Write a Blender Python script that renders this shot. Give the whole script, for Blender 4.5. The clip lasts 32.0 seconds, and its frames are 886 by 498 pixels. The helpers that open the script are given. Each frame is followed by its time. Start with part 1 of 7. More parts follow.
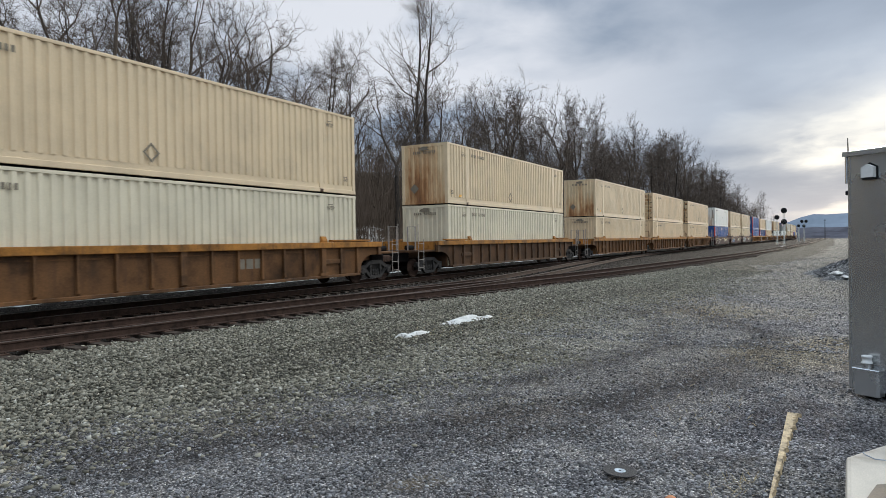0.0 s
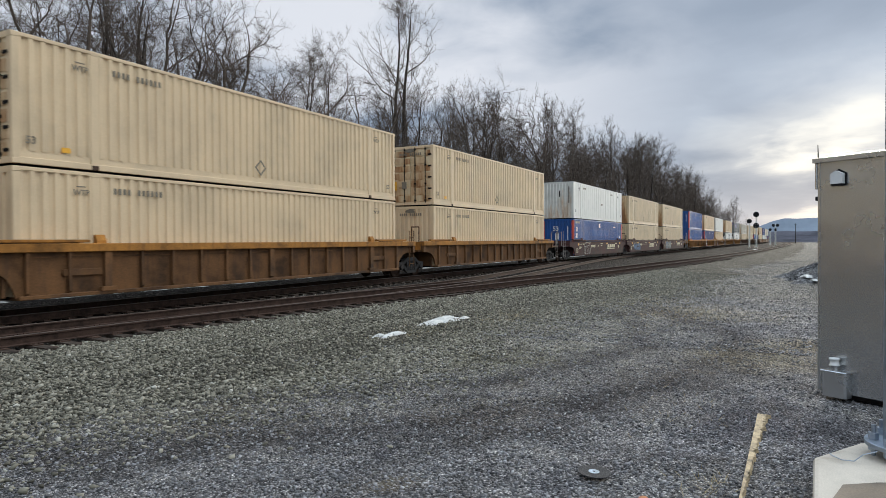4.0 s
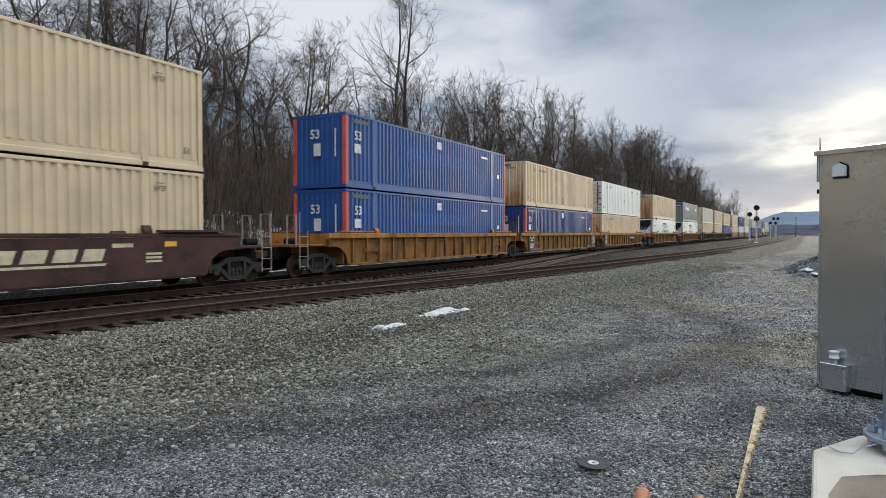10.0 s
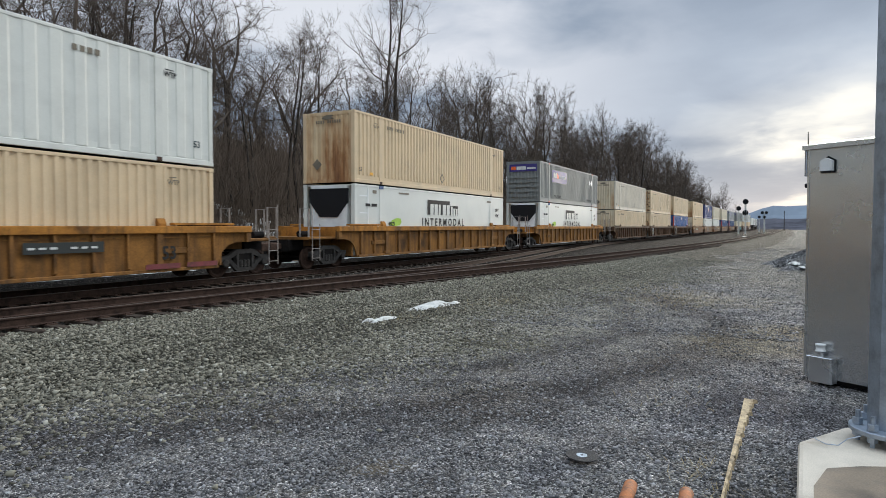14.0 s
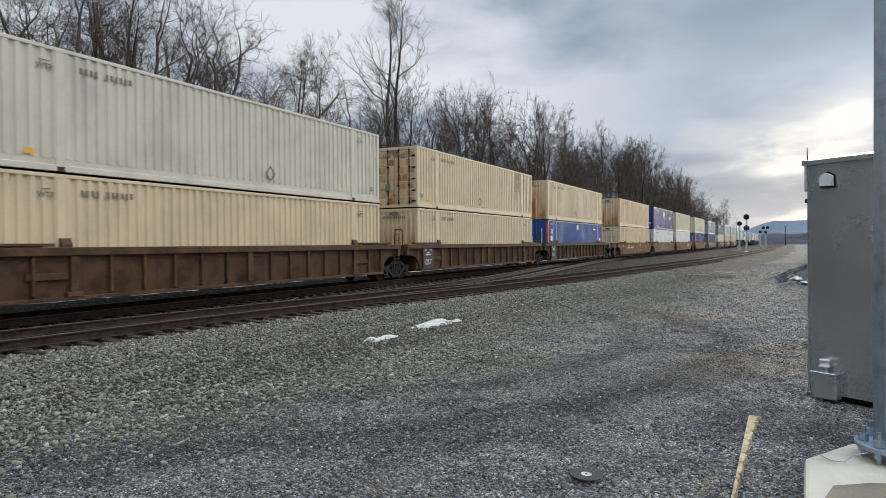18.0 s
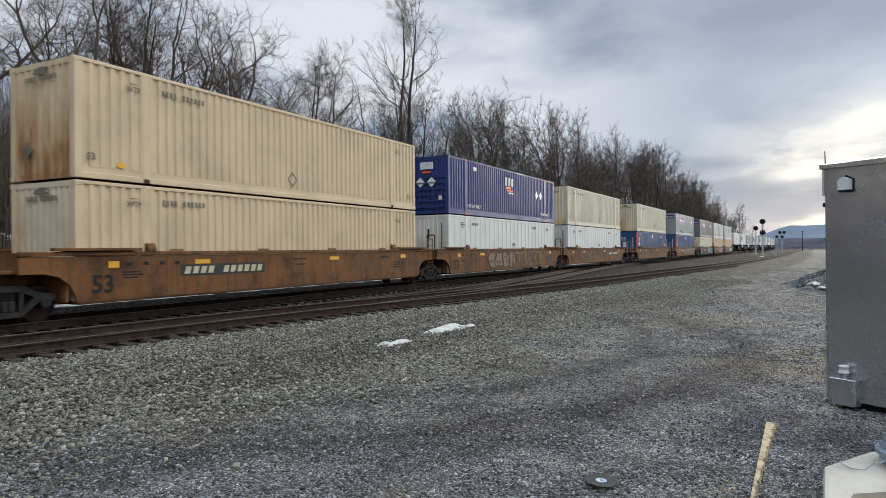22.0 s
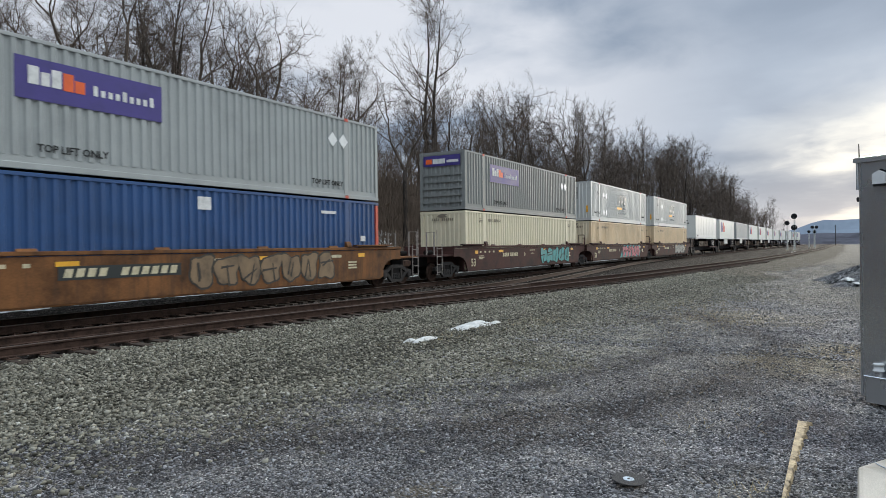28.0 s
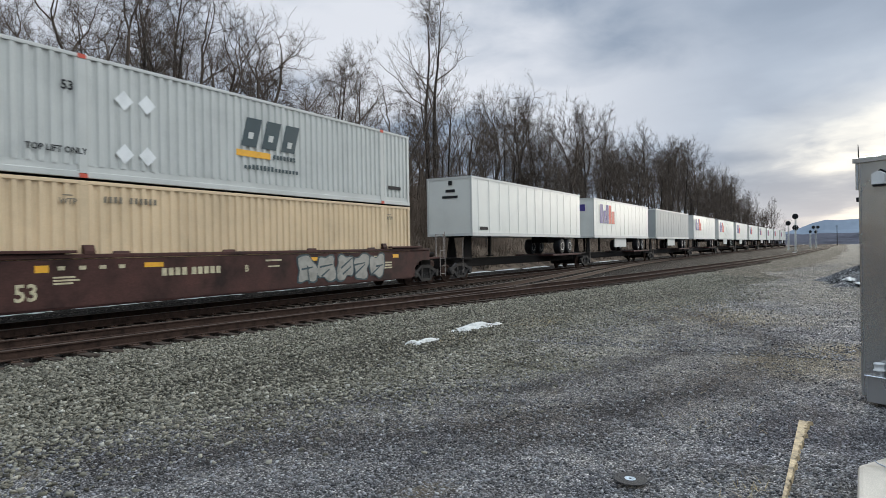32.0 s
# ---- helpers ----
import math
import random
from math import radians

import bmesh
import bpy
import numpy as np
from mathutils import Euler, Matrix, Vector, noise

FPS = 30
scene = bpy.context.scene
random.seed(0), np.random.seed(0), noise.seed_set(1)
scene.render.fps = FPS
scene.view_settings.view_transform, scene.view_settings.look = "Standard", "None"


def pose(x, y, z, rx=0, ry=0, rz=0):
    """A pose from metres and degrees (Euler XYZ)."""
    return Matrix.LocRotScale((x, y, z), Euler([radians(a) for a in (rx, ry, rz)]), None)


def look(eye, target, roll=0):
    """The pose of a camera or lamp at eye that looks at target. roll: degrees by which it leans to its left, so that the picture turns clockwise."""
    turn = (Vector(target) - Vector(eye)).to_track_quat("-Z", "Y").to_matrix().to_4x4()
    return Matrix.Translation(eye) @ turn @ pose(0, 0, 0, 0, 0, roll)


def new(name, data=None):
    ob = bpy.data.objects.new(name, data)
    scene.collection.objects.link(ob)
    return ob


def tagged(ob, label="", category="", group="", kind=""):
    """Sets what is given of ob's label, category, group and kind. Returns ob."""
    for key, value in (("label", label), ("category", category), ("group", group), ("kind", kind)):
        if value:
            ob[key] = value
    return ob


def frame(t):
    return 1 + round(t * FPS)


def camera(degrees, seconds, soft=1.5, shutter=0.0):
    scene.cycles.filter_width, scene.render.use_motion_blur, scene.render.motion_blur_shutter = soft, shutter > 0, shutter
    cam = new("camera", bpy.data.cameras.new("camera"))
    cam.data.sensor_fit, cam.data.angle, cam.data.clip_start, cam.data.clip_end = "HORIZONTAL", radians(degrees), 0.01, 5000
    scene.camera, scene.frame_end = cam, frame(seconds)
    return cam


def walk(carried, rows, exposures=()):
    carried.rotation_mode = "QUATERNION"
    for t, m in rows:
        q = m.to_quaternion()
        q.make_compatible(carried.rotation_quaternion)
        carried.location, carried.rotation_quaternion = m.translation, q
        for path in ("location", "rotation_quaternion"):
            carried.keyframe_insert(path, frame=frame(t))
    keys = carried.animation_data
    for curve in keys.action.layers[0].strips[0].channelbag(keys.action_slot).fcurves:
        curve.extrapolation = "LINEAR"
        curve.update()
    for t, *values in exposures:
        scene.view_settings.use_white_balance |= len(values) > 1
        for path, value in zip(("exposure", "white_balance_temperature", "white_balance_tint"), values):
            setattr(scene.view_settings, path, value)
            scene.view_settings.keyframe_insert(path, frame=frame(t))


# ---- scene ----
cam = camera(67.55, 32.0, soft=0.6, shutter=0.12)
walk(cam, [
    (0, pose(0.006, 0.002, 2.143, 89.279, 0.822, -60.550)), (0.5, pose(-0.014, 0.004, 2.152, 89.211, 0.329, -60.501)),
    (1, pose(-0.024, 0.003, 2.154, 89.233, 0.358, -60.758)), (1.5, pose(-0.014, 0.005, 2.150, 89.253, 0.419, -61.091)),
    (2, pose(-0.008, 0.003, 2.146, 89.212, 0.509, -61.336)), (2.5, pose(-0.007, 0.002, 2.150, 89.174, 0.257, -61.519)),
    (3, pose(-0.006, 0.003, 2.152, 89.149, 0.270, -61.898)), (3.5, pose(-0.002, -0.002, 2.154, 89.218, 0.310, -62.324)),
    (5.5, pose(0.000, 0.003, 2.150, 89.359, 0.272, -62.632)), (6, pose(-0.002, 0.002, 2.150, 89.323, 0.127, -62.614)),
    (6.5, pose(-0.005, -0.001, 2.150, 89.215, 0.038, -62.638)), (7, pose(0.003, 0.003, 2.152, 89.182, 0.126, -62.618)),
    (7.5, pose(-0.014, 0.003, 2.157, 89.107, 0.037, -62.618)), (8, pose(-0.011, 0.000, 2.149, 89.084, 0.014, -62.614)),
    (8.5, pose(0.008, 0.003, 2.145, 88.964, 0.057, -62.570)), (9, pose(0.007, 0.004, 2.141, 88.883, -0.072, -62.535)),
    (9.5, pose(0.010, 0.009, 2.143, 88.765, -0.013, -62.493)), (10, pose(0.008, 0.008, 2.143, 88.606, 0.051, -62.483)),
    (10.5, pose(0.007, 0.003, 2.145, 88.469, 0.088, -62.501)), (11, pose(0.001, 0.001, 2.149, 88.536, 0.050, -62.694)),
    (11.5, pose(-0.005, -0.002, 2.146, 88.569, 0.003, -62.850)), (12, pose(-0.002, -0.002, 2.146, 88.480, -0.008, -63.136)),
    (12.5, pose(0.011, 0.004, 2.144, 88.346, -0.093, -63.137)), (13, pose(0.010, 0.001, 2.142, 88.229, -0.129, -63.211)),
    (13.5, pose(0.018, 0.003, 2.142, 88.091, -0.174, -63.227)), (14, pose(0.019, 0.003, 2.144, 88.027, -0.052, -63.286)),
    (14.5, pose(0.013, 0.007, 2.142, 88.523, 0.135, -63.375)), (16.5, pose(0.018, -0.001, 2.151, 89.520, 0.468, -63.146)),
    (17, pose(0.010, -0.003, 2.146, 89.560, 0.356, -63.114)), (17.5, pose(0.011, 0.002, 2.147, 89.476, 0.245, -63.138)),
    (18, pose(0.012, -0.000, 2.150, 89.564, 0.440, -63.183)), (18.5, pose(0.006, -0.002, 2.152, 89.636, 0.275, -63.344)),
    (19, pose(0.014, 0.004, 2.154, 89.724, 0.411, -63.401)), (19.5, pose(0.022, 0.005, 2.149, 89.779, 0.410, -63.346)),
    (20, pose(0.030, 0.004, 2.151, 89.937, 0.557, -63.080)), (20.5, pose(0.025, -0.004, 2.155, 90.011, 0.632, -62.912)),
    (21, pose(0.020, 0.004, 2.150, 90.080, 0.532, -62.783)), (21.5, pose(0.008, -0.001, 2.149, 90.117, 0.539, -62.579)),
    (22, pose(0.016, 0.007, 2.146, 89.989, 0.430, -62.032)), (22.5, pose(0.038, 0.011, 2.152, 89.936, 0.581, -61.269)),
    (23, pose(0.022, 0.006, 2.151, 90.053, 0.679, -60.135)), (23.5, pose(0.004, -0.004, 2.150, 90.034, 0.714, -59.769)),
    (24, pose(-0.014, -0.008, 2.154, 89.969, 0.704, -59.725)), (24.5, pose(-0.028, -0.008, 2.156, 89.964, 0.699, -59.785)),
    (25, pose(-0.028, -0.008, 2.157, 89.912, 0.683, -59.974)), (25.5, pose(-0.014, -0.006, 2.154, 89.879, 0.663, -60.053)),
    (27.5, pose(0.012, 0.000, 2.153, 89.681, 0.569, -59.904)), (28, pose(0.011, 0.004, 2.154, 89.723, 0.684, -59.855)),
    (28.5, pose(0.004, 0.000, 2.153, 89.772, 0.743, -59.763)), (29, pose(-0.011, -0.005, 2.154, 89.929, 0.829, -59.651)),
    (29.5, pose(-0.019, -0.007, 2.153, 90.010, 0.878, -59.524)), (30, pose(-0.020, -0.005, 2.158, 89.974, 0.880, -59.333)),
    (30.5, pose(-0.032, -0.009, 2.152, 89.923, 0.853, -59.306)), (31, pose(-0.043, -0.013, 2.159, 89.882, 0.873, -59.425)),
    (31.5, pose(-0.049, -0.024, 2.156, 89.931, 0.945, -59.612)), (32, pose(-0.027, -0.014, 2.156, 89.867, 0.931, -59.759)),
])

# ---- light: low bright gap in an overcast sky, beyond the right end of the woods ----
SUN = Vector((1.0, -0.06, 0.135)).normalized()


def add(tree, kind, **inputs):
    """A shader node with its inputs set by name."""
    n = tree.nodes.new(kind)
    for k, val in inputs.items():
        key = k.replace("_", " ")
        if key in n.inputs:
            n.inputs[key].default_value = val
    return n


def ramp(tree, source, stops, ease="LINEAR"):
    n = tree.nodes.new("ShaderNodeValToRGB")
    n.color_ramp.interpolation = ease
    el = n.color_ramp.elements
    while len(el) < len(stops):
        el.new(0.5)
    for e, (p, c) in zip(el, stops):
        e.position = p
        e.color = (*c, 1) if len(c) == 3 else c
    tree.links.new(source, n.inputs[0])
    return n.outputs[0]


def blend(tree, fac, a, b, mode="MIX"):
    n = tree.nodes.new("ShaderNodeMix")
    n.data_type, n.blend_type = "RGBA", mode
    for sock, val in ((n.inputs[0], fac), (n.inputs[6], a), (n.inputs[7], b)):
        if isinstance(val, (int, float)):
            sock.default_value = val
        elif isinstance(val, (tuple, list)):
            sock.default_value = (*val, 1) if len(val) == 3 else val
        else:
            tree.links.new(val, sock)
    return n.outputs[2]


def calc(tree, op, a, b=0.5, c=None):
    n = tree.nodes.new("ShaderNodeMath")
    n.operation = op
    for i, val in enumerate((a, b, c)):
        if val is None:
            continue
        if isinstance(val, (int, float)):
            n.inputs[i].default_value = val
        else:
            tree.links.new(val, n.inputs[i])
    return n.outputs[0]


def make_world():
    w = bpy.data.worlds.new("overcast_sky")
    scene.world = w
    w.use_nodes = True
    t = w.node_tree
    t.nodes.clear()
    out = t.nodes.new("ShaderNodeOutputWorld")
    sky = t.nodes.new("ShaderNodeTexSky")
    sky.sky_type, sky.sun_disc = "NISHITA", False
    sky.sun_elevation = math.asin(SUN.z)
    sky.sun_rotation = math.atan2(SUN.x, SUN.y)
    tc = t.nodes.new("ShaderNodeTexCoord")
    sep = t.nodes.new("ShaderNodeSeparateXYZ")
    t.links.new(tc.outputs["Generated"], sep.inputs[0])
    # cloud deck: direction flattened on a plane overhead
    den = calc(t, "ADD", calc(t, "MAXIMUM", sep.outputs[2], 0.0), 0.19)
    comb = t.nodes.new("ShaderNodeCombineXYZ")
    t.links.new(calc(t, "DIVIDE", sep.outputs[0], den), comb.inputs[0])
    t.links.new(calc(t, "DIVIDE", sep.outputs[1], den), comb.inputs[1])
    big = add(t, "ShaderNodeTexNoise", Scale=0.60, Detail=5.0, Roughness=0.50, Distortion=0.25)
    t.links.new(comb.outputs[0], big.inputs["Vector"])
    fine = add(t, "ShaderNodeTexNoise", Scale=2.4, Detail=6.0, Roughness=0.56, Distortion=0.4)
    t.links.new(comb.outputs[0], fine.inputs["Vector"])
    mixv = calc(t, "ADD", calc(t, "MULTIPLY", big.outputs[0], 0.80), calc(t, "MULTIPLY", fine.outputs[0], 0.20))
    deck = ramp(t, mixv, [(0.34, (0.272, 0.342, 0.455)), (0.46, (0.33, 0.412, 0.535)), (0.54, (0.395, 0.482, 0.612)), (0.61, (0.46, 0.553, 0.685)), (0.70, (0.60, 0.685, 0.80))])
    # glow round the low sun, and a brighter part of the deck to the north-west
    dot = t.nodes.new("ShaderNodeVectorMath")
    dot.operation = "DOT_PRODUCT"
    nrm = t.nodes.new("ShaderNodeVectorMath")
    nrm.operation = "NORMALIZE"
    t.links.new(tc.outputs["Generated"], nrm.inputs[0])
    flat = t.nodes.new("ShaderNodeVectorMath")
    flat.operation = "MULTIPLY"
    flat.inputs[1].default_value = (1.0, 1.0, 2.4)
    t.links.new(tc.outputs["Generated"], flat.inputs[0])
    nf = t.nodes.new("ShaderNodeVectorMath")
    nf.operation = "NORMALIZE"
    t.links.new(flat.outputs[0], nf.inputs[0])
    t.links.new(nf.outputs[0], dot.inputs[0])
    dot.inputs[1].default_value = Vector((SUN.x, SUN.y, SUN.z * 1.45)).normalized()
    glow = ramp(t, calc(t, "ADD", dot.outputs["Value"], calc(t, "MULTIPLY_ADD", mixv, 0.085, -0.0425)), [(0.976, (0, 0, 0)), (0.992, (0.30, 0.30, 0.30)), (0.9995, (1, 1, 1))])
    torn = ramp(t, mixv, [(0.42, (0.05, 0.05, 0.05)), (0.53, (1, 1, 1))])
    lit = blend(t, calc(t, "MULTIPLY", glow, torn), deck, (1.10, 1.10, 1.04))
    dot2 = t.nodes.new("ShaderNodeVectorMath")
    dot2.operation = "DOT_PRODUCT"
    t.links.new(nrm.outputs[0], dot2.inputs[0])
    dot2.inputs[1].default_value = Vector((0.74, 0.62, 0.27)).normalized()
    west = ramp(t, dot2.outputs["Value"], [(0.80, (0, 0, 0)), (0.985, (0.9, 0.9, 0.9))], "EASE")
    lit = blend(t, calc(t, "MULTIPLY", west, torn), lit, (0.86, 0.89, 0.96))
    # pale haze along the horizon
    haze = ramp(t, sep.outputs[2], [(0.0, (0.75, 0.75, 0.75)), (0.11, (0, 0, 0))], "EASE")
    lit = blend(t, haze, lit, (0.50, 0.585, 0.70), "LIGHTEN")
    # an overcast deck is brighter overhead, and here also away from the woods
    high = ramp(t, sep.outputs[2], [(0.38, (1, 1, 1)), (0.95, (4.5, 4.3, 4.0))], "EASE")
    south = ramp(t, calc(t, "MULTIPLY_ADD", sep.outputs[1], -0.5, 0.5), [(0.50, (1, 1, 1)), (0.95, (2.25, 2.11, 1.90))], "EASE")
    lit = blend(t, 1.0, blend(t, 1.0, lit, high, "MULTIPLY"), south, "MULTIPLY")
    bg = add(t, "ShaderNodeBackground", Strength=0.91)
    t.links.new(lit, bg.inputs[0])
    bg2 = add(t, "ShaderNodeBackground", Strength=0.003)
    t.links.new(sky.outputs[0], bg2.inputs[0])
    both = t.nodes.new("ShaderNodeAddShader")
    t.links.new(bg.outputs[0], both.inputs[0])
    t.links.new(bg2.outputs[0], both.inputs[1])
    t.links.new(both.outputs[0], out.inputs[0])


make_world()
sun = new("sun", bpy.data.lights.new("sun", "SUN"))
sun.data.energy, sun.data.angle, sun.data.color = 2.1, radians(11), (1.0, 0.9, 0.76)
sun.matrix_world = look(SUN * 200, (0, 0, 0))
scene.view_settings.exposure = 0.0
RAIL = 0.52       # rail top over the yard
CRANE = math.pi / 2


# ---- materials ----
def linear(c):
    """sRGB 0..255 to linear."""
    return tuple((x / 255 / 12.92) if x <= 10 else ((x / 255 + 0.055) / 1.055) ** 2.4 for x in c)


def material(name, colour, rough=0.6, metal=0.0, vary=0.25, scale=3.0, bump=0.15, grain=60.0, dark=None, streak=0.0, streak_colour=(0.10, 0.045, 0.02), spec=0.5, uneven=0.12):
    """A surface: two scales of tone, fine relief, and streaks of rust or dirt running down it."""
    m = bpy.data.materials.new(name)
    m.use_nodes = True
    t = m.node_tree
    b = t.nodes["Principled BSDF"]
    b.inputs["Roughness"].default_value, b.inputs["Metallic"].default_value = rough, metal
    b.inputs["Specular IOR Level"].default_value = spec
    tc = t.nodes.new("ShaderNodeTexCoord")
    n1 = add(t, "ShaderNodeTexNoise", Scale=scale, Detail=5.0, Roughness=0.6)
    n2 = add(t, "ShaderNodeTexNoise", Scale=grain, Detail=2.0, Roughness=0.5)
    info = t.nodes.new("ShaderNodeObjectInfo")
    away = t.nodes.new("ShaderNodeVectorMath")
    away.operation = "MULTIPLY_ADD"
    t.links.new(info.outputs["Random"], away.inputs[0])
    away.inputs[1].default_value = (31.0, 17.0, 0.0)
    t.links.new(tc.outputs["Object"], away.inputs[2])
    for n in (n1, n2):
        t.links.new(away.outputs[0], n.inputs["Vector"])
    dark = dark or tuple(x * (1 - vary * 1.6) for x in colour)
    light = tuple(min(1, x * (1 + vary)) for x in colour)
    base = ramp(t, n1.outputs[0], [(0.32, dark), (0.5, colour), (0.70, light)])
    g = ramp(t, n2.outputs[0], [(0.3, (1 - vary * 0.5,) * 3), (0.7, (1 + vary * 0.2,) * 3)])
    base = blend(t, 1.0, base, g, "MULTIPLY")
    if streak:
        mp = t.nodes.new("ShaderNodeMapping")
        mp.inputs["Scale"].default_value = (2.2, 2.2, 0.18)
        t.links.new(away.outputs[0], mp.inputs[0])
        n3 = add(t, "ShaderNodeTexNoise", Scale=2.4, Detail=6.0, Roughness=0.65)
        t.links.new(mp.outputs[0], n3.inputs["Vector"])
        f = ramp(t, n3.outputs[0], [(0.62 - 0.12 * streak, (0, 0, 0)), (0.80, (min(1, streak),) * 3)])
        base = blend(t, f, base, streak_colour)
    t.links.new(base, b.inputs["Base Color"])
    rr = ramp(t, n1.outputs[0], [(0.3, (max(0.05, rough - uneven),) * 3), (0.7, (min(1, rough + uneven),) * 3)])
    t.links.new(rr, b.inputs["Roughness"])
    if bump:
        bp = add(t, "ShaderNodeBump", Strength=bump, Distance=0.01)
        t.links.new(n2.outputs[0], bp.inputs["Height"])
        t.links.new(bp.outputs[0], b.inputs["Normal"])
    return m


def gravel(name, tones, size, bump, patch=None, patch_scale=0.25, depth=0.03, bands=False):
    """Loose stone: every stone its own tone, the gaps' shade put into the colour, and wide patches of another tone."""
    m = bpy.data.materials.new(name)
    m.use_nodes = True
    t = m.node_tree
    b = t.nodes["Principled BSDF"]
    b.inputs["Roughness"].default_value = 0.9
    b.inputs["Specular IOR Level"].default_value = 0.06
    geo = t.nodes.new("ShaderNodeNewGeometry")
    warp = add(t, "ShaderNodeTexNoise", Scale=1.2 / size, Detail=2.0)
    t.links.new(geo.outputs["Position"], warp.inputs["Vector"])
    mx = t.nodes.new("ShaderNodeVectorMath")
    mx.operation = "MULTIPLY_ADD"
    t.links.new(warp.outputs["Color"], mx.inputs[0])
    mx.inputs[1].default_value = (size * 0.7,) * 3
    t.links.new(geo.outputs["Position"], mx.inputs[2])
    v = add(t, "ShaderNodeTexVoronoi", Scale=1 / size)
    t.links.new(mx.outputs[0], v.inputs["Vector"])
    v2 = add(t, "ShaderNodeTexVoronoi", Scale=2.3 / size)
    t.links.new(mx.outputs[0], v2.inputs["Vector"])
    sep = t.nodes.new("ShaderNodeSeparateColor")
    t.links.new(v.outputs["Color"], sep.inputs[0])
    sep2 = t.nodes.new("ShaderNodeSeparateColor")
    t.links.new(v2.outputs["Color"], sep2.inputs[0])
    tone = calc(t, "ADD", calc(t, "MULTIPLY", sep.outputs[0], 0.6), calc(t, "MULTIPLY", sep2.outputs[1], 0.4))
    base = ramp(t, tone, tones)
    # shade between the stones, multiplied into the colour towards each stone's edge
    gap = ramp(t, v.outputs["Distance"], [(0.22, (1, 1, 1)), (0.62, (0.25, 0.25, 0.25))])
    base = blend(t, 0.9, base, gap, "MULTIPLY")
    for mult, low, high in ((0.42, 0.78, 1.22), (0.16, 0.84, 1.16)):
        # heaps of like stones, and coarser ones among them
        vb = add(t, "ShaderNodeTexVoronoi", Scale=mult / size)
        t.links.new(mx.outputs[0], vb.inputs["Vector"])
        sb = t.nodes.new("ShaderNodeSeparateColor")
        t.links.new(vb.outputs["Color"], sb.inputs[0])
        base = blend(t, 1.0, base, ramp(t, sb.outputs[0], [(0.05, (low,) * 3), (0.95, (high,) * 3)]), "MULTIPLY")
    if bands:
        # greener coarse stone towards the tracks, bluish chippings towards the cabinet
        px = t.nodes.new("ShaderNodeSeparateXYZ")
        t.links.new(geo.outputs["Position"], px.inputs[0])
        wob = add(t, "ShaderNodeTexNoise", Scale=0.28, Detail=5.0, Roughness=0.62)
        t.links.new(geo.outputs["Position"], wob.inputs["Vector"])
        mot = add(t, "ShaderNodeTexNoise", Scale=1.1, Detail=6.0, Roughness=0.68)
        t.links.new(geo.outputs["Position"], mot.inputs["Vector"])
        # a lorry's turning circle: damp wheel tracks inside, bluish chippings outside it
        flat = t.nodes.new("ShaderNodeCombineXYZ")
        for k in (0, 1):
            t.links.new(px.outputs[k], flat.inputs[k])
        far_off = t.nodes.new("ShaderNodeVectorMath")
        far_off.operation = "DISTANCE"
        t.links.new(flat.outputs[0], far_off.inputs[0])
        far_off.inputs[1].default_value = (14.1, 11.9, 0.0)
        turn = calc(t, "ADD", far_off.outputs["Value"], calc(t, "MULTIPLY_ADD", wob.outputs[0], 2.6, -1.3))
        track = ramp(t, calc(t, "MULTIPLY", turn, 0.05), [(0.30, (1.28, 1.26, 1.14)), (0.425, (1.18, 1.16, 1.07)), (0.455, (0.64, 0.61, 0.58)), (0.485, (1.08, 1.05, 1.00)), (0.515, (1.04, 1.01, 0.98)), (0.545, (0.46, 0.435, 0.445)), (0.585, (1.02, 1.01, 1.05)), (0.64, (1.20, 1.19, 1.24)), (0.72, (1.06, 1.06, 1.08)), (0.95, (1.12, 1.10, 1.03))])
        base = blend(t, 1.0, base, track, "MULTIPLY")
        # single stains: damp chippings by the timber, straw and olive dirt further on
        for sx, sy, r, tint in ((8.75, 0.05, 1.5, (0.52, 0.52, 0.57)), (7.5, 3.3, 1.3, (0.78, 0.75, 0.72)), (13.3, 0.5, 1.9, (1.22, 1.12, 0.84)), (15.2, -0.3, 1.6, (1.35, 1.22, 0.88)), (11.2, 4.6, 1.6, (0.84, 0.82, 0.68)), (21.0, 2.0, 3.0, (1.20, 1.12, 0.90)), (6.0, 6.3, 1.5, (0.80, 0.76, 0.68))):
            spot = t.nodes.new("ShaderNodeVectorMath")
            spot.operation = "DISTANCE"
            t.links.new(flat.outputs[0], spot.inputs[0])
            spot.inputs[1].default_value = (sx, sy, 0.0)
            edge = calc(t, "ADD", calc(t, "DIVIDE", spot.outputs["Value"], r * 2), calc(t, "MULTIPLY_ADD", mot.outputs[0], 0.9, -0.45))
            base = blend(t, ramp(t, edge, [(0.10, (0.9, 0.9, 0.9)), (0.50, (0, 0, 0))], "EASE"), base, blend(t, 1.0, base, tint, "MULTIPLY"))
        base = blend(t, 1.0, base, ramp(t, mot.outputs[0], [(0.34, (0.60, 0.58, 0.57)), (0.5, (1.0, 1.0, 1.0)), (0.66, (1.30, 1.28, 1.22))]), "MULTIPLY")
        dirt = add(t, "ShaderNodeTexNoise", Scale=0.45, Detail=6.0, Roughness=0.7)
        t.links.new(mx.outputs[0], dirt.inputs["Vector"])
        base = blend(t, ramp(t, dirt.outputs[0], [(0.60, (0, 0, 0)), (0.70, (0.55, 0.55, 0.55))]), base, (0.16, 0.125, 0.075))
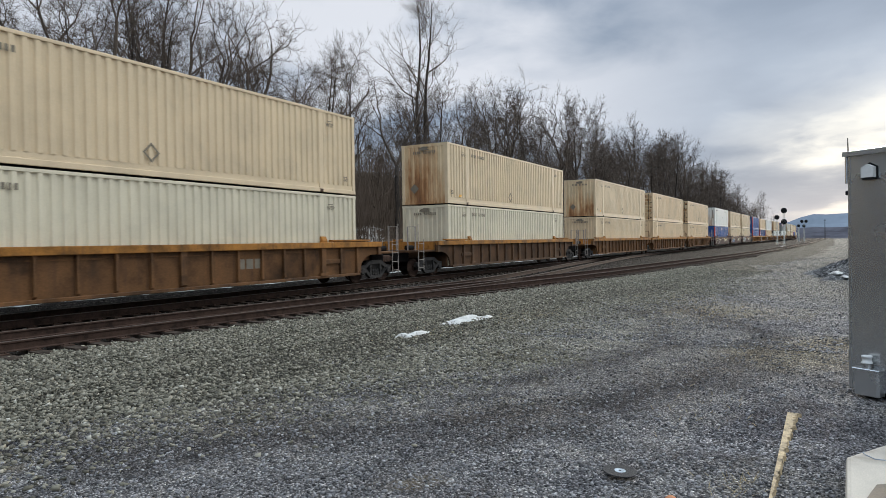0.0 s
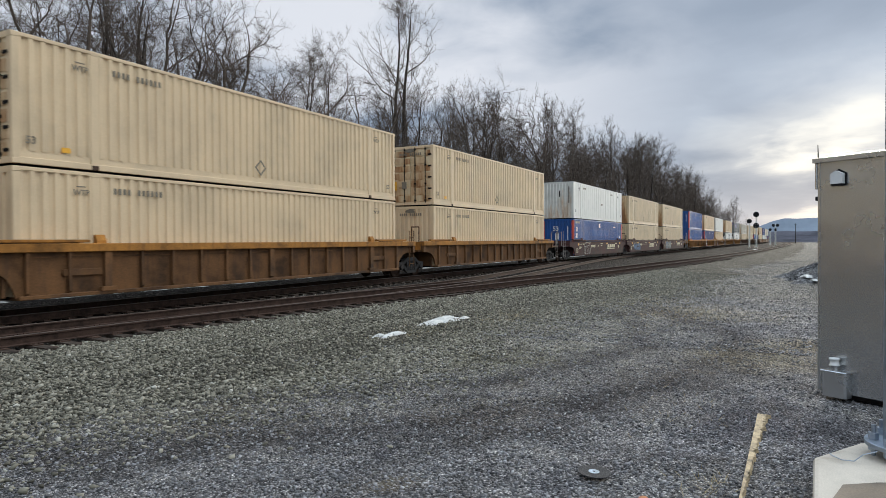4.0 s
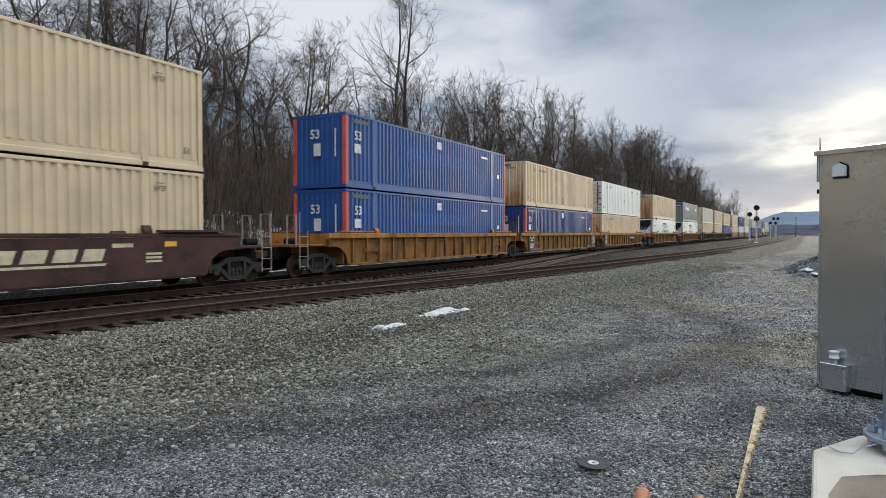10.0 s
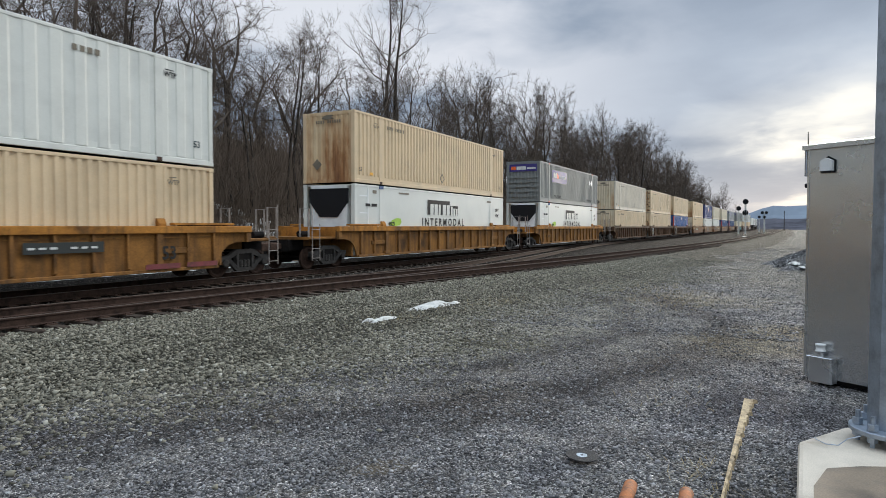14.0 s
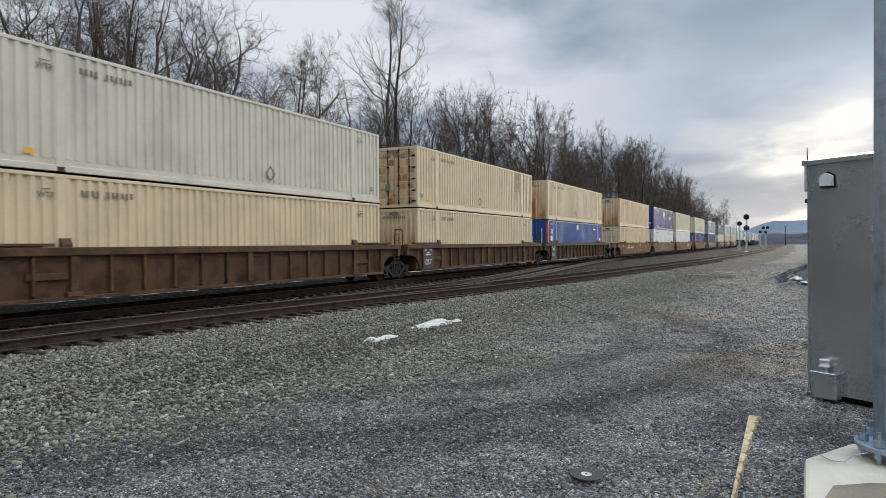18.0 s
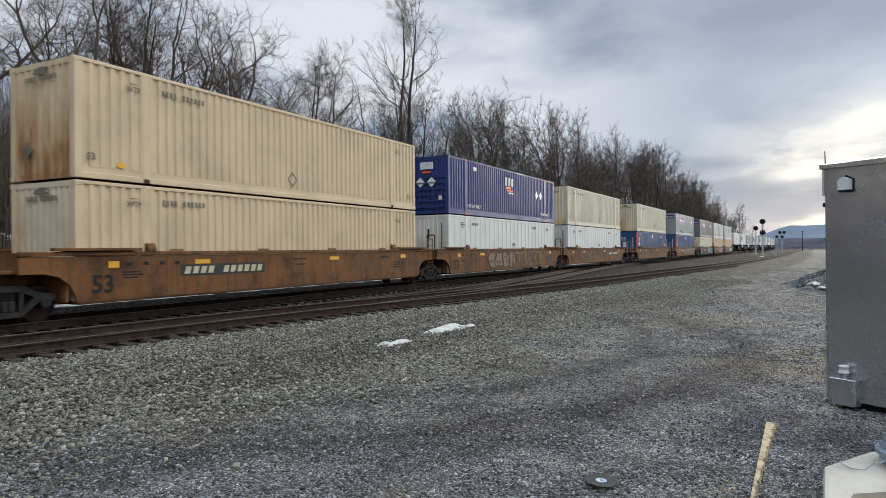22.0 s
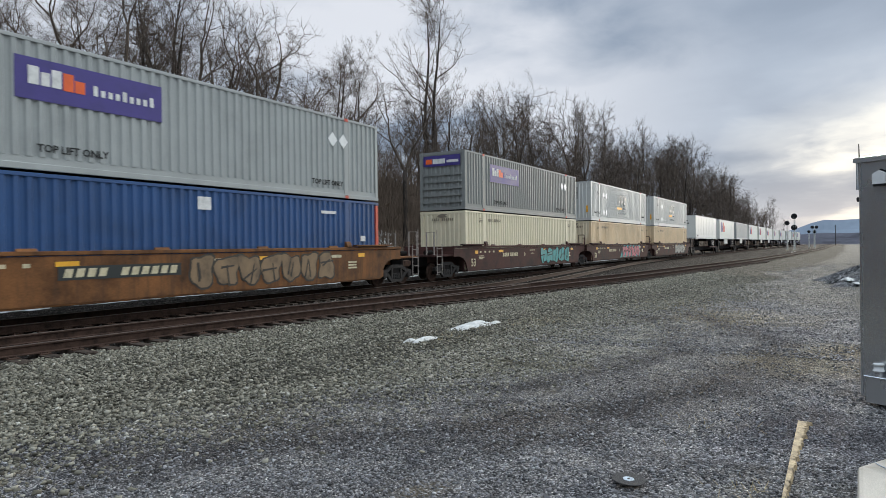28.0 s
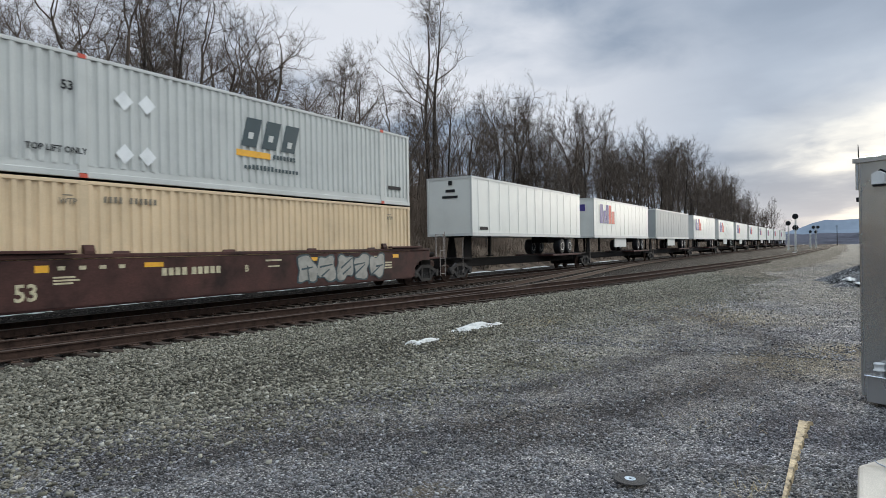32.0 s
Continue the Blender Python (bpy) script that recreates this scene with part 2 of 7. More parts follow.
        # bare earth and dead weeds further along the yard
        far = ramp(t, calc(t, "ADD", calc(t, "MULTIPLY", px.outputs[0], 0.01), calc(t, "MULTIPLY_ADD", wob.outputs[0], 0.5, -0.25)), [(0.30, (0, 0, 0)), (0.75, (0.3, 0.3, 0.3))])
        base = blend(t, far, base, (0.066, 0.060, 0.049))
    if patch:
        n = add(t, "ShaderNodeTexNoise", Scale=patch_scale, Detail=4.0, Roughness=0.6, Distortion=0.6)
        mp = t.nodes.new("ShaderNodeMapping")
        mp.inputs["Scale"].default_value = (0.35, 1.0, 1.0)
        mp.inputs["Rotation"].default_value = (0, 0, radians(8))
        t.links.new(geo.outputs["Position"], mp.inputs[0])
        t.links.new(mp.outputs[0], n.inputs["Vector"])
        for lo, hi, amount, col in patch:
            f = ramp(t, n.outputs[0], [(lo, (0, 0, 0)), (hi, (amount,) * 3)])
            base = blend(t, f, base, blend(t, 1.0, base, col, "MULTIPLY"))
    t.links.new(base, b.inputs["Base Color"])
    h = calc(t, "SUBTRACT", calc(t, "MULTIPLY", v2.outputs["Distance"], -0.5), v.outputs["Distance"])
    bp = add(t, "ShaderNodeBump", Strength=bump, Distance=depth)
    t.links.new(h, bp.inputs["Height"])
    t.links.new(bp.outputs[0], b.inputs["Normal"])
    return m


def stone_mat(name, tones):
    m = bpy.data.materials.new(name)
    m.use_nodes = True
    t = m.node_tree
    b = t.nodes["Principled BSDF"]
    b.inputs["Roughness"].default_value = 0.78
    b.inputs["Specular IOR Level"].default_value = 0.3
    geo = t.nodes.new("ShaderNodeNewGeometry")
    t.links.new(ramp(t, geo.outputs["Random Per Island"], tones), b.inputs["Base Color"])
    return m


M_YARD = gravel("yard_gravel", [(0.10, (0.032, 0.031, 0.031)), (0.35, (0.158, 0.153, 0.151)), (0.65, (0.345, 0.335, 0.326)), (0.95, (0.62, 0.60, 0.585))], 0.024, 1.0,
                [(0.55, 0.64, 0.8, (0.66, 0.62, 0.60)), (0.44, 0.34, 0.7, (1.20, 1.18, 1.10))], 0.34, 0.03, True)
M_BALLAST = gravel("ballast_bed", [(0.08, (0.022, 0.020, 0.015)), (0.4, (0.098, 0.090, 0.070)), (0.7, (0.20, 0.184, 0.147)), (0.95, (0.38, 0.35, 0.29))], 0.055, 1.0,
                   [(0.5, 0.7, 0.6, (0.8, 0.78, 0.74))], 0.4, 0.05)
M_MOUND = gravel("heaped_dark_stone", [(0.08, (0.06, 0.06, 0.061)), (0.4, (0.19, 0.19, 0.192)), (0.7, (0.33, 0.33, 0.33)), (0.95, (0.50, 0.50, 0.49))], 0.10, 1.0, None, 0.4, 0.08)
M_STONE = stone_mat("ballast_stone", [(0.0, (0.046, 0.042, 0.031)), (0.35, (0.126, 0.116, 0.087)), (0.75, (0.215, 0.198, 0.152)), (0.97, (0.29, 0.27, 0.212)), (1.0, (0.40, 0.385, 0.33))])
# oil-dark stone, its colour lowered further for the shade under the cars
M_BEDDARK = gravel("oily_shaded_track_bed", [(0.08, (0.010, 0.008, 0.007)), (0.4, (0.032, 0.026, 0.022)), (0.7, (0.062, 0.053, 0.045)), (0.95, (0.15, 0.135, 0.115))], 0.065, 1.0,
                   [(0.5, 0.7, 0.6, (0.8, 0.75, 0.7))], 0.4, 0.05)
# same for the loose stones: oil plus painted shade
M_DARKSTONE = stone_mat("oily_shaded_stone", [(0.0, (0.014, 0.012, 0.010)), (0.5, (0.042, 0.036, 0.030)), (0.9, (0.12, 0.108, 0.095)), (1.0, (0.25, 0.23, 0.2))])
M_CHIP = stone_mat("yard_stone", [(0.0, (0.032, 0.031, 0.032)), (0.5, (0.138, 0.135, 0.138)), (0.9, (0.245, 0.240, 0.244)), (1.0, (0.40, 0.395, 0.385))])
M_RAILTOP = material("rail_head_steel", (0.15, 0.12, 0.10), 0.55, 0.5, 0.25, 4, 0.05)
M_DULLHEAD = material("brown_rail_head", (0.085, 0.062, 0.050), 0.75, 0.0, 0.3, 4, 0.05, spec=0.2)
M_RAIL = material("rusty_rail_web", (0.050, 0.030, 0.022), 0.9, 0.0, 0.35, 6, 0.3, 40, spec=0.12)
M_TIE = material("creosoted_oak", (0.050, 0.038, 0.030), 0.92, 0.0, 0.4, 8, 0.6, 50, spec=0.1)
M_PLATE = material("tie_plate_rust", (0.07, 0.042, 0.03), 0.85, 0.0, 0.3, 8, 0.3, spec=0.15)
M_SNOW = material("old_snow", (0.50, 0.495, 0.465), 0.7, 0.0, 0.2, 6, 0.6, 30)
M_HILL = material("leaf_litter_slope", (0.12, 0.09, 0.066), 0.95, 0.0, 0.5, 0.7, 0.8, 6, spec=0.05)
M_BARK = material("winter_bark", (0.044, 0.036, 0.031), 0.9, 0.0, 0.35, 3, 0.5, 30, spec=0.1)
M_TWIG = material("bare_twigs", (0.096, 0.075, 0.060), 0.9, 0.0, 0.3, 1, 0.0, spec=0.1)
M_BRUSH = material("dead_brush", (0.135, 0.102, 0.078), 0.95, 0.0, 0.4, 0.8, 0.0, spec=0.05)
M_STEEL = material("stainless_cabinet_sheet", (0.53, 0.54, 0.545), 0.27, 0.85, 0.02, 0.6, 0.0, 90, uneven=0.02)


def dent(m, strength):
    """Sheet metal is never quite flat: broad shallow waves in its reflections."""
    t = m.node_tree
    tc = t.nodes.new("ShaderNodeTexCoord")
    n = add(t, "ShaderNodeTexNoise", Scale=1.5, Detail=1.0)
    t.links.new(tc.outputs["Object"], n.inputs["Vector"])
    bp = add(t, "ShaderNodeBump", Strength=strength, Distance=0.06)
    t.links.new(n.outputs[0], bp.inputs["Height"])
    t.links.new(bp.outputs[0], t.nodes["Principled BSDF"].inputs["Normal"])


dent(M_STEEL, 0.22)
M_GALV = material("galvanised_steel", (0.36, 0.41, 0.47), 0.42, 0.8, 0.16, 7, 0.05, 60)
M_CONC = material("stained_concrete", (0.50, 0.44, 0.36), 0.8, 0.0, 0.22, 1.6, 0.3, 80, dark=(0.30, 0.25, 0.19))
M_BLACK = material("black_rubber", (0.012, 0.012, 0.013), 0.7, 0.0, 0.2, 5, 0.1, spec=0.25)
M_DARK = material("grimy_black_steel", (0.012, 0.010, 0.009), 0.85, 0.0, 0.35, 5, 0.2, spec=0.12)
M_TIMBER = material("split_pine", (0.42, 0.32, 0.19), 0.88, 0.0, 0.42, 9, 0.9, 60)
M_RUSTPIPE = material("orange_rust_pipe", (0.30, 0.10, 0.03), 0.8, 0.0, 0.45, 12, 0.3, 60, dark=(0.06, 0.03, 0.018))
M_WHITE = material("white_paint", (0.72, 0.72, 0.70), 0.5, 0.0, 0.08, 2, 0.05)
M_SIGN_BLACK = material("matt_black_paint", (0.012, 0.012, 0.013), 0.6, 0.0, 0.15, 4, 0.05, spec=0.2)
# blue of the distant air is mixed into the ridge's base colour
M_RIDGE = material("wooded_ridge_with_haze_tint", (0.21, 0.25, 0.30), 1.0, 0.0, 0.12, 0.004, 0.0, 0.02, spec=0.0)
# bare woods, greyed towards blue in the colour to stand for haze
M_FARWOOD = material("bare_woods_with_haze_tint", (0.085, 0.085, 0.10), 1.0, 0.0, 0.3, 0.03, 0.0, 0.3, spec=0.0)


# ---- building helpers ----
class Shape:
    """Collects vertices and faces of one mesh."""

    def __init__(self):
        self.v, self.f = [], []

    def add(self, verts, faces):
        o = len(self.v)
        self.v += [tuple(p) for p in verts]
        self.f += [tuple(i + o for i in f) for f in faces]
        return self

    def box(self, x0, x1, y0, y1, z0, z1, c=0.0):
        """A box, its edges chamfered along x by c."""
        if c:
            pr = [(y0 + c, z0), (y1 - c, z0), (y1, z0 + c), (y1, z1 - c), (y1 - c, z1), (y0 + c, z1), (y0, z1 - c), (y0, z0 + c)]
            return self.prism(pr, x0, x1)
        return self.add([(x, y, z) for x in (x0, x1) for y in (y0, y1) for z in (z0, z1)],
                        [(0, 1, 3, 2), (4, 6, 7, 5), (0, 4, 5, 1), (2, 3, 7, 6), (0, 2, 6, 4), (1, 5, 7, 3)])

    def prism(self, profile, x0, x1):
        """A closed (y, z) outline, counter-clockwise seen from +x, drawn out from x0 to x1."""
        n = len(profile)
        return self.add([(x0, y, z) for y, z in profile] + [(x1, y, z) for y, z in profile],
                        [(i, (i + 1) % n, n + (i + 1) % n, n + i) for i in range(n)] + [tuple(range(n))[::-1], tuple(range(n, 2 * n))])

    def slab(self, outline, y0, y1):
        """A closed (x, z) outline with a thickness from y0 to y1."""
        n = len(outline)
        return self.add([(x, y0, z) for x, z in outline] + [(x, y1, z) for x, z in outline],
                        [(i, (i + 1) % n, n + (i + 1) % n, n + i) for i in range(n)] + [tuple(range(n))[::-1], tuple(range(n, 2 * n))])

    def tube(self, points, radii, sides=6, cap=True):
        """A round bar along points."""
        rings = []
        prev = None
        for i, p in enumerate(points):
            a, b = Vector(points[max(0, i - 1)]), Vector(points[min(len(points) - 1, i + 1)])
            d = (b - a).normalized()
            u = (prev - d * prev.dot(d)) if prev else d.orthogonal()
            u = u.normalized() if u.length > 1e-6 else d.orthogonal().normalized()
            prev, w = u, d.cross(u)
            r = radii[i] if isinstance(radii, (list, tuple)) else radii
            rings.append([Vector(p) + (u * math.cos(2 * math.pi * k / sides) + w * math.sin(2 * math.pi * k / sides)) * r for k in range(sides)])
        faces = [(i * sides + k, i * sides + (k + 1) % sides, (i + 1) * sides + (k + 1) % sides, (i + 1) * sides + k)
                 for i in range(len(points) - 1) for k in range(sides)]
        if cap:
            faces += [tuple(range(sides))[::-1], tuple(range((len(points) - 1) * sides, len(points) * sides))]
        return self.add([p for r in rings for p in r], faces)

    def lathe(self, profile, axis="y", at=(0, 0, 0), sides=20):
        """A (radius, height) outline turned about an axis."""
        vs = []
        for r, h in profile:
            for k in range(sides):
                a = 2 * math.pi * k / sides
                c, s = r * math.cos(a), r * math.sin(a)
                vs.append({"y": (at[0] + c, at[1] + h, at[2] + s), "z": (at[0] + c, at[1] + s, at[2] + h), "x": (at[0] + h, at[1] + c, at[2] + s)}[axis])
        n = len(profile)
        faces = [(i * sides + k, i * sides + (k + 1) % sides, (i + 1) * sides + (k + 1) % sides, (i + 1) * sides + k) for i in range(n - 1) for k in range(sides)]
        faces += [tuple(range(sides))[::-1], tuple(range((n - 1) * sides, n * sides))]
        return self.add(vs, faces)

    def mesh(self, name, mat, smooth=False):
        me = bpy.data.meshes.new(name)
        me.from_pydata(self.v, [], self.f)
        me.materials.append(mat)
        if smooth:
            me.polygons.foreach_set("use_smooth", [True] * len(me.polygons))
        me.update()
        return me


STORE = {}


def stored(key, name, mat, build, smooth=False):
    """One mesh for all alike pieces."""
    k = (key, mat.name)
    if k not in STORE:
        s = Shape()
        build(s)
        STORE[k] = s.mesh(name, mat, smooth)
    return STORE[k]


def part(name, me, parent, at=(0, 0, 0), label="", turn=0.0):
    ob = new(name, me)
    ob.parent = parent
    ob.location = at
    if turn:
        ob.rotation_euler[2] = turn
    if label:
        tagged(ob, label)
    return ob


def thing(name, label, category, group="", kind="", at=(0, 0, 0), me=None):
    ob = new(name, me)
    ob.location = at
    return tagged(ob, label, category, group, kind)


def letters(text, size, mat, name="lettering", depth=0.002, spread=1.0, bold=0.022):
    """A mesh of the built-in font, standing in the xz plane and facing -y."""
    key = ("text", text, size, mat.name, spread)
    if key not in STORE:
        cu = bpy.data.curves.new("lettering", "FONT")
        cu.space_character, cu.offset = spread, bold * size
        cu.body, cu.size, cu.extrude, cu.resolution_u, cu.align_x = text, size, depth, 2, "LEFT"
        ob = bpy.data.objects.new("lettering", cu)
        scene.collection.objects.link(ob)
        me = bpy.data.meshes.new_from_object(ob.evaluated_get(bpy.context.evaluated_depsgraph_get()))
        bpy.data.objects.remove(ob)
        bpy.data.curves.remove(cu)
        me.transform(Matrix.Rotation(CRANE, 4, "X"))
        me.materials.clear()
        me.materials.append(mat)
        me.name = name
        STORE[key] = me
    return STORE[key]


# ---- the two tracks ----
def heading(s):
    """Turn of the main line against x, at s metres along it."""
    q = min(max(s, -80.0), 220.0)
    h = -0.0006274 * q + 1.564e-5 * q * q / 2 - 1.666e-7 * q ** 3 / 6
    if s > 220:
        h += min(s - 220, 160) * 0.00055
    return h


LINE = {}
_x, _y = 29.11, 16.46
for _i in range(0, 1000):
    LINE[_i] = (_x, _y)
    _x, _y = _x + math.cos(heading(_i + 0.5)), _y + math.sin(heading(_i + 0.5))
_x, _y = 29.11, 16.46
for _i in range(0, -700, -1):
    LINE[_i] = (_x, _y)
    _x, _y = _x - math.cos(heading(_i - 0.5)), _y - math.sin(heading(_i - 0.5))


def on_line(s):
    i = math.floor(s)
    (x0, y0), (x1, y1) = LINE[i], LINE[i + 1]
    f = s - i
    return x0 + (x1 - x0) * f, y0 + (y1 - y0) * f


SIDING = [(-120, 14.5), (-20, 13.6), (7, 12.85), (15, 12.15), (25, 10.55), (34, 9.3), (48, 8.0), (66, 6.35), (90, 4.85), (116, 3.75), (172, 1.7), (230, 0.5), (330, -1.5), (520, -6)]


def spline(points, step):
    """Points at even steps on a smooth line through the given ones."""
    out = []
    for i in range(len(points) - 1):
        p = [Vector(points[min(max(j, 0), len(points) - 1)]) for j in (i - 1, i, i + 1, i + 2)]
        m1 = (p[2] - p[0]) / max((p[2] - p[0]).length, 1e-6)
        m2 = (p[3] - p[1]) / max((p[3] - p[1]).length, 1e-6)
        ln = (p[2] - p[1]).length
        n = max(1, int(ln / step))
        for k in range(n):
            u = k / n
            out.append(p[1] * (2 * u ** 3 - 3 * u * u + 1) + m1 * ln * (u ** 3 - 2 * u * u + u) + p[2] * (-2 * u ** 3 + 3 * u * u) + m2 * ln * (u ** 3 - u * u))
    out.append(Vector(points[-1]))
    return out


MAIN_PTS = [Vector(on_line(s)) for s in range(-150, 560, 3)]
SIDE_PTS = spline([Vector(p) for p in SIDING], 2.0)
LEAD_PTS = spline([Vector(p) for p in [(17, 11.95), (25, 11.75), (34, 12.6), (46, 14.0), (60, 15.3), (75, 15.85)]], 1.5)
RAILTOP = [(-0.036, -0.012), (0.036, -0.012), (0.036, -0.003), (0.028, 0.0), (-0.028, 0.0), (-0.036, -0.003)]
RAILWEB = [(-0.07, -0.18), (0.07, -0.18), (0.07, -0.168), (0.014, -0.152), (0.010, -0.046), (0.036, -0.034), (0.036, -0.012), (-0.036, -0.012), (-0.036, -0.034), (-0.010, -0.046), (-0.014, -0.152), (-0.07, -0.168)]


def sweep(s, pts, off, z, profile):
    """An outline carried along a line in plan, off metres to its left."""
    n, vs, fs = len(profile), [], []
    for i, p in enumerate(pts):
        d = (pts[min(i + 1, len(pts) - 1)] - pts[max(i - 1, 0)]).normalized()
        nx, ny = -d.y, d.x
        for y, h in profile:
            vs.append((p.x + nx * (off + y), p.y + ny * (off + y), z + h))
    for i in range(len(pts) - 1):
        for k in range(n):
            fs.append((i * n + k, i * n + (k + 1) % n, (i + 1) * n + (k + 1) % n, (i + 1) * n + k))
    fs += [tuple(range(n)), tuple(range((len(pts) - 1) * n, len(pts) * n))[::-1]]
    return s.add(vs, fs)


def build_track(name, pts, z, label, head, offs=(-0.7535, 0.7535)):
    tr = thing(name, label, "railway track", kind="structure")
    for off in offs:
        r = part("rail", sweep(Shape(), pts, off, z, RAILWEB).mesh("rail", M_RAIL), tr)
        part("rail_head", sweep(Shape(), pts, off, z, RAILTOP).mesh("rail_head", head), r, label="worn shiny running surface" if head is M_RAILTOP else "dull brown running surface")
    return tr


main_track = build_track("main_track", MAIN_PTS, RAIL, "main line of rusty rails on dark ties in grey ballast", M_RAILTOP)
side_track = build_track("side_track", SIDE_PTS, RAIL, "siding of rusty rails curving away from the main line", M_DULLHEAD)
build_track("turnout_lead", LEAD_PTS, RAIL, "rusty turnout rails joining the siding to the main line", M_DULLHEAD)


def lay_ties(tr, pts, z, x_from, x_to, name="tie", long=2.6):
    """Ties under a track, each an object; alike ties share a mesh."""
    kinds = []
    rng = random.Random(5)
    for k in range(5):
        s = Shape()
        a, b = rng.uniform(-0.06, 0.06), rng.uniform(-0.05, 0.05)
        s.prism([(-long / 2 + a, -0.18), (long / 2 + b, -0.18), (long / 2 + b, -0.02), (long / 2 + b - 0.02, 0.0), (-long / 2 + a + 0.02, 0.0), (-long / 2 + a, -0.02)], -0.115, 0.115)
        kinds.append(s.mesh("tie", M_TIE))
    plates = Shape()
    for sy in (-0.7535, 0.7535):
        plates.box(-0.10, 0.10, sy - 0.18, sy + 0.18, 0.002, 0.02)
        for k in (-1, 1):
            for q in (-1, 1):
                plates.box(q * 0.06 - 0.012, q * 0.06 + 0.012, sy + k * 0.11 - 0.012, sy + k * 0.11 + 0.012, 0.02, 0.045)
    plate = plates.mesh("tie_plate", M_PLATE)
    acc, nxt = 0.0, 0.0
    for a, b in zip(pts, pts[1:]):
        ln = (b - a).length
        while nxt <= acc + ln:
            p = a + (b - a) * ((nxt - acc) / ln)
            nxt += 0.53
            if x_from < p.x < x_to:
                ob = part(name, rng.choice(kinds), tr, (p.x + rng.uniform(-0.02, 0.02), p.y + rng.uniform(-0.05, 0.05), z - 0.2 + rng.uniform(-0.012, 0.008)),
                          turn=math.atan2(b.y - a.y, b.x - a.x) + rng.uniform(-0.03, 0.03))
                if p.x < 30:
                    part("tie_plate", plate, ob)
        acc += ln


lay_ties(side_track, SIDE_PTS, RAIL, 0, 70)
lay_ties(main_track, MAIN_PTS, RAIL, 2, 60)


# ---- ground ----
def siding_y(x):
    for (x0, y0), (x1, y1) in zip(SIDING, SIDING[1:]):
        if x <= x1:
            return y0 + (y1 - y0) * (x - x0) / (x1 - x0)
    return SIDING[-1][1]


def main_y(x):
    i = int(min(max(x - 29.11, -140), 900))
    return LINE[i][1] + (x - LINE[i][0]) * math.tan(heading(i))


def bumps(x, y, f, a):
    return a * noise.noise((x * f, y * f, 3.1))


def hill_height(x, y):
    """The wooded slope beyond the main line."""
    d = y - main_y(x) - 4.2
    if d < 0:
        return 0.18 + 0.02 * d
    fade = 1.0 if x < 200 else max(0.12, 1 - (x - 200) / 190)
    rise = 0.5 * d if d < 5 else 2.5 + 0.36 * (d - 5) if d < 26 else 10.06 + 0.06 * (d - 26)
    return 0.18 + fade * (rise + bumps(x, y, 0.18, min(d * 0.2, 0.9)) + bumps(x, y, 0.7, min(d * 0.1, 0.25)))


def sheet(xs, ys, height, mat, name):
    n = len(ys)
    me = bpy.data.meshes.new(name)
    me.from_pydata([(x, y, height(x, y)) for x in xs for y in ys], [],
                   [(i * n + j, (i + 1) * n + j, (i + 1) * n + j + 1, i * n + j + 1) for i in range(len(xs) - 1) for j in range(n - 1)])
    me.materials.append(mat)
    me.polygons.foreach_set("use_smooth", [True] * len(me.polygons))
    return me


def steps(*spans):
    """Even steps over several spans: (from, to, step)."""
    out = []
    for a, b, st in spans:
        n = max(1, round((b - a) / st))
        out += [a + (b - a) * i / n for i in range(n)]
    return out + [spans[-1][1]]


def yard_height(x, y):
    z = bumps(x, y, 0.22, 0.05) + bumps(x, y, 0.9, 0.02) if -5 < x < 80 and -12 < y < 14 else 0.0
    return z - 0.02


ground = thing("ground", "grey packed gravel yard with darker damp wheel tracks", "ground", kind="structure",
               me=sheet(steps((-4000, -100, 600), (-100, -10, 15), (-10, 60, 0.7), (60, 130, 5), (130, 600, 40), (600, 4500, 600)),
                        steps((-4000, -60, 600), (-60, -12, 8), (-12, 16, 0.7), (16, 60, 11), (60, 4000, 600)), yard_height, M_YARD, "ground"))


def bed_height(x, k):
    # the 0.49 lip past the far rail is added to keep the underside view dark
    return [-0.035, 0.03, 0.16, 0.245, 0.26, 0.26, 0.25, 0.25, 0.265, 0.27, 0.49, 0.42][k]


def bed_y(x, k):
    a, b = siding_y(x), main_y(x)
    wob = bumps(x, k, 0.35, 0.22)
    return [a - 5.6 + bumps(x, 2.0, 0.11, 2.4) + bumps(x, 9.0, 0.5, 0.9), a - 3.3 + wob * 1.3, a - 2.35 + wob, a - 1.75 + wob * 0.5, a - 0.9, a + 0.8, (a * 0.65 + b * 0.35), (a * 0.35 + b * 0.65), b - 0.8, b + 1.7, b + 2.6, b + 4.9][k]


def bed_strip(k0, k1, mat, name):
    """The bed between two of its profile lines."""
    m, xs = k1 - k0 + 1, steps((-120, 0, 8), (0, 70, 0.6), (70, 520, 6))
    return Shape().add([(x, bed_y(x, k), bed_height(x, k) + (bumps(x, k * 3.0, 1.3, 0.035) if k > 0 else 0)) for x in xs for k in range(k0, k1 + 1)],
                       [(i * m + k, (i + 1) * m + k, (i + 1) * m + k + 1, i * m + k + 1) for i in range(len(xs) - 1) for k in range(m - 1)]).mesh(name, mat, True)


ballast = thing("ballast_bed", "raised shoulder of greenish grey crushed stone beside the tracks", "ballast", kind="structure", me=bed_strip(0, 4, M_BALLAST, "ballast_bed"))
track_bed = thing("track_bed", "oily crushed stone between and under the rails, darkened with the train's shade", "ballast", kind="structure", me=bed_strip(4, 11, M_BEDDARK, "track_bed"))

